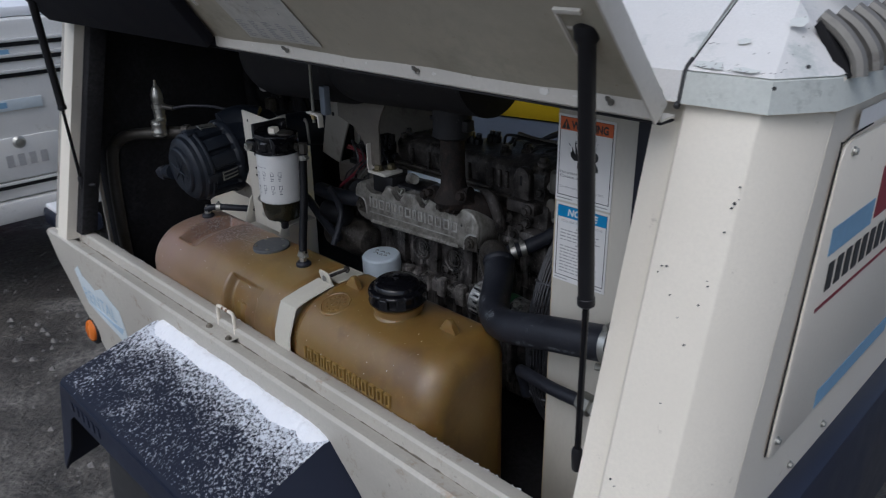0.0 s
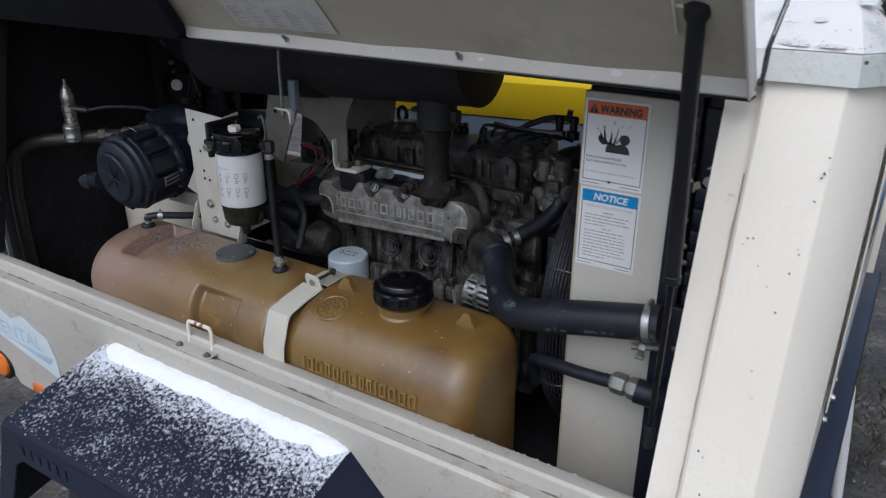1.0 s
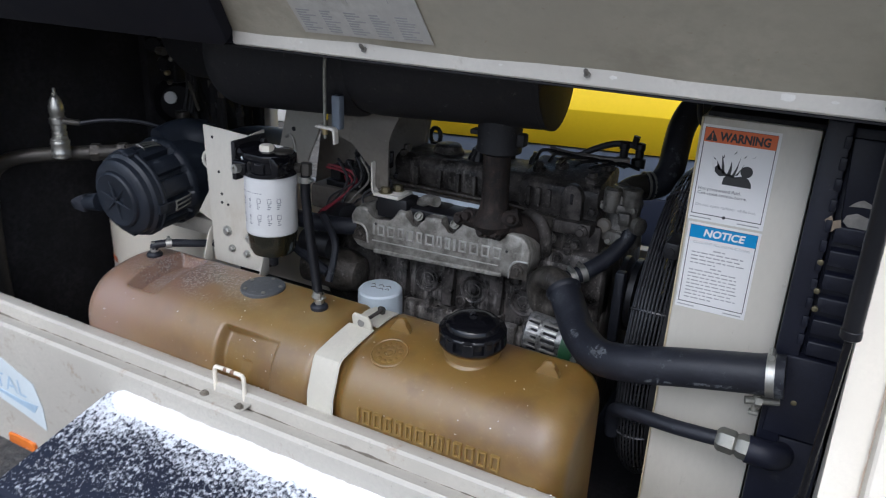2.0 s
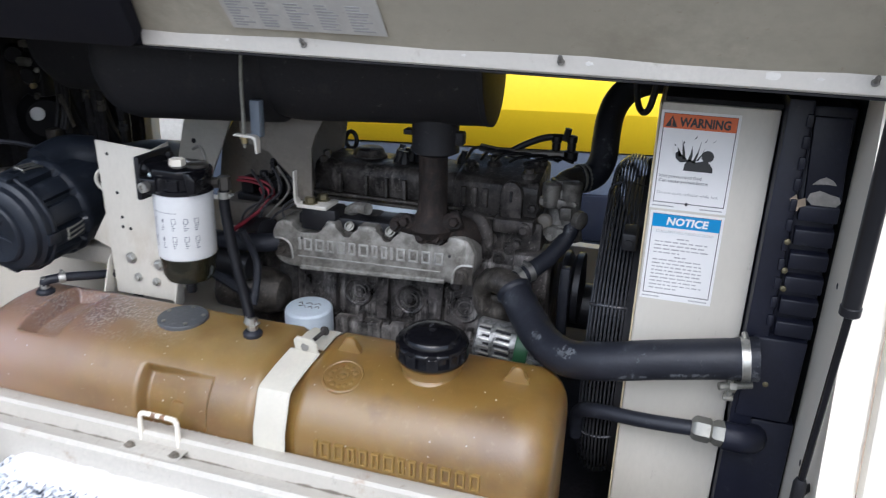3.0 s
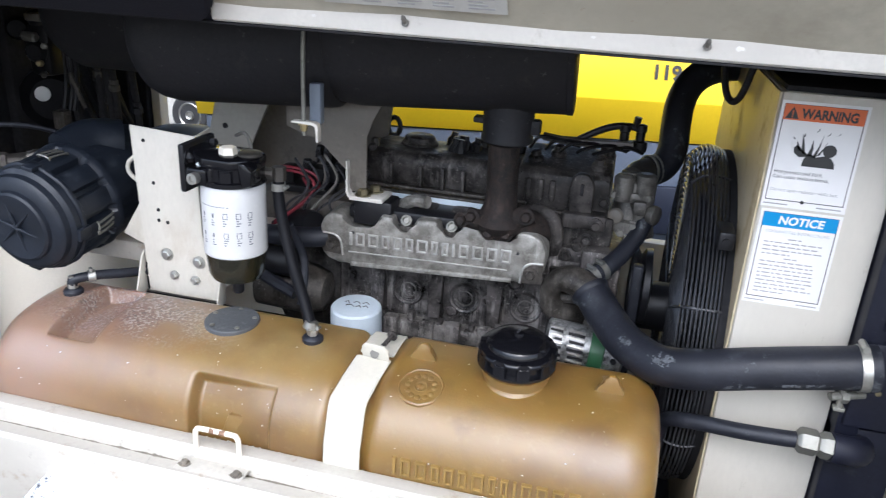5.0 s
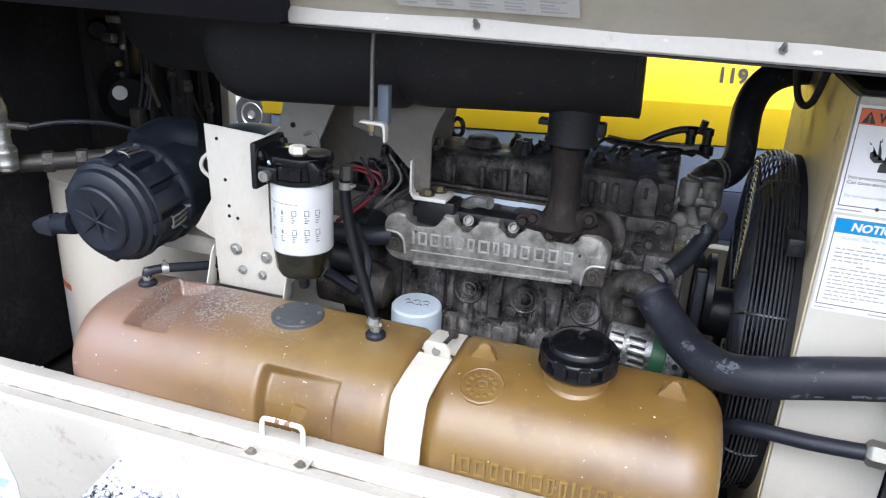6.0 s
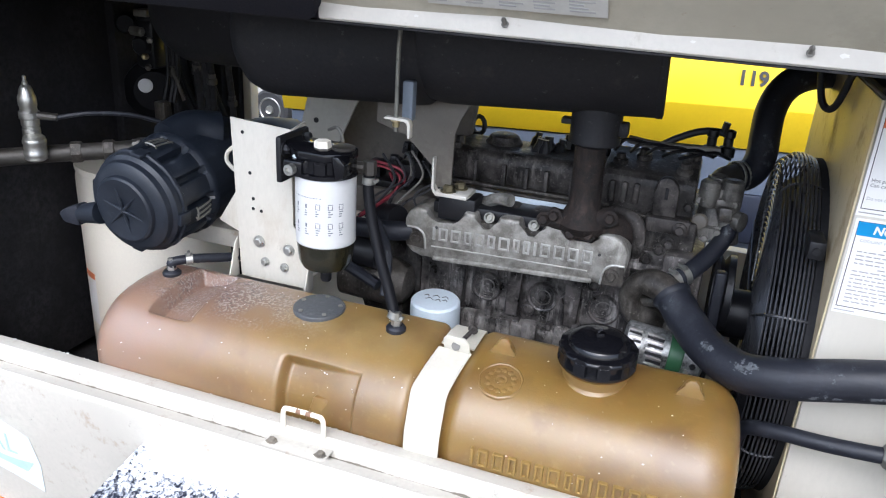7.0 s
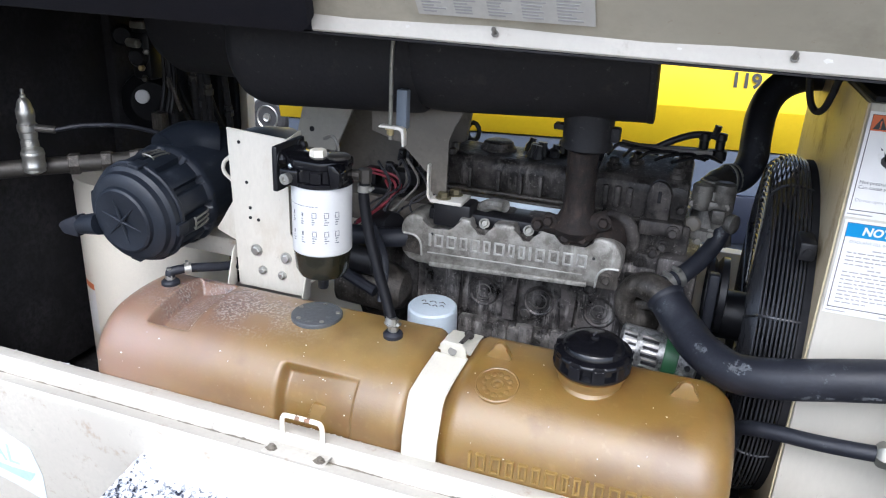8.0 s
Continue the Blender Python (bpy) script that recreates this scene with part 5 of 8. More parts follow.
# ---- radiator housing ----
def radiator():
    rd = thing("radiator_housing", "cream sheet-metal radiator housing with warning labels on it", "radiator housing", (0.56, 0.5, 0.47))
    bm = B()
    box(bm, 0.474, 0.6375, 0.196, 0.86, 0.47, 1.380, 0.004)
    part("casing", bm, M_casing, rd)
    bm = B()
    box(bm, 0.478, 0.640, 0.202, 0.85, 1.378, 1.388, 0.003)
    part("top_seal", bm, M_black, rd, "black foam seal on the housing's top")
    # thin sheet over the casing's side that carries the painted yellow bounce
    bm = B()
    box(bm, 0.4705, 0.4738, 0.200, 0.858, 0.47, 1.378, 0.0008)
    part("side_sheet", bm, M_bounce_stained, rd, "stained inner side sheet with yellow bounce and shade put into its colour")
    # ribbed dark side tank behind a crimped flange
    bm = B()
    box(bm, 0.640, 0.674, 0.165, 0.80, 0.86, 1.402, 0.004)
    part("tank_flange", bm, M_sidetank, rd, "scuffed crimped flange")
    for k in range(11):
        z = 1.065 + k * 0.03
        bm = B()
        box(bm, 0.666, 0.675, 0.1615, 0.168, z, z + 0.018, 0.002)
        part("crimp", bm, M_sidetank, rd)
    bm = B()
    box(bm, 0.674, 0.732, 0.178, 0.80, 0.90, 1.395, 0.008)
    tank = part("side_tank", bm, M_sidetank, rd, "ribbed dark plastic side tank")
    bm = B()
    prism(bm, [(0.684, 1.262), (0.676, 1.38), (0.724, 1.38), (0.733, 1.262)], 'xz', 0.170, 0.18, 0.003)
    part("upper_boss", bm, M_sidetank, tank)
    for i in range(6):
        z = 1.062 + 0.0365 * i
        bm = B()
        prism(bm, [(0.166, z - 0.013), (0.166, z + 0.010), (0.176, z + 0.0135), (0.19, z + 0.0135), (0.19, z - 0.013)], 'yz', 0.680, 0.732, 0.002)
        part("rib", bm, M_sidetank, tank)
    bm = B()
    prism(bm, [(0.646, 0.905), (0.652, 1.046), (0.729, 1.046), (0.726, 0.905)], 'xz', 0.160, 0.20, 0.005)
    part("outlet_boss", bm, M_sidetank, tank)
    bm = B()
    box(bm, 0.640, 0.738, 0.172, 0.80, 0.50, 0.898, 0.006)
    part("lower_panel", bm, M_sidetank, rd, "black lower side panel")
    bm = B()
    prism(bm, [(0.664, 1.262), (0.672, 1.270), (0.675, 1.262), (0.684, 1.266), (0.687, 1.255), (0.680, 1.252), (0.676, 1.246), (0.668, 1.246), (0.669, 1.254)], 'xz', 0.1640, 0.1652, 0)
    part("paper_scrap", bm, M_scrap, rd, "torn brown paper scrap")
    bm = B()
    prism(bm, [(0.687, 1.263), (0.690, 1.272), (0.702, 1.277), (0.715, 1.273), (0.728, 1.270), (0.731, 1.262), (0.726, 1.256), (0.727, 1.249), (0.712, 1.251), (0.706, 1.256), (0.695, 1.255)], 'xz', 0.1690, 0.1702, 0)
    part("paper_scrap", bm, M_scrap_grey, rd, "torn greyish paper scrap")
    bm = B()
    prism(bm, [(0.690, 1.285), (0.698, 1.293), (0.706, 1.297), (0.716, 1.293), (0.722, 1.286), (0.708, 1.287)], 'xz', 0.1690, 0.1702, 0)
    part("paper_scrap", bm, M_scrap_grey, rd)
    for x, z in ((0.664, 1.156), (0.667, 1.128), (0.66, 1.20), (0.67, 0.968)):
        bm = B()
        lathe(bm, [(0.0045, 0), (0.0045, 0.004), (0.002, 0.005)], (x + 0.012, 0.163, z), (0, -1, 0), 10)
        part("clip", bm, M_olivebolt, rd, "dull yellowish clip")


radiator()


def hazard_label(name, label, x0, x1, z0, z1, head, head_mat, head_h):
    y = 0.1955
    lb = thing(name, label, "label", ((x0 + x1) / 2, y, z0))
    bm = B()
    box(bm, x0, x1, y - 0.001, y, z0, z1, 0)
    part("backing", bm, M_paper, lb)
    t = 0.0011
    for a, b_, c, d in ((x0 + 0.004, x1 - 0.004, z1 - 0.004 - t, z1 - 0.004), (x0 + 0.004, x1 - 0.004, z0 + 0.010, z0 + 0.010 + t),
                        (x0 + 0.004, x0 + 0.004 + t, z0 + 0.010, z1 - 0.004), (x1 - 0.004 - t, x1 - 0.004, z0 + 0.010, z1 - 0.004)):
        bm = B()
        box(bm, a, b_, y - 0.0014, y - 0.001, c, d, 0)
        part("border", bm, M_ink, lb)
    bm = B()
    box(bm, x0 + 0.0045, x1 - 0.0045, y - 0.0016, y - 0.001, z1 - 0.0045 - head_h, z1 - 0.0045, 0)
    part("header", bm, head_mat, lb)
    return lb


def labels():
    y = 0.1955
    w = hazard_label("warning_label", "white warning label with an orange header and a burn hazard picture", 0.472, 0.583, 1.224, 1.374, "WARNING", M_orange, 0.0215)
    lettering("lettering", "WARNING", 0.0178, facing_front(0.4995, y - 0.002, 1.3520) @ Matrix.Diagonal((0.82, 1, 1, 1)), M_ink, w, bold=0.0007)
    bm = B()
    prism(bm, [(0.479, 1.350), (0.4965, 1.350), (0.488, 1.3665)], 'xz', y - 0.002, y - 0.0016)
    part("hazard_triangle", bm, M_ink, w)
    bm = B()
    box(bm, 0.4872, 0.4888, y - 0.0024, y - 0.002, 1.3545, 1.3615, 0)
    box(bm, 0.4872, 0.4888, y - 0.0024, y - 0.002, 1.3515, 1.3532, 0)
    part("hazard_mark", bm, M_orange, w)
    # picture: a burst of steam and a plain dark bust, as simple shapes
    bm = B()
    rng = random.Random(3)
    for x, z, a, L_, t in ((0.506, 1.306, 1.9, 0.016, 0.002), (0.512, 1.302, 1.75, 0.030, 0.0022), (0.520, 1.300, 1.5, 0.024, 0.003), (0.526, 1.298, 1.35, 0.034, 0.0025), (0.531, 1.302, 1.15, 0.022, 0.002),
                           (0.509, 1.326, 1.5, 0.006, 0.0012), (0.524, 1.334, 1.2, 0.007, 0.0012), (0.538, 1.330, 1.0, 0.007, 0.0012), (0.550, 1.331, 0.9, 0.006, 0.001), (0.498, 1.322, 2.2, 0.005, 0.001)):
        dx, dz = math.cos(a) * L_, math.sin(a) * L_
        prism(bm, [(x - t, z), (x - t * 0.3 + dx * 0.6, z + dz * 0.5), (x + dx, z + dz), (x + t + dx * 0.4, z + dz * 0.45), (x + t, z + 0.001)], 'xz', y - 0.0016, y - 0.001)
    part("steam", bm, M_ink, w)
    bm = B()
    prism(bm, [(0.507, 1.298), (0.500, 1.304), (0.499, 1.311), (0.504, 1.316), (0.508, 1.310), (0.514, 1.306), (0.520, 1.300)], 'xz', y - 0.0016, y - 0.001)
    part("hand_shape", bm, M_ink, w)
    bm = B()
    prism(bm, [(0.513, 1.286), (0.555, 1.286), (0.554, 1.293), (0.549, 1.300), (0.541, 1.303), (0.530, 1.300), (0.520, 1.304), (0.514, 1.296)], 'xz', y - 0.0016, y - 0.001)
    lathe(bm, [(0.0088, 0), (0.0088, 0.0006)], (0.545, y - 0.001, 1.310), (0, -1, 0), 18)
    part("bust_shape", bm, M_ink, w)
    lettering("lettering", "Hot pressurized fluid.\nCan cause serious burns.", 0.0072, facing_front(0.480, y - 0.0016, 1.2735), M_ink, w)
    lettering("lettering", "Do not open radiator while hot.", 0.0068, facing_front(0.480, y - 0.0016, 1.2475), M_greyink, w)
    for x0, x1 in ((0.475, 0.507), (0.545, 0.577)):
        bm = B()
        box(bm, x0, x1, y - 0.0014, y - 0.001, 1.2278, 1.2295, 0)
        part("print_bar", bm, M_greyink, w)
    bm = B()
    lathe(bm, [(0.0025, 0), (0.0025, 0.002)], (0.525, y - 0.001, 1.2345), (0, -1, 0), 10)
    part("stain", bm, M_ink, w)
    n = hazard_label("notice_label", "white notice label with a blue header and small print", 0.475, 0.583, 1.074, 1.220, "NOTICE", M_blue, 0.0205)
    lettering("lettering", "NOTICE", 0.0165, facing_front(0.530, y - 0.002, 1.1998), M_paper, n, 'CENTER', 0.15, bold=0.0006)
    lettering("lettering", "COOLANT FILL INSTRUCTIONS", 0.0060, facing_front(0.529, y - 0.0016, 1.1860), M_greyink, n, 'CENTER')
    rng = random.Random(6)
    for r in range(15):
        z = 1.1765 - r * 0.0060
        if r in (0, 5):
            a, b_ = 0.519, 0.537
        else:
            a, b_ = 0.487, 0.572 - 0.014 * rng.random() - (0.04 if r in (4, 14) else 0)
        x = a
        while x < b_ - 0.003:
            L_ = min(b_ - x, 0.004 + 0.009 * rng.random())
            bm = B()
            box(bm, x, x + L_, y - 0.0014, y - 0.001, z, z + 0.0018, 0)
            part("print_bar", bm, M_greyink, n)
            x += L_ + 0.0022
    for x0, x1 in ((0.478, 0.505), (0.55, 0.577)):
        bm = B()
        box(bm, x0, x1, y - 0.0014, y - 0.001, 1.0778, 1.0795, 0)
        part("print_bar", bm, M_greyink, n)
    for lb in (w, n):
        lb.location += Vector((0.003, 0, -0.0055))


labels()


def fan():
    fc = Vector((0.40, 0.53, 0.888))
    g = thing("fan_guard", "round black wire fan guard", "fan guard", (0.45, 0.5, 0.66))
    rings = [(0.462 - 0.0078 * k, 0.320 + 0.010 * math.sin(math.pi * k / 9) - 0.008 * smooth(6, 9.5, k)) for k in range(10)]
    rings += [(0.386, 0.304 - 0.0105 * k) for k in range(24)]
    def deep(x):
        return 0.462 - (0.462 - x) * 0.82

    for x, r in rings:
        x = deep(x)
        bm = B()
        tube(bm, [(x, fc.y + r * math.cos(a * 0.1309), fc.z + r * math.sin(a * 0.1309)) for a in range(48)], 0.0019, 6, 0, closed=True)
        part("ring_wire", bm, M_wire, g)
    for k in range(8):
        a = 0.35 + k * 0.7854
        pts = [(0.466, 0.320), (0.443, 0.3265), (0.42, 0.3275), (0.40, 0.323), (0.3885, 0.312), (0.3835, 0.293), (0.3835, 0.15), (0.3835, 0.07)]
        bm = B()
        tube(bm, [(deep(x), fc.y + r * math.cos(a), fc.z + r * math.sin(a)) for x, r in pts], 0.0025, 6, 3)
        part("spoke_wire", bm, M_wire, g)
    bm = B()
    box(bm, 0.437, 0.462, 0.255, 0.318, 1.12, 1.15, 0.004)
    lathe(bm, [(0.006, 0), (0.006, 0.004)], (0.449, 0.255, 1.135), (0, -1, 0), 10)
    part("guard_clip", bm, M_plastic, g)
    f = thing("cooling_fan", "black plastic cooling fan on its hub", "fan", (0.42, 0.5, 0.70))
    bm = B()
    lathe(bm, [(0.08, 0), (0.085, 0.01), (0.085, 0.04), (0.05, 0.05)], (0.418, fc.y, fc.z), (1, 0, 0), 28)
    cyl(bm, (0.33, fc.y, fc.z), (0.42, fc.y, fc.z), 0.050, 24)
    part("hub", bm, M_plastic, f)
    for k in range(6):
        a = k * math.pi / 3
        bm = B()
        rows = []
        for i in range(6):
            r = 0.08 + 0.21 * i / 5
            row = []
            for j in range(5):
                t = (j / 4 - 0.5)
                ph = a + t * (0.55 - 0.2 * i / 5)
                row.append((0.436 + t * 0.036, fc.y + r * math.cos(ph), fc.z + r * math.sin(ph)))
            rows.append(row)
        sheet(bm, rows, 0.003)
        part("blade", bm, M_plastic, f)
    # shroud ring behind the guard, bolted to the housing
    bm = B()
    lathe(bm, [(0.320, 0.0), (0.324, 0.0), (0.325, 0.012), (0.327, 0.014), (0.313, 0.014), (0.313, 0.0)], (0.459, fc.y, fc.z), (1, 0, 0), 48, close=False)
    part("shroud_ring", bm, M_black, g)
    bm = B()
    lathe(bm, [(0.06, 0.0), (0.306, 0.0), (0.312, 0.010), (0.312, 0.0125), (0.06, 0.0125)], (0.4605, fc.y, fc.z), (1, 0, 0), 48)
    part("core_face", bm, M_core, g, "dark radiator core behind the fan")


fan()


def hose(name, label, pts, r, clamps=(), group="coolant hoses", material=None, seg=18, radius=None):
    h = thing(name, label, "hose", pts[0], group)
    bm = B()
    tube(bm, pts, r, seg, 8, radius=radius)
    part("hose_body", bm, material or M_rubber, h)
    for p, d in clamps:
        d = Vector(d).normalized()
        bm = B()
        lathe(bm, [(r + 0.0005, -0.0062), (r + 0.0026, -0.0062), (r + 0.0026, -0.005), (r + 0.0018, -0.0045), (r + 0.0018, 0.0045), (r + 0.0026, 0.005), (r + 0.0026, 0.0062), (r + 0.0005, 0.0062)], p, d, 28, close=False)
        u = basis(d)[1]
        cyl(bm, Vector(p) + u * (r + 0.004) - d.cross(u) * min(0.012, r * 0.5), Vector(p) + u * (r + 0.004) + d.cross(u) * min(0.014, r * 0.6), min(0.0052, 0.002 + r * 0.12), 8)
        part("hose_clamp", bm, M_steel, h, "bright worm-drive hose clamp")
    return h


def hoses():
    low = [(0.252, 0.309, 0.996), (0.266, 0.294, 0.985), (0.288, 0.265, 0.969), (0.325, 0.212, 0.955), (0.372, 0.166, 0.953), (0.43, 0.142, 0.968), (0.515, 0.135, 0.991), (0.60, 0.135, 1.009), (0.640, 0.137, 1.016), (0.662, 0.1375, 1.019)]
    lower = hose("lower_coolant_hose", "thick black lower coolant hose with scuffs and a bright clamp", low, 0.0315, [((0.643, 0.136, 1.0165), (1, 0.02, 0.15))],
         radius=lambda t: 1.0 + 0.07 * smooth(0.84, 0.90, t) + 0.10 * (1 - smooth(0.035, 0.05, t)))
    # pale scuffs rubbed into the hose where it bends
    path = spline(low, 40)
    for t0, n_t, ph0, n_ph, bite in ((158, 30, 0.25, 26, 0.05), (205, 34, -0.75, 12, 0.12), (240, 40, -0.62, 9, 0.16), (120, 20, 0.5, 14, 0.2)):
        bm = B()
        grid = {}
        for i in range(n_t + 1):
            p = path[t0 + i]
            d = (path[t0 + i + 1] - path[t0 + i - 1]).normalized()
            side = Vector((0, 0, 1)).cross(d).normalized()
            side = -side if side.y > 0 else side
            top = side.cross(d)
            top = -top if top.z < 0 else top
            for k in range(n_ph + 1):
                ph = ph0 + 0.035 * k
                grid[i, k] = p + (side * math.cos(ph) + top * math.sin(ph)) * 0.0319
        for i in range(n_t):
            for k in range(n_ph):
                u, v = 2 * i / n_t - 1, 2 * k / n_ph - 1
                p = grid[i, k]
                if noise.noise(p * 130) + 0.6 * noise.noise(p * 400) - 0.75 * (u * u + v * v) + 0.42 > bite + 0.1:
                    bm.faces.new([bm.verts.new(grid[q]) for q in ((i, k), (i + 1, k), (i + 1, k + 1), (i, k + 1))])
        bmesh.ops.remove_doubles(bm, verts=bm.verts, dist=0.00002)
        part("scuff", bm, M_scuffed, lower)
    up = [(0.322, 0.552, 1.157), (0.338, 0.563, 1.157), (0.356, 0.578, 1.168), (0.366, 0.595, 1.196), (0.366, 0.615, 1.236), (0.368, 0.635, 1.275), (0.380, 0.655, 1.309), (0.405, 0.67, 1.334), (0.445, 0.685, 1.348), (0.50, 0.70, 1.352)]
    hose("upper_coolant_hose", "thick black upper coolant hose bending to the radiator", up, 0.0285)
    by = [(0.330, 0.478, 1.10), (0.328, 0.462, 1.075), (0.317, 0.445, 1.052), (0.298, 0.418, 1.030), (0.272, 0.382, 1.012), (0.246, 0.352, 1.0), (0.225, 0.335, 0.99)]
    hose("bypass_hose", "short black bypass hose with bright clamps", by, 0.0165, [((0.252, 0.358, 1.0025), (0.7, 0.75, 0.3)), ((0.266, 0.374, 1.009), (0.7, 0.75, 0.3))])
    sm = [(0.398, 0.235, 0.765), (0.398, 0.222, 0.805), (0.404, 0.205, 0.833), (0.422, 0.186, 0.849), (0.455, 0.170, 0.860), (0.51, 0.153, 0.869), (0.56, 0.144, 0.876), (0.60, 0.140, 0.881)]
    hose("oil_cooler_hose", "thin black oil cooler hose with a hexagon union", sm, 0.0125)
    un = thing("pipe_union", "plated hexagon pipe union on the oil cooler hose", "union", (0.62, 0.14, 0.86))
    bm = B()
    d = Vector((1, 0, -0.06))
    lathe(bm, [(0.013, -0.004), (0.018, 0.0), (0.0200, 0.004), (0.0200, 0.024), (0.016, 0.028)], (0.588, 0.14, 0.8815), d, 6)
    lathe(bm, [(0.015, 0.026), (0.0205, 0.034), (0.0205, 0.048), (0.016, 0.052)], (0.588, 0.14, 0.8815), d, 6)
    part("nut", bm, M_zinc, un)
    bm = B()
    tube(bm, [(0.632, 0.14, 0.878), (0.660, 0.143, 0.875), (0.676, 0.155, 0.87), (0.68, 0.18, 0.865)], 0.0225, 14, 5)
    part("elbow", bm, M_sidetank, un, "black elbow")
    tap = thing("drain_tap", "small plated drain tap under the hose clamp", "tap", (0.635, 0.14, 0.955))
    bm = B()
    cyl(bm, (0.614, 0.14, 0.962), (0.662, 0.155, 0.966), 0.0065, 10)
    lathe(bm, [(0.010, 0), (0.010, 0.010)], (0.628, 0.143, 0.963), (1, 0.2, 0), 6)
    cyl(bm, (0.630, 0.143, 0.945), (0.630, 0.143, 0.975), 0.005, 8)
    box(bm, 0.622, 0.638, 0.137, 0.149, 0.94, 0.947, 0.002)
    part("body", bm, M_zinc, tap)
    ov = hose("overflow_hose", "thin black overflow hose hanging from the radiator neck", [(0.417, 0.47, 1.405), (0.423, 0.46, 1.358), (0.430, 0.45, 1.331), (0.440, 0.44, 1.321), (0.449, 0.43, 1.330), (0.455, 0.42, 1.355), (0.463, 0.41, 1.388), (0.500, 0.40, 1.412)], 0.0060, group="", seg=10)


hoses()


# ---- engine ----
engine = thing("engine", "grimy diesel engine caked in oil and dust", "engine", (0.03, 0.55, 0.47))


def build_engine():
    rng = random.Random(7)
    # crankcase with bosses, ribs and core plugs
    bm = B()
    box(bm, -0.26, 0.30, 0.425, 0.74, 0.58, 1.0, 0.012)
    block = part("crankcase", bm, M_block, engine)
    for x in (-0.109, 0.009, 0.131):
        bm = B()
        lathe(bm, [(0.034, 0.0), (0.032, 0.010), (0.029, 0.013), (0.0255, 0.011), (0.0235, 0.0)], (x, 0.432, 0.888), (0, -1, 0.05), 28, close=False)
        part("plug_rim", bm, M_block, block)
        bm = B()
        lathe(bm, [(0.0175, 0.003), (0.0168, 0.006), (0.0145, 0.0065), (0.0135, 0.003), (0.008, 0.0025), (0.003, 0.003)], (x, 0.430, 0.887), (0, -1, 0.05), 24)
        part("core_plug", bm, M_castalu, block, "round pressed core plug")
    # flat black discs stand in for the shade inside the plug recesses
    for x in (-0.109, 0.009, 0.131):
        bm = B()
        lathe(bm, [(0.0225, 0.0), (0.0225, 0.0035), (0.003, 0.0035)], (x, 0.4295, 0.888), (0, -1, 0.05), 24)
        part("plug_recess_shade", bm, M_black, block, "black disc painted for the recess's shade")
    # saddles between the plugs and a paler lower ledge
    for x in (-0.17, -0.05, 0.07, 0.19):
        bm = B()
        prism(bm, [(x - 0.016, 0.84), (x - 0.012, 0.95), (x - 0.022, 0.985), (x + 0.022, 0.985), (x + 0.012, 0.95), (x + 0.016, 0.84)], 'xz', 0.408, 0.43, 0.005)
        part("saddle_rib", bm, M_block, block)
    for x in (-0.15, -0.075, -0.02, 0.045, 0.10):
        bm = B()
        box(bm, x, x + 0.030, 0.385, 0.41, 0.79 + 0.006 * rng.random(), 0.838 + 0.012 * rng.random(), 0.006)
        part("ledge_pad", bm, M_ledge, block)
    for k in range(9):
        x = -0.235 + k * 0.062 + 0.01 * rng.random()
        bm = B()
        box(bm, x, x + 0.014, 0.402, 0.43, 0.60 + 0.05 * rng.random(), 0.835 + 0.02 * rng.random(), 0.004)
        part("rib", bm, M_block, block)
    for k in range(14):
        x, z = -0.24 + 0.52 * rng.random(), 0.80 + 0.18 * rng.random()
        bm = B()
        if k % 2:
            bolt(bm, (x, 0.425, z), (0, -1, 0), 0.008, 0.010)
        else:
            lathe(bm, [(0.016, 0), (0.013, 0.012), (0.010, 0.013), (0.009, 0.006)], (x, 0.427, z), (0, -1, 0), 16)
        part("boss", bm, M_block, block)
    bm = B()
    box(bm, -0.25, 0.27, 0.395, 0.44, 0.795, 0.83, 0.008)
    part("ledge", bm, M_ledge, engine)
    # cylinder head
    bm = B()
    box(bm, -0.25, 0.275, 0.445, 0.70, 1.0, 1.085, 0.006)
    head = part("cylinder_head", bm, M_engine, engine)
    for k in range(4):
        x = -0.172 + k * 0.072
        bm = B()
        box(bm, x, x + 0.050, 0.392, 0.440, 1.03, 1.078, 0.010)
        part("port", bm, M_engine, head)
    bm = B()
    box(bm, -0.225, 0.19, 0.436, 0.46, 1.085, 1.0905, 0.0015)
    box(bm, -0.228, 0.11, 0.443, 0.46, 1.0925, 1.099, 0.002)
    part("gasket_flange", bm, M_cast, head, "worn gasket flange")
    bm = B()
    tube(bm, [(-0.12, 0.40, 1.075), (-0.09, 0.375, 1.095), (-0.06, 0.36, 1.10)], 0.012, 10, 5)
    part("runner", bm, M_alu, head)
    # added strip, coloured like the pale blue view through between the ports
    bm = B()
    box(bm, -0.17, 0.075, 0.436, 0.446, 1.045, 1.085, 0.002)
    part("see_through_strip", bm, M_paleblue, head, "pale blue strip added for the view through between the ports")
    # rocker cover
    bm = B()
    prism(bm, [(0.458, 1.096), (0.450, 1.148), (0.466, 1.164), (0.60, 1.160), (0.62, 1.14), (0.62, 1.096)], 'yz', -0.225, 0.10, 0.010)
    cover = part("rocker_cover", bm, M_engine, engine)
    for x in (-0.165, -0.105, -0.06, -0.02, 0.03):
        bm = B()
        box(bm, x, x + 0.008, 0.4435, 0.46, 1.10, 1.142, 0.002)
        part("rib", bm, M_engine, cover)
    bm = B()
    box(bm, -0.212, -0.198, 0.455, 0.472, 1.158, 1.172, 0.004)
    bolt(bm, (-0.205, 0.48, 1.16), (0, 0, 1), 0.009, 0.018)
    part("stud", bm, M_engine, cover)
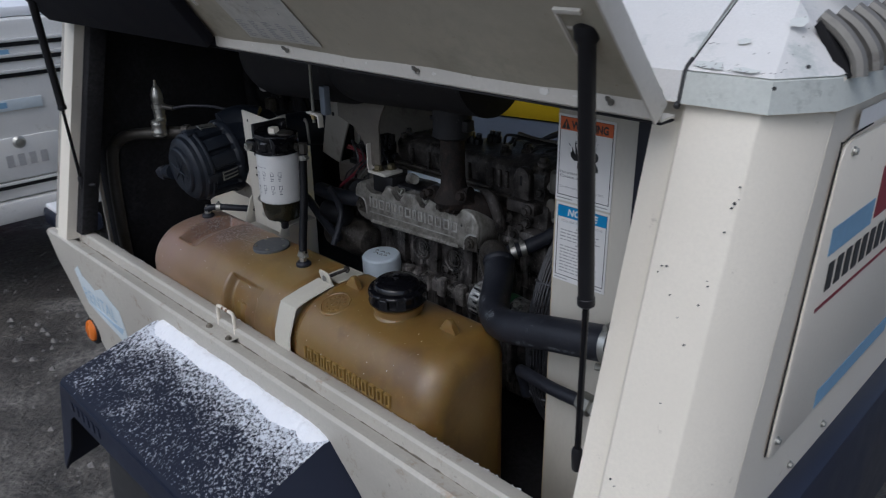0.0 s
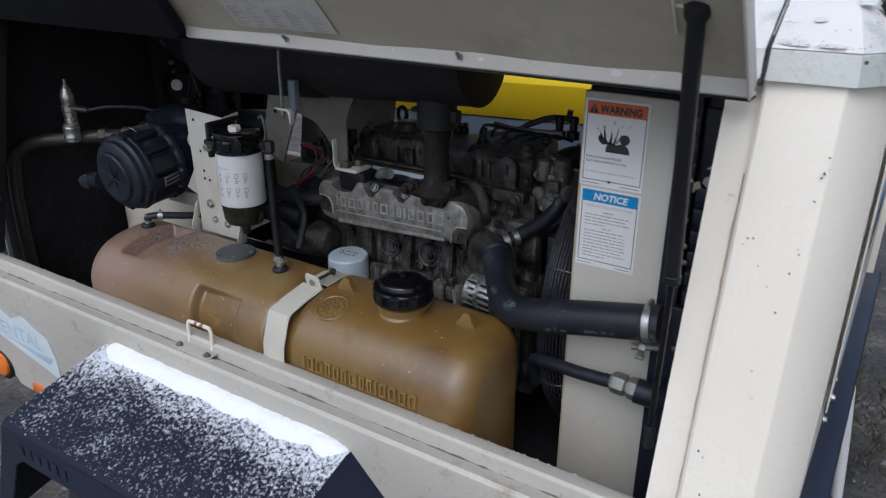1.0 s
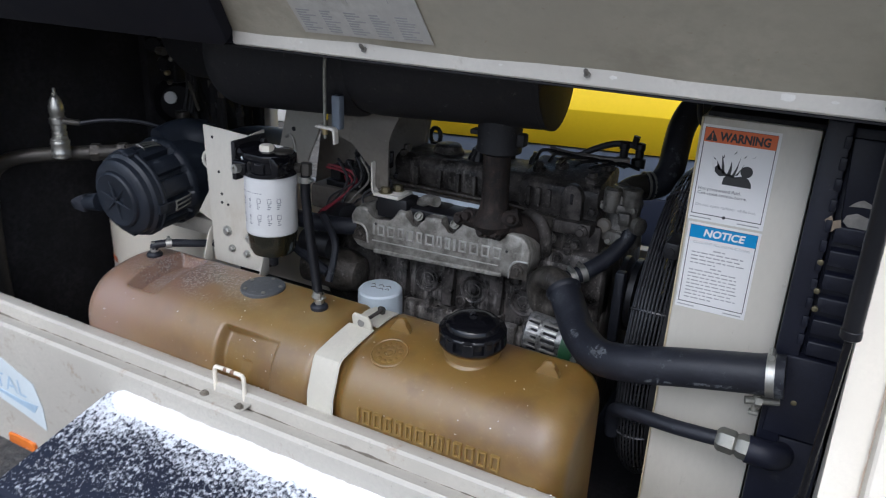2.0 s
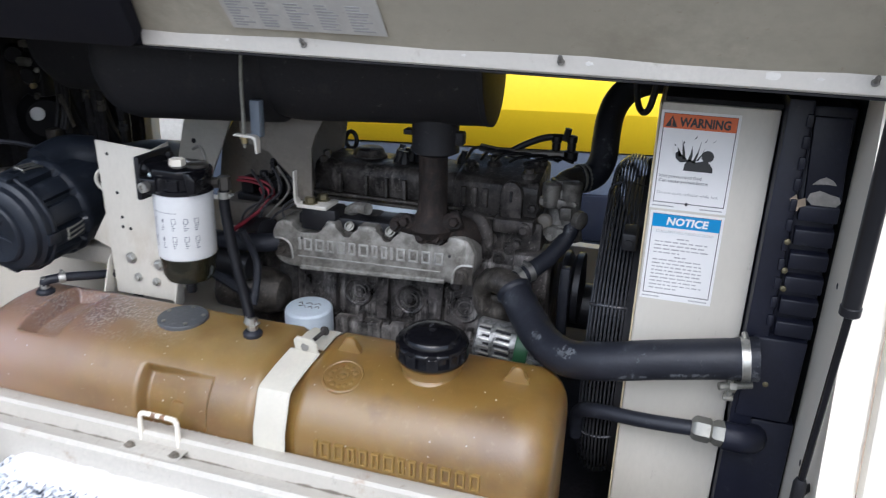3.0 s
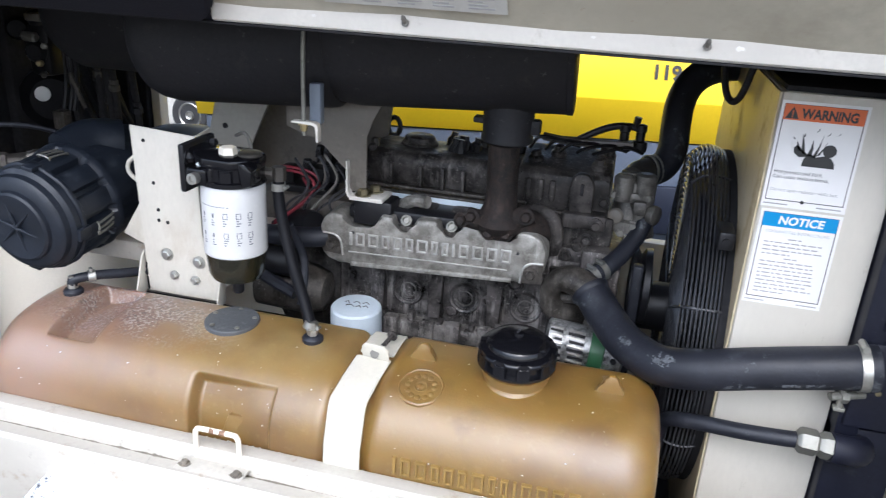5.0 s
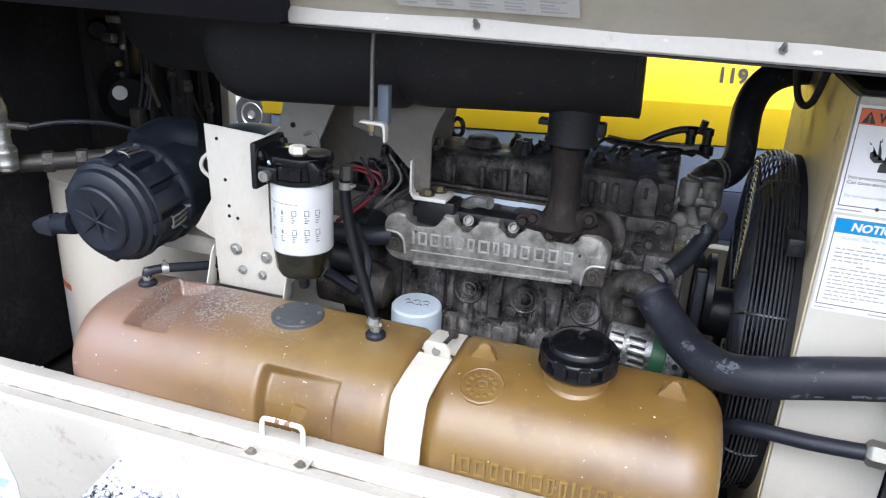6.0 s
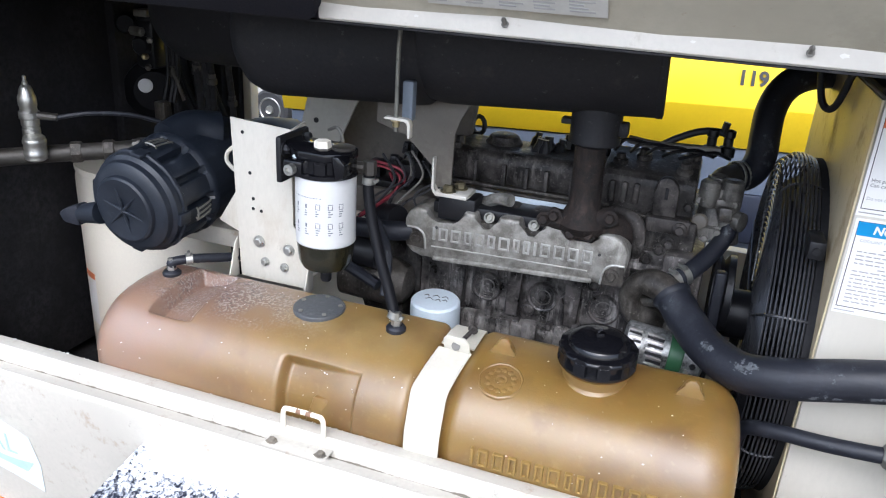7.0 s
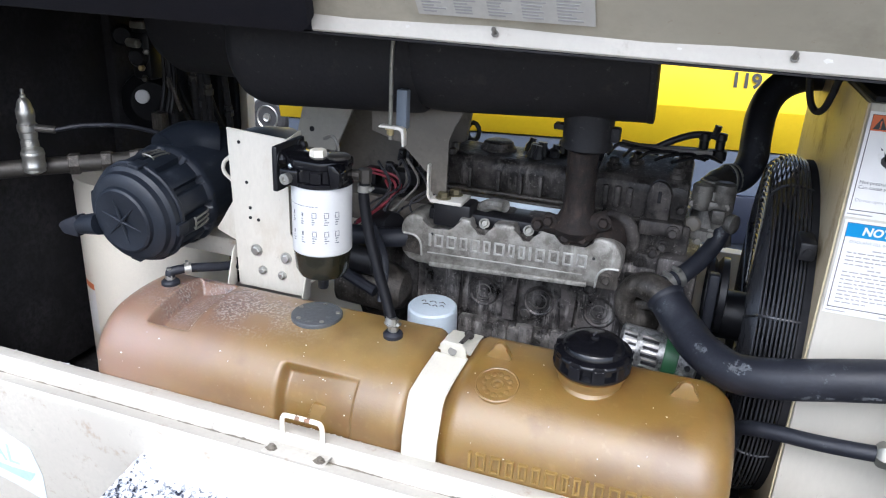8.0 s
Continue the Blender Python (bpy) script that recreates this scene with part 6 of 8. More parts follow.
    bm = B()
    lathe(bm, [(0.038, 0), (0.038, 0.008), (0.033, 0.013), (0.031, 0.020), (0.026, 0.023), (0.004, 0.025)], (-0.13, 0.54, 1.158), (0, 0, 1), 28, ripple=lambda ph, h: 1 - 0.05 * (math.cos(ph * 6) > 0.4))
    part("oil_filler_cap", bm, M_engine, cover)
    # front cover and thermostat end
    bm = B()
    prism(bm, [(0.45, 1.03), (0.446, 1.148), (0.452, 1.160), (0.466, 1.167), (0.565, 1.186), (0.59, 1.178), (0.59, 1.03)], 'yz', 0.088, 0.262, 0.008)
    fc = part("front_cover", bm, M_engine, engine)
    for x in (0.105, 0.128, 0.150):
        bm = B()
        box(bm, x, x + 0.012, 0.440, 0.452, 1.105, 1.146, 0.004)
        part("rib", bm, M_engine, fc)
    for x, y in ((0.115, 0.49), (0.155, 0.52), (0.235, 0.48), (0.245, 0.55)):
        bm = B()
        lathe(bm, [(0.015, 0), (0.015, 0.008), (0.010, 0.011), (0.009, 0.020), (0.003, 0.021)], (x, y, 1.166 + 0.19 * (y - 0.466)), (0, -0.19, 1), 14)
        part("cover_stud", bm, M_engine, fc)
    bm = B()
    box(bm, 0.182, 0.262, 0.412, 0.45, 1.068, 1.097, 0.005)
    part("cross_plate", bm, M_engine, fc)
    bm = B()
    lathe(bm, [(0.013, 0), (0.013, 0.006), (0.008, 0.010), (0.007, 0.014)], (0.245, 0.411, 1.082), (0, -1, 0), 16)
    part("cross_bolt", bm, M_engine, fc)
    bm = B()
    prism(bm, [(0.190, 1.085), (0.234, 1.085), (0.233, 1.145), (0.228, 1.158), (0.219, 1.167), (0.207, 1.169), (0.197, 1.164), (0.191, 1.152), (0.189, 1.135)], 'xz', 0.428, 0.450, 0.004)
    part("lifting_bracket", bm, M_engine, fc)
    bm = B()
    box(bm, 0.2085, 0.2145, 0.4265, 0.429, 1.128, 1.150, 0.001)
    part("bracket_hole", bm, M_black, fc)
    for x, z in ((0.176, 1.048), (0.215, 1.03), (0.195, 1.008), (0.252, 1.115), (0.15, 1.045), (0.23, 1.045)):
        bm = B()
        bolt(bm, (x, 0.43 if z < 1.06 else 0.449, z), (0, -1, 0), 0.0085, 0.008)
        part("cover_bolt", bm, M_engine, fc)
    bm = B()
    box(bm, 0.225, 0.30, 0.41, 0.50, 0.89, 1.03, 0.010)
    part("timing_case", bm, M_block, engine)
    bm = B()
    box(bm, 0.15, 0.24, 0.43, 0.46, 0.93, 1.025, 0.008)
    part("side_plate", bm, M_block, engine)
    # thermostat housing
    th = [(0.036, -0.05), (0.038, -0.03), (0.031, -0.025), (0.030, 0.02), (0.036, 0.025), (0.036, 0.045), (0.027, 0.05), (0.026, 0.062)]
    bm = B()
    lathe(bm, th, (0.300, 0.490, 1.105), (0.05, 0.12, 1), 26)
    box(bm, 0.268, 0.338, 0.452, 0.52, 1.118, 1.138, 0.007)
    lathe(bm, [(0.016, 0), (0.019, 0.01), (0.019, 0.045), (0.014, 0.05)], (0.285, 0.463, 1.118), (0, 0.1, 1), 16)
    lathe(bm, [(0.017, 0), (0.021, 0.008), (0.021, 0.055), (0.015, 0.06)], (0.322, 0.470, 1.112), (0, 0.1, 1), 16)
    box(bm, 0.306, 0.330, 0.440, 0.47, 1.098, 1.126, 0.005)
    tube(bm, [(0.315, 0.475, 1.12), (0.325, 0.476, 1.08), (0.330, 0.476, 1.05)], 0.022, 14, 4)
    lathe(bm, [(0.018, 0), (0.018, 0.014), (0.010, 0.016)], (0.338, 0.465, 1.098), (0.8, -0.5, 0), 14)
    thermo = part("thermostat_housing", bm, M_castalu, engine, "grey cast thermostat housing")
    bm = B()
    lathe(bm, [(0.015, 0), (0.0155, 0.006), (0.012, 0.010), (0.002, 0.012)], (0.277, 0.462, 1.088), (-0.1, -1, 0.1), 20)
    part("plug", bm, M_brownsteel, thermo, "tan plug")
    for x, y, z in ((0.27, 0.462, 1.13), (0.33, 0.462, 1.13), (0.31, 0.455, 1.075), (0.29, 0.456, 1.06)):
        bm = B()
        bolt(bm, (x, y, z), (0, -1, 0), 0.007, 0.008)
        part("housing_bolt", bm, M_grey, thermo)
    bm = B()
    tube(bm, [(0.300, 0.50, 1.150), (0.310, 0.53, 1.156), (0.330, 0.557, 1.157)], 0.0255, 16, 5)
    part("outlet", bm, M_pipe, thermo)
    bm = B()
    d = Vector((0.72, 0.62, 0.0)).normalized()
    for k in (0.0, 0.011):
        lathe(bm, [(0.0285, -0.003), (0.0305, -0.002), (0.0305, 0.002), (0.0285, 0.003)], Vector((0.326, 0.5555, 1.157)) + d * k, d, 24)
    part("outlet_clamp", bm, M_zinc, thermo, "dull wire hose clamp")
    for x, y, z in ((0.272, 0.56, 1.19), (0.302, 0.57, 1.19)):
        bm = B()
        lathe(bm, [(0.015, 0), (0.015, 0.018), (0.009, 0.020), (0.009, 0.036), (0.011, 0.038), (0.011, 0.050), (0.005, 0.052)], (x, y, z), (0, 0, 1), 12)
        part("sensor", bm, M_plastic, thermo)
    bm = B()
    tube(bm, [(0.304, 0.57, 1.228), (0.285, 0.565, 1.236), (0.25, 0.555, 1.235), (0.21, 0.545, 1.219), (0.175, 0.535, 1.198)], 0.0068, 10, 6)
    part("sensor_lead", bm, M_rubber, engine)
    bm = B()
    lathe(bm, [(0.007, 0), (0.007, 0.02)], (0.290, 0.566, 1.236), (0.2, 0, 1), 8)
    part("lead_clip", bm, M_plastic, engine)
    bm = B()
    tube(bm, [(0.12, 0.53, 1.208), (0.18, 0.53, 1.203), (0.29, 0.54, 1.205)], 0.008, 8, 5)
    part("fuel_pipe", bm, M_grey, engine)
    for k in range(5):
        bm = B()
        x0 = 0.10 + 0.03 * k
        tube(bm, [(x0, 0.50, 1.19), (x0 + 0.02, 0.49, 1.215 - 0.004 * k), (x0 + 0.06, 0.52, 1.205), (x0 + 0.09, 0.55, 1.19)], 0.0035, 6, 5)
        part("injector_pipe", bm, M_plastic, engine)
    # lower water inlet elbow
    bm = B()
    tube(bm, [(0.235, 0.40, 0.905), (0.212, 0.375, 0.913), (0.188, 0.360, 0.935), (0.181, 0.352, 0.965), (0.194, 0.342, 0.992), (0.218, 0.330, 1.002), (0.243, 0.318, 0.998), (0.262, 0.306, 0.988)], 0.024, 18, 6,
         radius=lambda t: 1.18 - 0.38 * smooth(0.15, 0.4, t) + 0.30 * smooth(0.5, 0.75, t))
    tube(bm, [(0.185, 0.37, 0.945), (0.21, 0.362, 0.953), (0.236, 0.35, 0.962)], 0.012, 10, 4)
    tube(bm, [(0.225, 0.375, 0.905), (0.222, 0.37, 0.885), (0.226, 0.37, 0.865)], 0.022, 12, 4)
    tube(bm, [(0.252, 0.345, 0.975), (0.262, 0.34, 0.935), (0.256, 0.335, 0.90)], 0.013, 10, 4)
    part("water_inlet", bm, M_cast, engine, "rough cast water inlet elbow")
    # belt pulley
    bm = B()
    lathe(bm, [(0.03, -0.02), (0.075, -0.018), (0.075, -0.008), (0.062, 0.0), (0.075, 0.008), (0.075, 0.02), (0.03, 0.025)], (0.338, 0.50, 0.94), (1, 0, 0), 32)
    part("pulley", bm, M_plastic, engine)
    bm = B()
    box(bm, 0.322, 0.342, 0.415, 0.44, 0.78, 1.01, 0.005)
    part("belt", bm, M_rubber, engine, "black drive belt")
    # lifting eye
    bm = B()
    tube(bm, [(-0.217 + 0.014 * math.cos(a * 0.5236), 0.636, 1.170 + 0.020 * math.sin(a * 0.5236)) for a in range(12)], 0.0055, 8, 0, closed=True)
    box(bm, -0.228, -0.206, 0.63, 0.642, 1.09, 1.156, 0.002)
    part("lifting_eye", bm, M_plastic, engine)
    # clutter of sensors and pipes on the far half of the head
    for k in range(10):
        x = -0.08 + 0.16 * rng.random()
        y = 0.50 + 0.09 * rng.random()
        bm = B()
        lathe(bm, [(0.012, 0), (0.012, 0.012 + 0.01 * rng.random()), (0.007, 0.026), (0.007, 0.034)], (x, y, 1.155), (0.2 * rng.random(), 0.2 * rng.random(), 1), 8)
        part("fitting", bm, M_plastic, engine)
    bm = B()
    tube(bm, [(0.13, 0.40, 1.10), (0.165, 0.385, 1.095), (0.178, 0.39, 1.06), (0.172, 0.41, 1.02)], 0.013, 12, 6)
    part("breather_pipe", bm, M_engine, engine)
    # rear housing behind the filter bracket
    bm = B()
    lathe(bm, [(0.12, 0), (0.17, 0.03), (0.18, 0.13), (0.15, 0.16)], (-0.42, 0.58, 0.86), (1, 0, 0), 32)
    part("flywheel_housing", bm, M_engine, engine)
    bm = B()
    box(bm, -0.44, -0.24, 0.42, 0.75, 1.0, 1.06, 0.008)
    part("platform", bm, M_brownsteel, engine, "dull brown bracket platform")


build_engine()


def manifold():
    mf = thing("intake_manifold", "cast aluminium intake manifold with raised lettering bars", "manifold", (-0.05, 0.36, 0.99))
    def notch(x, w=0.022, lo=1.046, hi=1.078):
        return [(x - w - 0.004, hi), (x - w, hi - 0.004), (x - w * 0.8, lo + 0.012), (x - w * 0.4, lo), (x + w * 0.4, lo), (x + w * 0.8, lo + 0.012), (x + w, hi - 0.004), (x + w + 0.004, hi)]
    top = [(-0.262, 1.020), (-0.262, 1.050), (-0.252, 1.068), (-0.235, 1.076), (-0.216, 1.072), (-0.210, 1.052), (-0.196, 1.046), (-0.160, 1.048), (-0.148, 1.056), (-0.142, 1.080)] + notch(-0.097) + notch(-0.010)
    top += [(0.034, 1.080), (0.046, 1.074), (0.052, 1.052), (0.105, 1.050), (0.112, 1.070), (0.122, 1.076), (0.146, 1.072), (0.160, 1.060), (0.168, 1.042)]
    bot = [(0.168, 1.012), (0.160, 0.984), (0.126, 0.978), (0.10, 0.982), (-0.19, 0.976), (-0.225, 0.975), (-0.246, 0.982), (-0.258, 0.995)]
    lean = Matrix(((1, 0, 0, 0), (0, 1, 0, 0), (0.03, 0, 1, -0.0042), (0, 0, 0, 1)))
    bm = B()
    prism(bm, top + bot, 'xz', 0.335, 0.41, 0.005, lean)
    body = part("casting", bm, M_alu, mf, angle=50)
    # stepped lower edge and the pockets round the corner bolts
    bm = B()
    prism(bm, [(-0.20, 0.972), (0.11, 0.978), (0.11, 0.987), (-0.20, 0.981)], 'xz', 0.3315, 0.338, 0.002, lean)
    part("lower_rib", bm, M_alu, mf)
    for x, z, sx in ((-0.236, 1.003, -1), (0.145, 1.000, 1)):
        bm = B()
        prism(bm, [(x - 0.018 * sx, z - 0.021), (x - 0.014 * sx, z + 0.006), (x - 0.002 * sx, z + 0.017), (x + 0.020 * sx, z + 0.019), (x + 0.021 * sx, z - 0.018)], 'xz', 0.3343, 0.336)
        pocket = part("bolt_pocket", bm, M_cast, mf, "darker flat pocket round a corner bolt")
        bm = B()
        tube(bm, [(x - 0.0195 * sx, 0.3345, z - 0.021), (x - 0.0155 * sx, 0.3345, z + 0.0065), (x - 0.003 * sx, 0.3345, z + 0.0185), (x + 0.020 * sx, 0.3345, z + 0.0205)], 0.0022, 6, 4)
        part("pocket_rim", bm, M_emboss, mf)
        bm = B()
        cyl(bm, (x, 0.334, z), (x, 0.331, z), 0.0125, 18)
        bolt(bm, (x, 0.330, z), (0, -1, 0), 0.0085, 0.007)
        part("corner_bolt", bm, M_cast, pocket)
    for x in (-0.097, -0.010):
        bm = B()
        prism(bm, [(x - 0.021, 1.03), (x + 0.021, 1.03), (x + 0.020, 1.058), (x - 0.020, 1.058)], 'xz', 0.352, 0.40, 0.003, lean)
        boss = part("boss", bm, M_cast, mf, "darker ledge under a bolt")
        bm = B()
        lathe(bm, [(0.0105, 0), (0.0105, 0.0025), (0.0078, 0.003), (0.0078, 0.009), (0.0052, 0.0095), (0.0046, 0.004)], (x, 0.352, 1.062), (0, -0.85, 0.5), 20)
        part("socket_screw", bm, M_zinc, boss, "dull plated socket screw")
    for x, z in ((0.118, 1.035), (-0.196, 1.030)):
        bm = B()
        lathe(bm, [(0.003, 0), (0.003, 0.0008)], (x, 0.3348, z), (0, -1, 0), 10)
        part("pit", bm, M_ink, mf)
    # plain raised bars in place of the cast name
    x = -0.203
    for w in (0.006, 0.018, 0.020, 0.015, 0.018, 0.015, 0.021, 0.013, 0.013, 0.006, 0.018, 0.020, 0.019, 0.019):
        bm = B()
        z = 1.0045 + (x + 0.2) * 0.030
        bar_frame(bm, x, x + w, 0.3322, 0.336, z, z + 0.026, 0.0042, 0.0011)
        part("raised_bar", bm, M_emboss, mf)
        x += w + 0.0068
    bm = B()
    box(bm, -0.205, 0.10, 0.3328, 0.336, 0.9995, 1.0020, 0.0008, lean)
    part("raised_rule", bm, M_emboss, mf)
    bm = B()
    box(bm, -0.215, 0.09, 0.36, 0.44, 1.05, 1.075, 0.006)
    part("flange", bm, M_plastic, mf)
    bm = B()
    lathe(bm, [(0.026, 0), (0.03, 0.01), (0.03, 0.07), (0.02, 0.09)], (-0.29, 0.37, 1.02), (-0.7, 0.4, -0.2), 18)
    part("end_pipe", bm, M_plastic, mf)


manifold()


def exhaust():
    ex = thing("exhaust_elbow", "rusty cast exhaust elbow below the muffler", "exhaust elbow", (0.085, 0.35, 1.06))
    bm = B()
    lathe(bm, [(0.030, 0.0), (0.040, 0.006), (0.047, 0.020), (0.040, 0.034), (0.030, 0.052), (0.0275, 0.075), (0.0275, 0.165), (0.031, 0.168)], (0.078, 0.352, 1.065), (-0.02, 0, 1), 28,
          ripple=lambda ph, h: 1 + 0.04 * math.sin(ph * 3 + h * 60) if h < 0.05 else 1)
    box(bm, 0.050, 0.106, 0.327, 0.37, 1.055, 1.094, 0.010)
    tube(bm, [(0.02, 0.345, 1.088), (0.045, 0.342, 1.086), (0.08, 0.345, 1.09), (0.115, 0.345, 1.10), (0.135, 0.35, 1.108)], 0.019, 12, 5)
    tube(bm, [(0.10, 0.36, 1.085), (0.135, 0.38, 1.075), (0.158, 0.42, 1.05)], 0.028, 14, 5)
    part("casting", bm, M_rusty, ex)
    for x, z in ((0.012, 1.087), (0.128, 1.108), (0.064, 1.070), (0.094, 1.072), (0.030, 1.096)):
        bm = B()
        bolt(bm, (x, 0.327, z), (0, -1, 0.2), 0.0095, 0.012)
        part("nut", bm, M_rusty, ex)
    mu = thing("muffler", "large matt black cylindrical muffler hung under the roof", "muffler", (-0.2, 0.34, 1.25))
    along = Vector((0.8, 0.045, 0.036)).normalized()
    start = Vector((-0.61, 0.322, 1.366))
    bm = B()
    lathe(bm, [(0.02, 0.0), (0.070, 0.003), (0.093, 0.011), (0.108, 0.025), (0.116, 0.042), (0.1205, 0.065)] + [(0.1205, 0.10 + 0.05 * k) for k in range(6)] + [(0.119, 0.362), (0.112, 0.372), (0.09, 0.378)],
          start + along * 0.022, along, 64)
    part("front_can", bm, M_muffler, mu, angle=30)
    bm = B()
    lathe(bm, [(0.080, 0.0), (0.104, 0.006), (0.116, 0.016), (0.1195, 0.032), (0.1220, 0.055)] + [(0.1220, 0.09 + 0.05 * k) for k in range(7)] + [(0.1220, 0.404), (0.1232, 0.406), (0.1232, 0.415), (0.117, 0.417)],
          start + along * 0.376 + Vector((0, 0, 0.008)), along, 64)
    part("drum", bm, M_muffler, mu, angle=30)
    bm = B()
    lathe(bm, [(0.030, -0.004), (0.040, 0.0), (0.045, 0.003), (0.045, 0.010), (0.043, 0.013), (0.044, 0.07)], (0.079, 0.348, 1.232), (0, 0, 1), 32)
    box(bm, 0.02, 0.05, 0.335, 0.36, 1.262, 1.272, 0.002)
    box(bm, 0.115, 0.135, 0.335, 0.36, 1.25, 1.275, 0.004)
    part("inlet_collar", bm, M_muffler, mu)
    bm = B()
    pts = [(-0.232, 0.203, 1.240), (-0.232, 0.203, 1.30), (-0.232, 0.207, 1.40), (-0.232, 0.24, 1.475), (-0.232, 0.30, 1.512), (-0.232, 0.36, 1.512)]
    tube(bm, pts, 0.0036, 10, 6)
    part("u_bolt", bm, M_zinc, mu, "dull plated U-bolt")
    bm = B()
    bolt(bm, (-0.232, 0.203, 1.2595), (0, 0, -1), 0.0062, 0.010)
    part("u_bolt_nut", bm, M_brass, mu)
    bk = thing("muffler_bracket", "grey folded steel bracket that carries the muffler", "bracket", (-0.2, 0.34, 1.09))
    bm = B()
    strip = [(-0.253, 1.2610), (-0.249, 1.2600), (-0.215, 1.2600), (-0.2098, 1.2575), (-0.2085, 1.252), (-0.2085, 1.232), (-0.2045, 1.232), (-0.2045, 1.254), (-0.2070, 1.2612), (-0.213, 1.2640), (-0.250, 1.2640)]
    prism(bm, strip, 'xz', 0.196, 0.210, 0.0008)
    part("saddle", bm, M_rail, bk)
    bm = B()
    prism(bm, [(-0.335, 1.262), (-0.146, 1.276), (-0.168, 1.240), (-0.178, 1.212), (-0.177, 1.105), (-0.205, 1.106), (-0.213, 1.115), (-0.217, 1.146), (-0.272, 1.198), (-0.335, 1.215)], 'xz', 0.352, 0.357, 0.001)
    part("web", bm, M_brownsteel, bk, "brown-grey folded web")
    bm = B()
    box(bm, -0.231, -0.211, 0.222, 0.240, 1.255, 1.322, 0.003)
    part("pad", bm, M_pad, bk, "grey-blue rubber pad")
    bm = B()
    prism(bm, [(-0.2135, 1.165), (-0.2135, 1.106), (-0.2105, 1.098), (-0.204, 1.0935), (-0.20, 1.0935), (-0.20, 1.0975), (-0.2065, 1.101), (-0.2095, 1.108), (-0.2095, 1.165)], 'xz', 0.340, 0.357, 0.0008)
    box(bm, -0.205, -0.140, 0.335, 0.395, 1.093, 1.101, 0.002)
    part("foot", bm, M_rail, bk)
    for x, y in ((-0.182, 0.35), (-0.168, 0.38)):
        bm = B()
        bolt(bm, (x, y, 1.101), (0, 0, 1), 0.0105, 0.011)
        part("foot_bolt", bm, M_olivebolt, bk, "dull yellow-plated bolt")
    bm = B()
    box(bm, -0.20, -0.125, 0.345, 0.40, 1.045, 1.093, 0.005)
    part("mount_block", bm, M_plastic, bk)


exhaust()


def oil_filter():
    o = thing("oil_filter", "pale blue-white spin-on oil filter with a handwritten date", "oil filter", (-0.197, 0.38, 0.76))
    bm = B()
    lathe(bm, [(0.047, 0.0), (0.0515, 0.004), (0.0515, 0.090), (0.0505, 0.102), (0.047, 0.106), (0.012, 0.1085), (0.002, 0.1085)], (-0.197, 0.364, 0.760), (0, -0.05, 1), 40)
    part("canister", bm, M_paleblue, o)
    for k, (x0, x1, y0) in enumerate(((-0.222, -0.212, 0.375), (-0.205, -0.190, 0.378), (-0.186, -0.172, 0.380), (-0.215, -0.198, 0.362), (-0.194, -0.183, 0.362), (-0.180, -0.170, 0.366))):
        bm = B()
        tube(bm, [(x0, y0 - 0.014, 0.869), ((x0 + x1) / 2, y0 - 0.008, 0.8695), (x1, y0 - 0.015, 0.8692)], 0.0008, 4, 3)
        part("pen_mark", bm, M_ink, o)


oil_filter()


def alternator():
    a = thing("alternator", "small finned alternator with a green band", "alternator", (0.22, 0.32, 0.86))
    ax = Vector((1, 0.05, -0.1))
    bm = B()
    lathe(bm, [(0.034, 0), (0.040, 0.004), (0.040, 0.13), (0.034, 0.135)], (0.185, 0.315, 0.887), ax, 30)
    part("body", bm, M_bright, a)
    # long cooling slots between bright lengthwise ribs
    for r in range(5):
        ang = -0.50 + r * 0.36
        cy, cz = math.cos(ang), math.sin(ang)
        for x0, x1 in ((0.193, 0.217), (0.226, 0.256)):
            x0 += 0.003 * (r % 2)
            for off, rad, w, h, name, mt in ((0.0, 0.0385, 0.0026, 0.0025, "slot", M_black), (0.17, 0.0405, 0.0022, 0.0022, "rib", M_steel)):
                a1 = ang + off
                p = Vector((0.5 * (x0 + x1), 0.317 - rad * math.cos(a1), 0.887 + rad * math.sin(a1) - 0.1 * (0.5 * (x0 + x1) - 0.185)))
                bm = B()
                box(bm, x0 - p.x, x1 - p.x, -h, h, -w, w, 0.0010, Matrix.Translation(p) @ Matrix.Rotation(0.1, 4, 'Y') @ Matrix.Rotation(-a1, 4, 'X'))
                part(name, bm, mt, a)
    bm = B()
    lathe(bm, [(0.041, 0), (0.0425, 0.002), (0.0425, 0.024), (0.041, 0.026)], (0.263, 0.319, 0.879), ax, 30, close=False)
    part("band", bm, M_green, a, "green band")
    bm = B()
    lathe(bm, [(0.041, 0), (0.0415, 0.03), (0.030, 0.036), (0.012, 0.038), (0.012, 0.05)], (0.289, 0.3203, 0.8765), ax, 24)
    part("end_bell", bm, M_bright, a)
    for k in range(5):
        bm = B()
        bolt(bm, (0.296 + 0.011 * (k % 3), 0.284 + 0.006 * k, 0.868 + 0.011 * k), (0.2, -0.9, 0.2), 0.006, 0.012)
        part("bolt", bm, M_plastic if k % 2 else M_steel, a)


alternator()


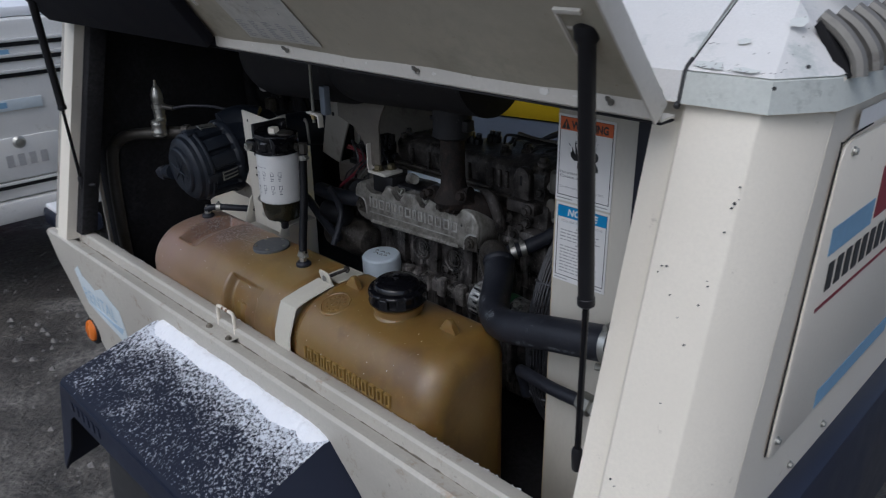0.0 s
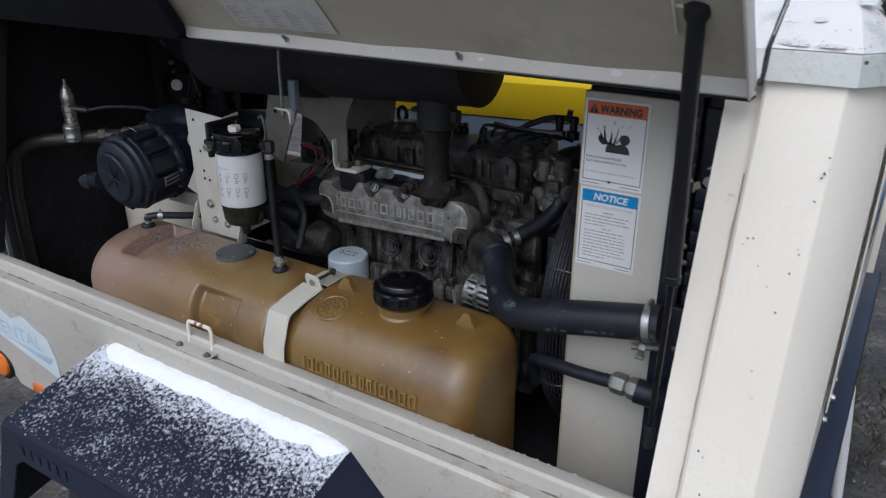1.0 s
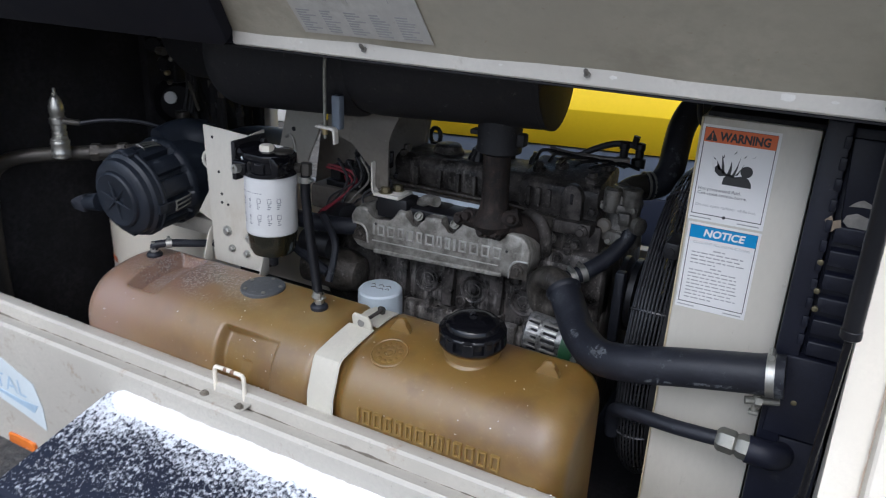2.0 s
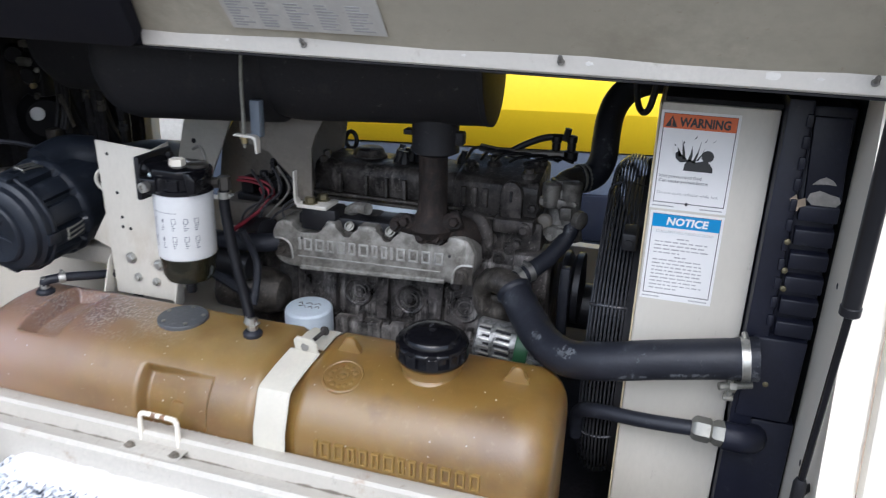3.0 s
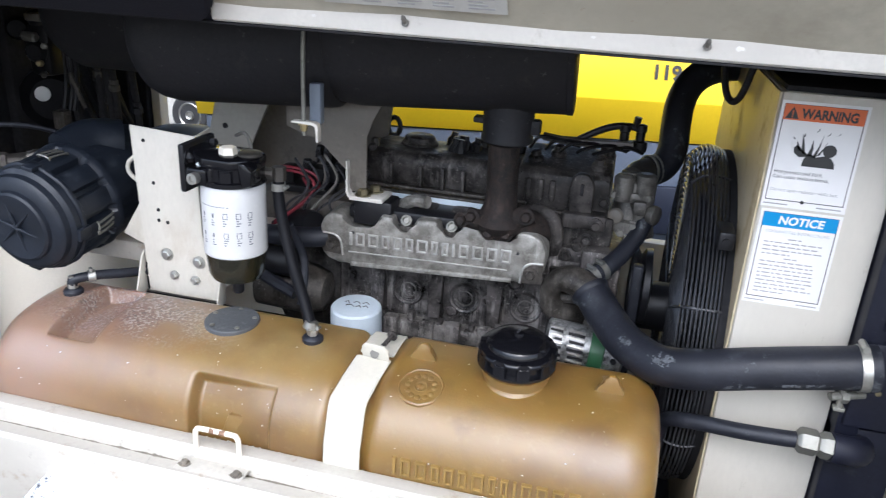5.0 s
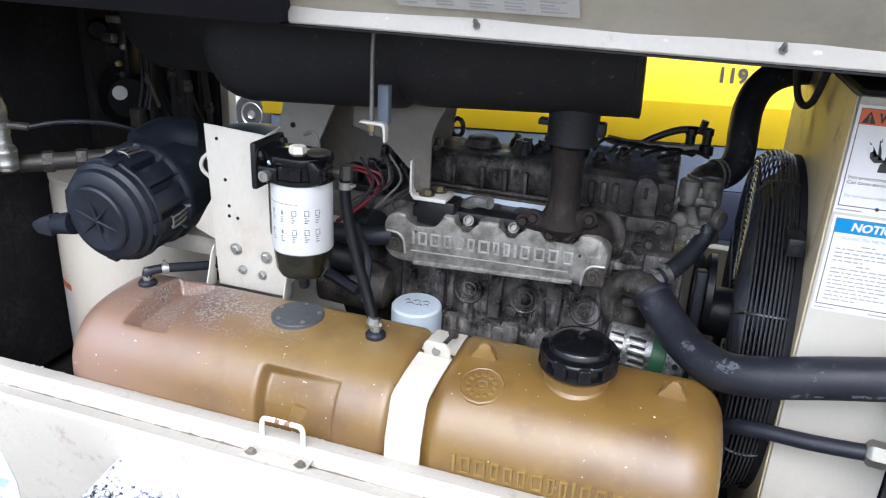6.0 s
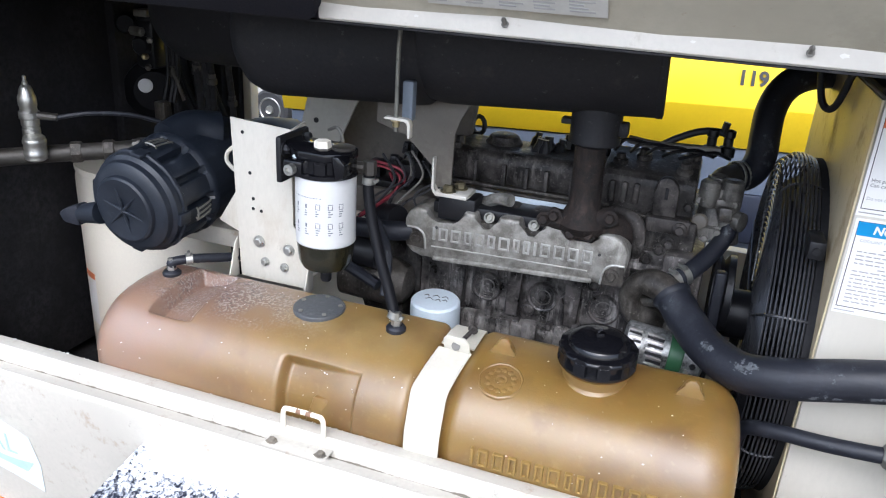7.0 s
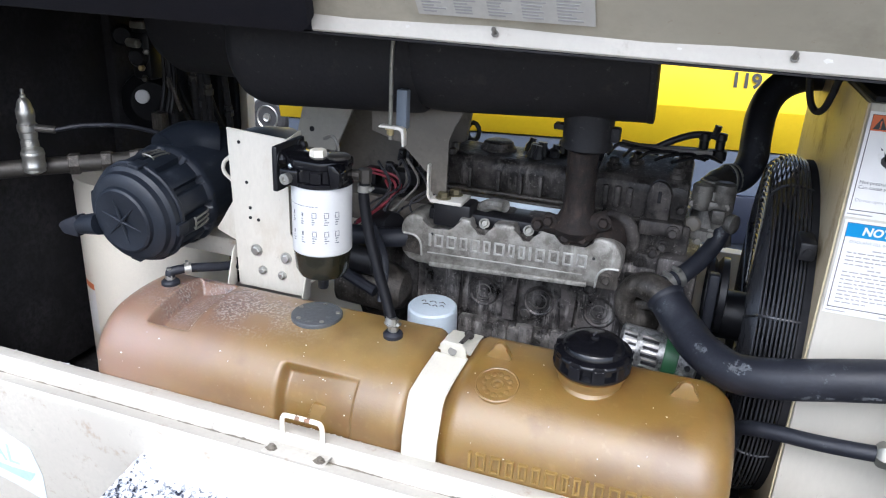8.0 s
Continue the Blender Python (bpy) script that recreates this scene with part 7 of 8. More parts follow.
# ---- filters and brackets ----
def filter_bracket():
    bk = thing("filter_bracket", "cream steel upright bracket with bolt holes", "bracket", (-0.51, 0.23, 0.90))
    bm = B()
    prism(bm, [(-0.566, 1.221), (-0.438, 1.213), (-0.438, 1.03), (-0.405, 1.000), (-0.405, 0.905), (-0.556, 0.905)], 'xz', 0.210, 0.214, 0.001)
    part("plate", bm, M_casing, bk)
    bm = B()
    prism(bm, [(0.214, 1.030), (0.214, 1.213), (0.262, 1.219), (0.262, 1.05)], 'yz', -0.442, -0.438, 0.001)
    part("flange", bm, M_casing, bk)
    for x in (-0.585, -0.400):
        bm = B()
        s = -1 if x < -0.5 else 1
        prism(bm, [(0.213, 0.905), (0.213, 0.985), (0.203, 0.975), (0.178, 0.905)], 'yz', x if s > 0 else x + 0.02, (x if s > 0 else x + 0.02) + 0.003, 0.0008)
        part("gusset", bm, M_casing, bk)
    bm = B()
    box(bm, -0.57, -0.400, 0.216, 0.30, 0.930, 0.9345, 0.001)
    part("base", bm, M_casing, bk)
    for x, z in ((-0.512, 0.985), (-0.447, 0.979), (-0.500, 0.945), (-0.457, 0.941)):
        bm = B()
        bolt(bm, (x, 0.2098, z), (0, -1, 0), 0.0085 if z > 0.95 else 0.0065, 0.006)
        part("bolt", bm, M_steel, bk)
    for x, z in ((-0.540, 1.196), (-0.527, 1.12), (-0.522, 1.07), (-0.505, 1.048), (-0.523, 1.050)):
        bm = B()
        lathe(bm, [(0.0035, 0), (0.0035, 0.0006)], (x, 0.2097, z), (0, -1, 0), 10)
        part("hole", bm, M_black, bk)
    bm = B()
    tube(bm, [(-0.575, 0.24, 1.16), (-0.592, 0.235, 1.145), (-0.594, 0.235, 1.125), (-0.575, 0.24, 1.105)], 0.004, 8, 5)
    prism(bm, [(-0.566, 1.08), (-0.612, 1.008), (-0.566, 0.99)], 'xz', 0.225, 0.228)
    part("side_tab", bm, M_casing, bk)


filter_bracket()


def fuel_filter():
    f = thing("fuel_filter", "white spin-on fuel filter with a black head and an amber bowl", "fuel filter", (-0.345, 0.168, 0.985))
    c = Vector((-0.345, 0.168, 0))
    bm = B()
    lathe(bm, [(0.050, 1.034), (0.053, 1.038), (0.053, 1.154), (0.051, 1.160)], c, (0, 0, 1), 48)
    can = part("canister", bm, M_white, f)
    rng = random.Random(9)
    def print_patch(ph, w, z, h, material):
        bm = B()
        rows = [[(c.x + 0.0534 * math.cos(ph + w * i / 3), c.y + 0.0534 * math.sin(ph + w * i / 3), z + h * j) for i in range(4)] for j in (0, 1)]
        sheet(bm, rows)
        part("print_bar", bm, material, can)
    for k in range(12):
        print_patch(-2.5 + 0.11 * k, 0.05 + 0.05 * rng.random(), 1.1275, 0.0014, M_print)
    for col in (-2.62, -2.22, -1.82, -1.42, -1.02, -0.66):
        for z in (1.104, 1.070):
            for e in range(3):
                print_patch(col + 0.02 * rng.random(), 0.06 + 0.09 * rng.random(), z - 0.0042 * e, 0.0018, M_print)
            if col < -2.5 or col > -1.6:
                for ph, w, dz, h in ((0.0, 0.16, 0.013, 0.0014), (0.0, 0.16, 0.004, 0.0014), (0.0, 0.025, 0.004, 0.010), (0.135, 0.025, 0.004, 0.010)):
                    print_patch(col + ph, w, z + dz, h * 0.8, M_print)
            else:
                print_patch(col + 0.03, 0.07, z + 0.005, 0.007, M_print)
    bm = B()
    lathe(bm, [(0.034, 0.985), (0.042, 0.988), (0.048, 1.000), (0.050, 1.02), (0.052, 1.036)], c, (0, 0, 1), 40)
    part("bowl", bm, M_bowl, f, "clear amber water bowl")
    bm = B()
    lathe(bm, [(0.008, 0.955), (0.010, 0.958), (0.010, 0.972), (0.014, 0.974), (0.014, 0.985)], c, (0, 0, 1), 12)
    part("drain_plug", bm, M_plastic, f)
    bm = B()
    lathe(bm, [(0.052, 1.158), (0.0555, 1.160), (0.0555, 1.167), (0.0535, 1.169), (0.0535, 1.186), (0.0505, 1.190), (0.020, 1.192)], c, (0, 0, 1), 96,
          ripple=lambda ph, h: 1 - (0.07 if math.cos(ph * 9 + 0.6) > 0.1 and 1.168 < h < 1.187 else 0))
    head = part("head", bm, M_gloss, f, "glossy black filter head", angle=25)
    bm = B()
    prism(bm, [(-0.432, 0.175), (-0.395, 0.140), (-0.375, 0.124), (-0.325, 0.122), (-0.302, 0.140), (-0.292, 0.165), (-0.296, 0.195), (-0.325, 0.218), (-0.432, 0.222)], 'xy', 1.188, 1.204, 0.004)
    part("top_plate", bm, M_gloss, head)
    bm = B()
    lathe(bm, [(0.020, 0), (0.020, 0.005), (0.016, 0.007), (0.003, 0.007)], (-0.315, 0.175, 1.203), (0, 0, 1), 20)
    part("diaphragm_cap", bm, M_pipe, head)
    bm = B()
    box(bm, -0.398, -0.362, 0.114, 0.155, 1.160, 1.188, 0.004)
    part("port_block", bm, M_gloss, head)
    bm = B()
    prism(bm, [(-0.306, 1.160), (-0.290, 1.166), (-0.288, 1.190), (-0.300, 1.202), (-0.312, 1.202)], 'xz', 0.125, 0.165, 0.003)
    part("side_wing", bm, M_gloss, head)
    bm = B()
    box(bm, -0.4375, -0.426, 0.155, 0.255, 1.130, 1.213, 0.004)
    part("mount_plate", bm, M_plastic, f)
    for y, z in ((0.168, 1.190), (0.238, 1.198)):
        bm = B()
        bolt(bm, (-0.426, y, z), (1, 0, 0), 0.009, 0.010)
        part("mount_bolt", bm, M_plastic, f)
    bm = B()
    lathe(bm, [(0.015, 0), (0.015, 0.010), (0.0135, 0.016), (0.004, 0.017)], (-0.350, 0.166, 1.200), (0, 0, 1), 6)
    part("bleed_screw", bm, M_cream, f, "pale bleed screw")
    bm = B()
    lathe(bm, [(0.0095, 0), (0.0095, 0.012), (0.005, 0.0125), (0.004, 0.008)], (-0.380, 0.115, 1.174), (-0.1, -1, 0), 14)
    part("port_plug", bm, M_steel, f)
    bm = B()
    lathe(bm, [(0.010, 0), (0.010, 0.02)], (-0.302, 0.19, 1.172), (1, 0.1, 0), 10)
    lathe(bm, [(0.012, -0.012), (0.012, 0.012)], (-0.275, 0.196, 1.172), (0, 0, 1), 6)
    part("banjo", bm, M_pipe, f)
    # pale wrap piece whose colour stands in for a gloss highlight
    bm = B()
    prism(bm, [(-0.392, 1.190), (-0.375, 1.203), (-0.345, 1.198), (-0.348, 1.192), (-0.38, 1.184)], 'xz', 0.132, 0.146, 0.002)
    part("wrap_highlight", bm, M_sticker, f)
    hose("fuel_hose", "thin black fuel hose from filter to tank", [(-0.276, 0.196, 1.165), (-0.274, 0.190, 1.13), (-0.258, 0.176, 1.08), (-0.232, 0.152, 1.03), (-0.200, 0.122, 0.985), (-0.178, 0.102, 0.945)], 0.0098,
         [((-0.2755, 0.194, 1.15), (0, 0, 1)), ((-0.180, 0.104, 0.951), (0.25, 0.25, 1))], "fuel hoses", M_hose, 12)
    hose("fuel_hose", "thin black fuel hose behind the filter", [(-0.30, 0.28, 1.05), (-0.285, 0.30, 0.99), (-0.275, 0.29, 0.955), (-0.27, 0.26, 0.90)], 0.008, (), "fuel hoses", seg=10)
    hose("fuel_hose", "thin black return hose across the tank's end", [(-0.645, 0.115, 0.942), (-0.642, 0.118, 0.951), (-0.618, 0.142, 0.953), (-0.585, 0.185, 0.946), (-0.558, 0.235, 0.936), (-0.52, 0.30, 0.92)], 0.0090,
         [((-0.622, 0.138, 0.953), (0.7, 0.7, 0.0))], "fuel hoses", seg=12)


fuel_filter()


def air_cleaner():
    a = thing("air_cleaner", "navy black ribbed plastic air cleaner housing", "air cleaner", (-0.72, 0.2, 0.95))
    o, ax = Vector((-0.722, 0.088, 1.048)), Vector((0.04, 1, 0.10))
    bm = B()
    lathe(bm, [(0.02, 0.004), (0.030, 0.001), (0.060, 0.0), (0.064, 0.003), (0.066, 0.010), (0.080, 0.013), (0.087, 0.019), (0.089, 0.030), (0.096, 0.036), (0.097, 0.050)], o, ax, 56)
    cap = part("end_cap", bm, M_navy, a)
    for k in range(6):
        ang = k * math.pi / 3 + 0.3
        bm = B()
        u, v, w = basis(ax)
        p = o + w * 0.001
        q = p + (u * math.cos(ang) + v * math.sin(ang)) * 0.045
        cyl(bm, p, q, 0.0035, 8, r1=0.0015)
        part("star_rib", bm, M_navy, cap)
    bm = B()
    prof = [(0.099, 0.048), (0.102, 0.050), (0.102, 0.056), (0.098, 0.060), (0.0985, 0.064), (0.100, 0.128), (0.104, 0.134), (0.106, 0.138), (0.106, 0.148), (0.101, 0.152), (0.099, 0.30), (0.07, 0.33)]
    lathe(bm, prof, o, ax, 144, ripple=lambda ph, h: 1 - (0.13 if math.cos(ph * 12) > 0.72 and 0.062 < h < 0.130 else 0.012 * (math.cos(ph * 12) > 0.3)))
    part("housing", bm, M_navy, a, angle=30)
    u, v, w = basis(ax)
    for ang in (0.2, 1.75, 3.3, 4.9):
        def on(da, along, r):
            return o + w * along + (u * math.cos(ang + da) + v * math.sin(ang + da)) * r
        bm = B()
        tube(bm, [on(-0.10, 0.078, 0.104), on(-0.10, 0.074, 0.110), on(0.0, 0.074, 0.111), on(0.10, 0.074, 0.110), on(0.10, 0.078, 0.104)], 0.0018, 6, 4)
        for da in (-0.10, 0.0, 0.10):
            tube(bm, [on(da, 0.073, 0.110), on(da, 0.095, 0.108), on(da, 0.118, 0.104), on(da, 0.122, 0.101)], 0.0018, 6, 4)
        part("clip", bm, M_zinc, a, "wire clip")
        bm = B()
        t = B()
        box(t, -0.012, 0.012, -0.005, 0.003, -0.014, 0.014, 0.002)
        d = (u * math.cos(ang) + v * math.sin(ang))
        side = w.cross(d)
        at = o + w * 0.048 + d * 0.101
        join(bm, t, Matrix(((side.x, d.x, w.x, at.x), (side.y, d.y, w.y, at.y), (side.z, d.z, w.z, at.z), (0, 0, 0, 1))))
        part("clip_lug", bm, M_navy, a)
    bm = B()
    tube(bm, [(-0.785, 0.10, 1.030), (-0.81, 0.10, 1.025), (-0.832, 0.10, 1.02)], 0.02, 12, 4, radius=lambda t: 1.1 - 0.2 * t)
    valve = part("dust_outlet", bm, M_navy, a)
    bm = B()
    prism(bm, [(-0.828, 1.043), (-0.828, 0.998), (-0.865, 1.000), (-0.878, 1.018), (-0.86, 1.03)], 'xz', 0.085, 0.115, 0.006)
    part("dust_valve", bm, M_rubber, a, "rubber dust valve")
    bm = B()
    tube(bm, [(-0.70, 0.33, 1.09), (-0.69, 0.40, 1.10), (-0.68, 0.50, 1.10), (-0.67, 0.60, 1.08)], 0.052, 18, 6)
    part("outlet_duct", bm, M_navy, a)
    bm = B()
    tube(bm, [(-0.73, 0.24, 1.14), (-0.715, 0.29, 1.155), (-0.68, 0.33, 1.15)], 0.045, 16, 5)
    part("intake", bm, M_navy, a)
    bm = B()
    box(bm, -0.76, -0.58, 0.27, 0.32, 0.93, 0.97, 0.004)
    part("saddle", bm, M_cream_worn, a, "cream support saddle")


air_cleaner()


def separator_end():
    """The dark end: separator tank, air pipe, relief valve, gauge and control block."""
    t = thing("separator_tank", "cream steel oil separator tank with a warning sticker", "separator tank", (-0.97, 0.47, 0.47))
    bm = B()
    lathe(bm, [(0.05, 0.46), (0.17, 0.48), (0.178, 0.50), (0.178, 0.97), (0.172, 0.99), (0.178, 0.992), (0.178, 1.005), (0.15, 1.01), (0.05, 1.015)], (-1.02, 0.52, 0.0), (0, 0, 1), 44)
    part("shell", bm, M_cream, t)
    bm = B()
    rows = [[(-1.02 + 0.1787 * math.cos(ph), 0.52 + 0.1787 * math.sin(ph), z) for ph in (-2.2, -2.1, -2.0, -1.9)] for z in (0.60, 0.74)]
    sheet(bm, rows)
    part("sticker", bm, M_paper, t)
    bm = B()
    rows = [[(-1.02 + 0.1792 * math.cos(ph), 0.52 + 0.1792 * math.sin(ph), z) for ph in (-2.2, -2.1, -2.0, -1.9)] for z in (0.725, 0.742)]
    sheet(bm, rows)
    part("sticker_header", bm, M_orange, t)
    p = thing("air_pipe", "dull steel air pipe bent down by the post", "pipe", (-1.2, 0.1, 0.5))
    bm = B()
    tube(bm, [(-0.86, 0.36, 1.09), (-0.95, 0.28, 1.085), (-1.05, 0.20, 1.08), (-1.13, 0.135, 1.07), (-1.175, 0.105, 1.04), (-1.188, 0.09, 0.98), (-1.185, 0.08, 0.80), (-1.18, 0.08, 0.52)], 0.0185, 16, 8)
    part("bend", bm, M_pipe, p)
    p_nuts = p
    bm = B()
    lathe(bm, [(0.024, 0), (0.024, 0.03)], (-0.90, 0.325, 1.085), (0.75, 0.66, 0.02), 6)
    part("pipe_nut", bm, M_grey, p)
    v = thing("relief_valve", "bright plated pressure relief valve", "valve", (-1.04, 0.2, 1.09))
    bm = B()
    lathe(bm, [(0.012, 1.075), (0.021, 1.08), (0.021, 1.125), (0.018, 1.128)], (-1.022, 0.185, 0.0), (0, 0, 1), 20)
    lathe(bm, [(0.0215, 1.086), (0.0228, 1.088), (0.0228, 1.094), (0.0215, 1.096), (0.0215, 1.112), (0.0228, 1.114), (0.0228, 1.119), (0.0215, 1.121)], (-1.022, 0.185, 0.0), (0, 0, 1), 20)
    lathe(bm, [(0.015, 1.11), (0.0175, 1.115), (0.0175, 1.135), (0.0160, 1.137), (0.0160, 1.142), (0.0178, 1.144), (0.0178, 1.155), (0.0200, 1.158), (0.0200, 1.170), (0.0165, 1.174), (0.0165, 1.182), (0.0178, 1.184), (0.0178, 1.200),
               (0.0150, 1.206), (0.0135, 1.214), (0.0100, 1.222), (0.0055, 1.226), (0.0055, 1.231), (0.0035, 1.233), (0.0035, 1.242), (0.002, 1.244)], (-1.048, 0.205, 0), (0, 0, 1), 22)
    part("body", bm, M_steel, v)
    bm = B()
    cyl(bm, (-1.04, 0.205, 1.165), (-1.0, 0.23, 1.16), 0.008, 10)
    part("side_port", bm, M_pipe, v)
    hose("control_line", "thin black control line to the control block", [(-1.0, 0.23, 1.16), (-0.95, 0.27, 1.168), (-0.88, 0.33, 1.16), (-0.80, 0.40, 1.12)], 0.005, (), "", seg=8)
    g = thing("control_block", "dark control valves and fittings on the end lining", "control block", (-1.18, 0.66, 0.9))
    bm = B()
    box(bm, -1.23, -1.17, 0.60, 0.80, 0.95, 1.36, 0.01)
    part("back_plate", bm, M_black, g)
    bm = B()
    lathe(bm, [(0.07, 0), (0.075, 0.02), (0.075, 0.05), (0.05, 0.07)], (-1.15, 0.70, 1.14), (0.6, -0.7, 0), 26)
    part("regulator", bm, M_hose, g)
    bm = B()
    lathe(bm, [(0.018, 0), (0.018, 0.005), (0.016, 0.006), (0.003, 0.006)], (-1.118, 0.632, 1.155), (0.55, -0.8, 0.1), 24)
    part("gauge_face", bm, M_white, g, "white gauge face")
    bm = B()
    lathe(bm, [(0.02, 0), (0.028, 0.01), (0.02, 0.03)], (-1.15, 0.62, 1.31), (0.6, -0.8, 0), 16)
    part("cap", bm, M_hose, g)
    bm = B()
    box(bm, -1.13, -1.06, 0.66, 0.70, 1.295, 1.33, 0.008)
    lathe(bm, [(0.016, 0), (0.016, 0.07)], (-1.13, 0.68, 1.29), (1, 0, 0.1), 14)
    part("elbow_fitting", bm, M_pipe, g)
    rng = random.Random(21)
    for k in range(6):
        bm = B()
        x, y = -1.085 + 0.08 * rng.random(), 0.68 + 0.1 * rng.random()
        tube(bm, [(x, y, 1.36), (x + 0.03 * rng.random(), y - 0.03, 1.26), (x + 0.04, y - 0.02, 1.16 - 0.05 * rng.random()), (x + 0.05 + 0.06 * rng.random(), y, 1.04)], 0.006, 8, 6)
        part("hose_run", bm, M_black, g)
    # control rod, pilot valve with its fittings, pale clip and a small solenoid
    bm = B()
    tube(bm, [(-1.240, 0.62, 1.300), (-1.205, 0.615, 1.232), (-1.176, 0.61, 1.172)], 0.0035, 8, 4)
    lathe(bm, [(0.007, 0), (0.009, 0.006), (0.009, 0.022), (0.005, 0.028)], (-1.236, 0.62, 1.292), (-0.35, 0, 0.9), 12)
    part("control_rod", bm, M_zinc, g, "dull thin control rod")
    bm = B()
    box(bm, -1.115, -1.055, 0.60, 0.66, 1.205, 1.325, 0.012)
    lathe(bm, [(0.030, 0), (0.034, 0.006), (0.034, 0.03), (0.020, 0.036)], (-1.085, 0.63, 1.32), (0, 0, 1), 18)
    lathe(bm, [(0.024, 0), (0.026, 0.01), (0.018, 0.022)], (-1.086, 0.602, 1.262), (0.2, -1, 0), 16)
    part("pilot_valve", bm, M_plastic, g)
    bm = B()
    lathe(bm, [(0.010, 0), (0.012, 0.004), (0.012, 0.034), (0.008, 0.038)], (-1.112, 0.592, 1.297), (1, -0.1, -0.05), 6)
    part("fitting", bm, M_zinc, g, "pale plated fitting")
    for p, d, mt in (((-1.060, 0.592, 1.277), (0.6, -0.6, 0.1), M_zinc), ((-1.072, 0.592, 1.238), (0.3, -1, 0), M_brass), ((-1.066, 0.590, 1.215), (0.5, -0.8, -0.2), M_pipe)):
        bm = B()
        lathe(bm, [(0.006, 0), (0.008, 0.003), (0.008, 0.014), (0.005, 0.017)], p, d, 6)
        part("fitting", bm, mt, g)
    bm = B()
    prism(bm, [(-1.013, 1.218), (-1.003, 1.220), (-0.972, 1.142), (-0.980, 1.136)], 'xz', 0.60, 0.604, 0.0008)
    part("pale_clip", bm, M_cast, g)
    bm = B()
    box(bm, -1.062, -1.030, 0.59, 0.62, 1.082, 1.128, 0.004)
    part("solenoid", bm, M_cast, g, "small dull solenoid")
    for x, z1 in ((-1.040, 1.34), (-1.022, 1.36), (-1.010, 1.33)):
        bm = B()
        tube(bm, [(x, 0.63, z1), (x + 0.004, 0.625, 1.26), (x - 0.003, 0.63, 1.19), (x - 0.012, 0.62, 1.125)], 0.0055, 8, 6)
        part("hose_run", bm, M_plastic, g)
    # nuts on the pipe's inner end
    for p in ((-0.935, 0.294, 1.086), (-0.985, 0.254, 1.084), (-0.885, 0.34, 1.088)):
        bm = B()
        lathe(bm, [(0.021, -0.012), (0.0235, -0.009), (0.0235, 0.009), (0.021, 0.012)], p, (0.75, 0.62, 0.02), 6)
        part("pipe_nut", bm, M_cast, p_nuts)
    for k in range(7):
        bm = B()
        x, y = -1.06 + 0.028 * k + 0.01 * rng.random(), 0.64 + 0.05 * rng.random()
        z0 = 0.98 + 0.12 * rng.random()
        tube(bm, [(x, y, z0), (x + 0.006, y - 0.01, z0 + 0.12), (x - 0.008, y, z0 + 0.26), (x + 0.02 * rng.random(), y + 0.03, 1.43)], 0.005 + 0.006 * rng.random(), 8, 5)
        part("pipe_run", bm, M_black, g)
        bm = B()
        lathe(bm, [(0.013, 0), (0.013, 0.014), (0.010, 0.016), (0.010, 0.026)], (x + 0.003, y - 0.008, z0 + 0.10 + 0.03 * rng.random()), (0.1, -0.1, 1), 6)
        part("pipe_nut", bm, M_pipe if k % 2 else M_plastic, g)
    bm = B()
    box(bm, -1.075, -1.035, 0.56, 0.60, 1.335, 1.352, 0.003)
    part("clamp_plate", bm, M_zinc, g)
    d = thing("intake_drum", "matt black intake drum beside the muffler", "drum", (-0.80, 0.55, 1.15))
    bm = B()
    lathe(bm, [(0.06, 0), (0.115, 0.012), (0.135, 0.05), (0.135, 0.25), (0.10, 0.28)], (-0.935, 0.55, 1.385), (1, 0, 0), 44)
    part("shell", bm, M_muffler, d)
    bm = B()
    tube(bm, [(-0.72, 0.52, 1.37), (-0.66, 0.47, 1.38), (-0.60, 0.38, 1.385)], 0.05, 16, 5)
    part("duct", bm, M_muffler, d)
    # struts behind the filter bracket
    s = thing("engine_stay", "grey flat steel stay behind the fuel filter", "stay", (-0.52, 0.5, 1.0))
    bm = B()
    prism(bm, [(-0.612, 1.04), (-0.562, 1.235), (-0.437, 1.235), (-0.498, 1.105), (-0.53, 1.02)], 'xz', 0.495, 0.501, 0.0015)
    part("plate", bm, M_beige, s)
    bm = B()
    lathe(bm, [(0.006, 0), (0.006, 0.001)], (-0.545, 0.4945, 1.165), (0, -1, 0), 14)
    part("hole", bm, M_black, s)
    bm = B()
    prism(bm, [(-0.55, 1.00), (-0.53, 1.14), (-0.50, 1.19), (-0.46, 1.26), (-0.20, 1.27), (-0.23, 1.06), (-0.42, 1.02)], 'xz', 0.58, 0.60, 0.006)
    part("rear_plate", bm, M_brownsteel, s, "dull brown plate")


separator_end()


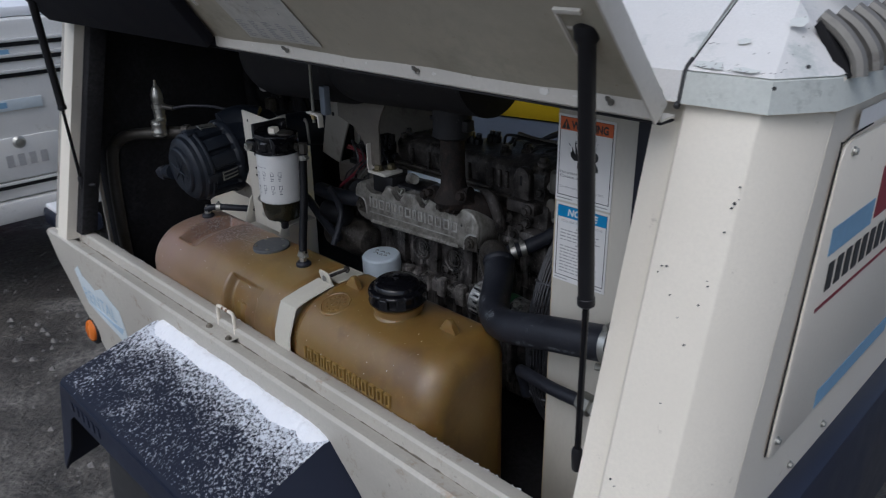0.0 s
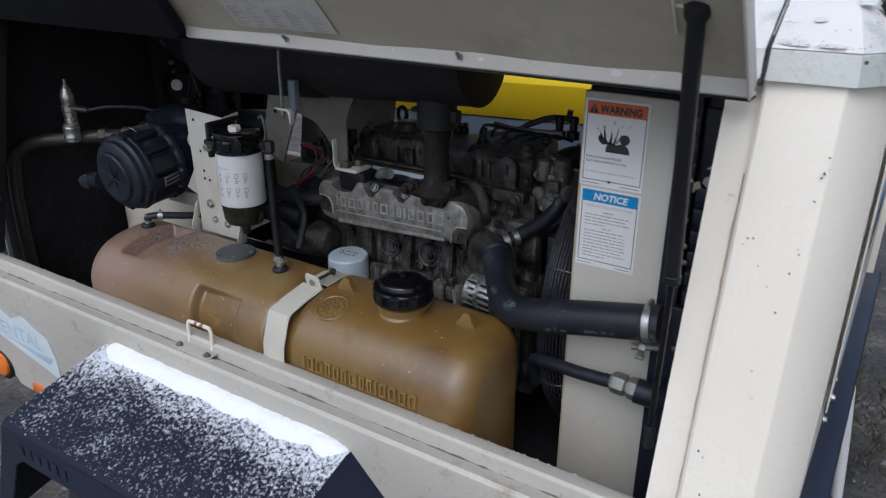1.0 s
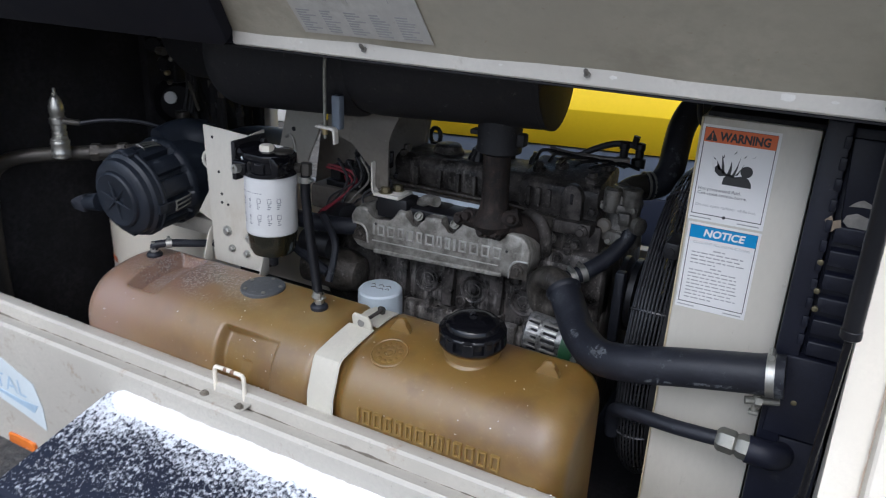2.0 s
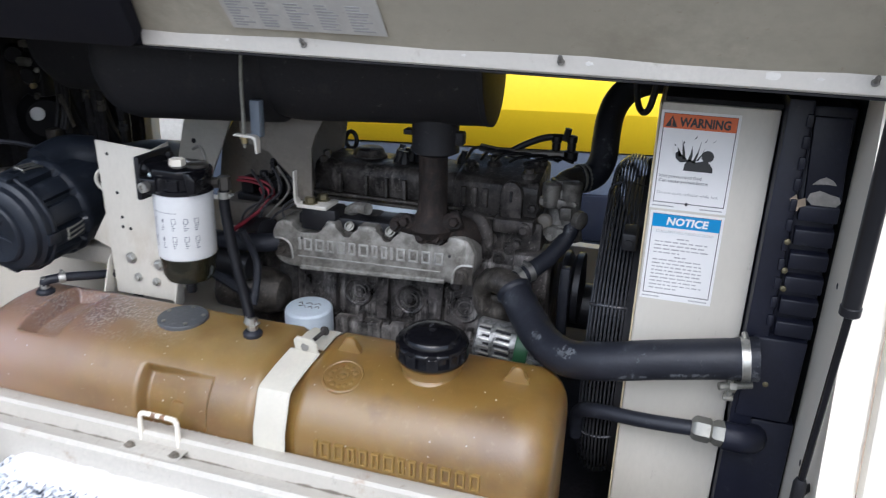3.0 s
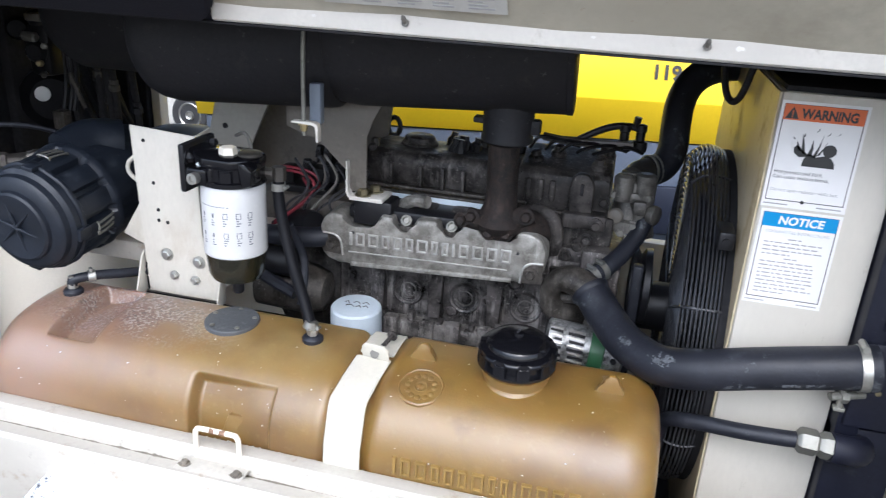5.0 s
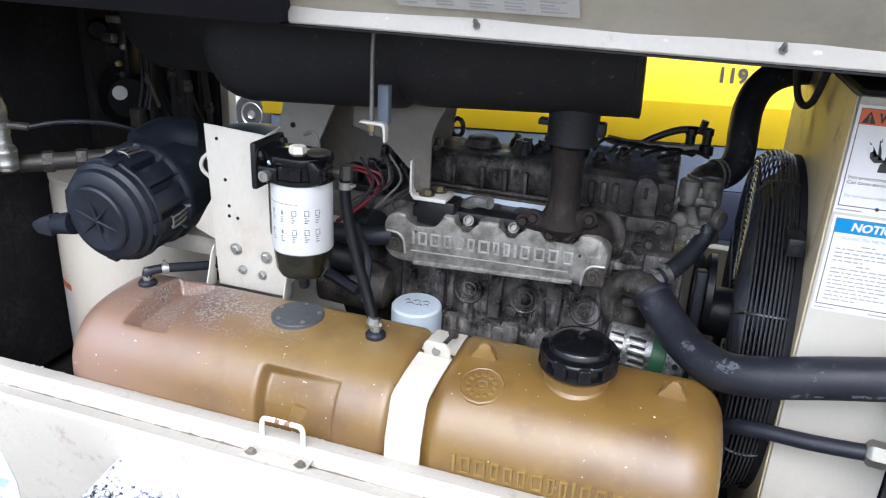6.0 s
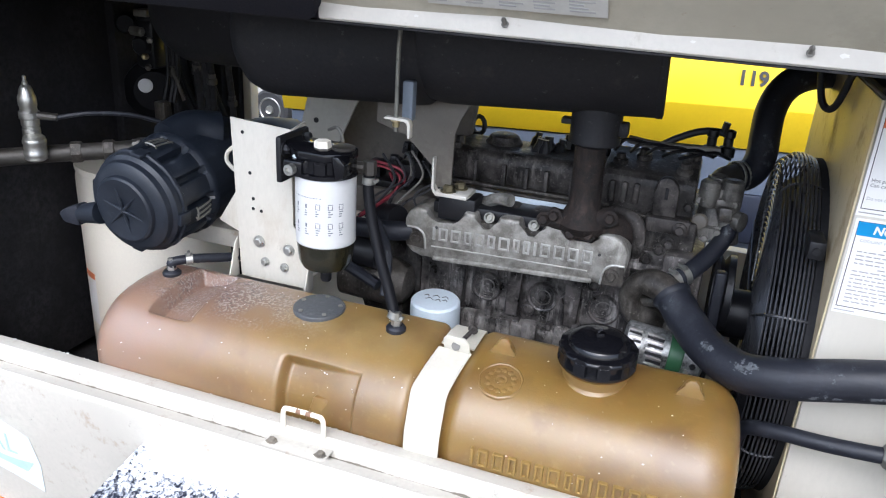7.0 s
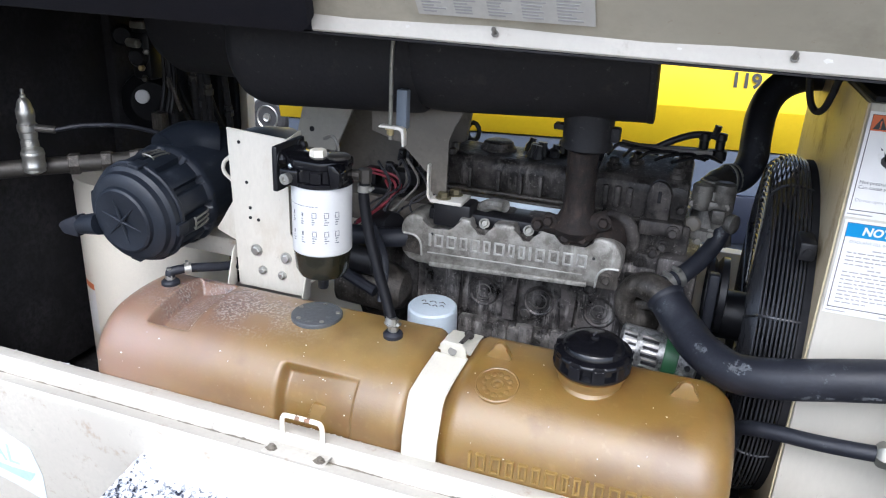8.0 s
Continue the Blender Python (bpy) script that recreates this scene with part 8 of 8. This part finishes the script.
def relay_and_wires():
    r = thing("relay_block", "black relay block with red wires", "relay block", (-0.34, 0.45, 1.06))
    bm = B()
    box(bm, -0.40, -0.29, 0.43, 0.50, 1.06, 1.075, 0.003)
    part("tray", bm, M_plastic, r)
    for x, y, z, w in ((-0.395, 0.44, 1.075, 0.03), (-0.335, 0.45, 1.075, 0.035), (-0.30, 0.46, 1.08, 0.028), (-0.31, 0.46, 1.115, 0.02), (-0.36, 0.47, 1.075, 0.02)):
        bm = B()
        box(bm, x, x + w, y, y + 0.035, z, z + 0.035, 0.004)
        part("relay", bm, M_plastic, r)
    for k, pts in enumerate((((-0.385, 0.42, 1.115), (-0.345, 0.40, 1.122), (-0.30, 0.40, 1.112), (-0.295, 0.40, 1.085), (-0.325, 0.39, 1.055), (-0.37, 0.38, 1.02)),
                             ((-0.39, 0.42, 1.108), (-0.34, 0.405, 1.112), (-0.305, 0.40, 1.10), (-0.305, 0.39, 1.075), (-0.335, 0.38, 1.045), (-0.38, 0.38, 1.012)),
                             ((-0.33, 0.41, 1.10), (-0.31, 0.395, 1.07), (-0.345, 0.38, 1.035), (-0.39, 0.38, 1.0)))):
        bm = B()
        tube(bm, pts, 0.003, 8, 6)
        part("red_wire", bm, M_red, r, "red wire")
    for pts in (((-0.30, 0.42, 1.15), (-0.285, 0.405, 1.14), (-0.28, 0.405, 1.11), (-0.29, 0.41, 1.08)), ((-0.41, 0.30, 1.20), (-0.385, 0.285, 1.21), (-0.372, 0.28, 1.195), (-0.368, 0.28, 1.15))):
        bm = B()
        tube(bm, pts, 0.0035, 8, 6)
        part("grey_wire", bm, M_grey, r)
    rng = random.Random(41)
    for k in range(9):
        x, y, z = -0.335 + 0.016 * k + 0.006 * rng.random(), 0.40 + 0.05 * rng.random(), 1.105 + 0.055 * rng.random()
        bm = B()
        w, h = 0.008 + 0.008 * rng.random(), 0.012 + 0.016 * rng.random()
        box(bm, x, x + w, y, y + 0.02, z, z + h, 0.002, m=Matrix.Translation((x, y, z)) @ pose(0, 0, 0, 0, 25 * (rng.random() - 0.5), 30 * rng.random()) @ Matrix.Translation((-x, -y, -z)))
        cyl(bm, (x + w / 2, y - 0.004, z + h * 0.6), (x + w / 2, y, z + h * 0.6), 0.003, 8)
        part("connector", bm, M_plastic, r)
    for k in range(7):
        x, z = -0.34 + 0.02 * k, 1.15 - 0.03 * rng.random()
        bm = B()
        tube(bm, [(x, 0.41, z), (x + 0.02 * rng.random(), 0.395, z + 0.018 * rng.random()), (x + 0.03, 0.39, z - 0.03), (x + 0.01 - 0.05 * rng.random(), 0.385, z - 0.075), (x - 0.05 * rng.random(), 0.38, z - 0.12)], 0.0022 + 0.0014 * rng.random(), 6, 6)
        part("loom_wire", bm, M_wire if k != 3 else M_grey, r)
    bm = B()
    tube(bm, [(-0.45, 0.36, 0.99), (-0.36, 0.34, 1.0), (-0.29, 0.34, 1.005), (-0.25, 0.35, 1.01)], 0.02, 12, 6)
    part("conduit", bm, M_rubber, r)
    bm = B()
    tube(bm, [(-0.60, 0.36, 0.98), (-0.48, 0.34, 0.955), (-0.40, 0.32, 0.93), (-0.30, 0.30, 0.90)], 0.012, 10, 6)
    part("cable", bm, M_rubber, r)
    st = thing("starter_motor", "dark starter motor low beside the engine", "starter motor", (-0.36, 0.36, 0.8))
    bm = B()
    lathe(bm, [(0.03, 0), (0.05, 0.01), (0.052, 0.12), (0.04, 0.15), (0.02, 0.16)], (-0.42, 0.38, 0.88), (1, 0.05, -0.05), 24)
    part("motor", bm, M_cast, st)
    bm = B()
    lathe(bm, [(0.025, 0), (0.03, 0.01), (0.03, 0.08), (0.012, 0.09)], (-0.40, 0.34, 0.95), (1, 0.05, -0.05), 18)
    part("solenoid", bm, M_plastic, st)


relay_and_wires()


# ---- the yard beyond ----
def yellow_machine():
    y = thing("yellow_compressor", "yellow portable compressor on a slate-blue chassis", "compressor", (0.33, 1.72, 0.0))
    y.rotation_euler[2] = radians(12)
    bm = B()
    prism(bm, [(1.752, 0.952), (1.70, 1.098), (1.742, 1.30), (1.80, 1.355), (1.92, 1.375), (2.75, 1.375), (2.9, 1.1), (2.9, 0.95)], 'yz', -1.225, 0.94, 0.003)
    part("canopy_shell", bm, M_yellow, y)
    bm = B()
    box(bm, -1.20, 0.92, 1.758, 2.86, 0.32, 0.95, 0.01)
    part("chassis", bm, M_slate, y, "slate-blue chassis")
    bm = B()
    box(bm, -0.6, 0.85, 1.727, 1.742, 0.62, 0.80, 0.01)
    part("toe_board", bm, M_navy_frame, y)
    lettering("lettering", "119", 0.066, pose(0.322, 1.7085, 1.172, 90 - 11.1, 0, 0), M_ink, y, bold=0.0022)
    for x in (-0.6, 0.4):
        bm = B()
        lathe(bm, [(0.15, -0.1), (0.3, -0.1), (0.32, -0.06), (0.32, 0.06), (0.3, 0.1), (0.15, 0.1)], (x, 1.9, 0.32), (0, 1, 0), 36)
        part("wheel", bm, M_tyre, y)


yellow_machine()


def white_neighbour():
    w = thing("white_compressor", "white portable compressor with louvred panels parked nearby", "compressor", (-3.1, 0.6, 0.0))
    bm = B()
    box(bm, -4.2, -2.62, -1.6, 0.95, 0.50, 1.32, 0.03)
    part("canopy_shell", bm, M_white_paint, w)
    bm = B()
    box(bm, -4.1, -2.66, -1.5, 0.9, 1.32, 1.37, 0.02)
    part("roof", bm, M_snow, w)
    for z in (1.20, 1.135, 1.065, 0.56):
        bm = B()
        box(bm, -2.625, -2.612, -1.2, 0.6, z, z + 0.02, 0.003)
        part("louvre_slot", bm, M_black, w)
        bm = B()
        box(bm, -2.622, -2.600, -1.2, 0.6, z + 0.02, z + 0.035, 0.004)
        part("louvre", bm, M_white_paint, w)
    bm = B()
    box(bm, -2.616, -2.608, -1.0, 0.36, 0.92, 0.97, 0.002)
    part("decal", bm, M_sticker, w)
    # plain bars in place of a name and a number
    for z, n in ((1.165, 7), (0.935, 6)):
        for k in range(n):
            bm = B()
            box(bm, -2.6095, -2.606, -0.12 + k * 0.058, -0.082 + k * 0.058, z, z + 0.025, 0)
            part("decal_bar", bm, M_ltblue, w)
    bm = B()
    box(bm, -2.62, -2.600, -0.2, 0.40, 0.60, 0.80, 0.008)
    part("panel", bm, M_white_paint, w)
    for k in range(4):
        bm = B()
        box(bm, -2.5995, -2.597, 0.15 + k * 0.05, 0.18 + k * 0.05, 0.665, 0.72, 0)
        part("number_bar", bm, M_greyink, w)
    bm = B()
    lathe(bm, [(0.03, 0), (0.02, 0.012), (0.012, 0.014)], (-2.60, 0.22, 0.775), (1, 0, 0), 14)
    part("catch", bm, M_steel, w)
    bm = B()
    box(bm, -4.15, -2.60, -1.55, 0.9, 0.40, 0.50, 0.012)
    part("chassis_rail", bm, M_white_paint, w)
    for x in (-3.4,):
        for y in (-1.35, 0.75):
            bm = B()
            lathe(bm, [(0.15, -0.1), (0.3, -0.1), (0.32, -0.06), (0.32, 0.06), (0.3, 0.1), (0.15, 0.1)], (x, y, 0.32), (0, 1, 0), 36)
            part("wheel", bm, M_tyre, w)
    bm = B()
    box(bm, -2.60, -2.30, 0.25, 0.42, 0.36, 0.45, 0.02)
    fd = part("drawbar", bm, M_navy_frame, w, "navy drawbar")
    bm = B()
    box(bm, -2.58, -2.32, 0.26, 0.41, 0.445, 0.468, 0.010)
    part("snow", bm, M_snow, w)
    r = B()
    box(r, -6.4, -4.9, 0.0, 0.9, 0.0, 1.75, 0.05)
    single("red_machine", r, M_red, "red machine standing behind the white compressor", "machine")


white_neighbour()


def far_vehicle():
    v = thing("parked_trailer", "pale trailer with a steel-rimmed wheel parked beyond", "trailer", (-2.4, 3.3, 0.0))
    bm = B()
    box(bm, -5.2, -2.5, 4.62, 6.0, 0.45, 1.9, 0.04)
    part("body", bm, M_white_paint, v)
    bm = B()
    lathe(bm, [(0.10, -0.05), (0.145, -0.055), (0.168, -0.04), (0.172, 0.0), (0.168, 0.04), (0.145, 0.055), (0.10, 0.05)], (-3.2, 4.53, 0.172), (0, 1, 0), 44)
    tyre = part("wheel", bm, M_tyre, v)
    bm = B()
    lathe(bm, [(0.02, -0.06), (0.03, -0.07), (0.04, -0.04), (0.07, -0.035), (0.098, -0.058), (0.104, -0.05), (0.104, 0.0)], (-3.2, 4.53, 0.172), (0, 1, 0), 36)
    part("rim", bm, M_steel, tyre, "bright steel rim")
    bm = B()
    box(bm, -5.0, -2.6, 4.75, 5.9, 0.0, 0.45, 0.03)
    part("base_frame", bm, M_faded, v)
    bm = B()
    box(bm, -3.24, -3.16, 4.50, 4.66, 0.36, 0.52, 0.02)
    part("step", bm, M_slate, v)


far_vehicle()


def white_stake():
    s = B()
    tube(s, [(0.99, 1.24, 0.0), (0.972, 1.24, 0.2), (0.951, 1.24, 0.395)], 0.017, 12, 4)
    single("white_stake", s, M_white, "white painted steel stake standing in the mud", "stake")


white_stake()


def yard_litter():
    rng = random.Random(12)
    bm = B()
    for i in range(1800):
        x, y = (-3.2 + 3.0 * rng.random(), -1.6 + 2.4 * rng.random()) if i % 2 else (0.9 + 2.2 * rng.random(), 0.2 + 3.8 * rng.random())
        r = 0.004 + 0.018 * rng.random() ** 3
        z = 0.03 * noise.noise((x * 0.8, y * 0.8, 0.3))
        vs = [bm.verts.new((x + r * (0.6 + 0.6 * rng.random()) * math.cos(k * 1.2566), y + r * (0.6 + 0.6 * rng.random()) * math.sin(k * 1.2566), z - 0.002)) for k in range(5)]
        tp = bm.verts.new((x, y, z + r * 0.7))
        for k in range(5):
            bm.faces.new((vs[k], vs[(k + 1) % 5], tp))
    single("gravel", bm, mat("gravel_stone", (0.17, 0.16, 0.15), 0.8, var=0.4, scale=30, bump=0.2), "loose wet gravel stones on the ground", "gravel", kind="stuff")
    bm = B()
    for i in range(2600):
        x, y = (1.0 + 1.9 * rng.random(), 0.4 + 3.4 * rng.random()) if i % 2 else (max(0.97, rng.gauss(1.15, 0.2)), rng.gauss(1.75, 0.22))
        if i % 2 and noise.noise((x * 1.6, y * 1.6, 5)) < 0.05:
            continue
        a, h = rng.random() * 6.28, 0.015 + 0.03 * rng.random()
        w = 0.0020
        lean = Vector((math.cos(a), math.sin(a), 0)) * h * 0.8
        side = Vector((-math.sin(a), math.cos(a), 0)) * w
        b0 = Vector((x, y, 0.0))
        bm.faces.new([bm.verts.new(p) for p in (b0 - side, b0 + side, b0 + lean * 0.5 + side * 0.7 + Vector((0, 0, h * 0.7)), b0 + lean + Vector((0, 0, h)))])
    single("grass", bm, mat("dead_grass", (0.062, 0.058, 0.034), 0.8, var=0.4, scale=3, bump=0), "flattened dead winter grass", "grass", kind="stuff")


yard_litter()
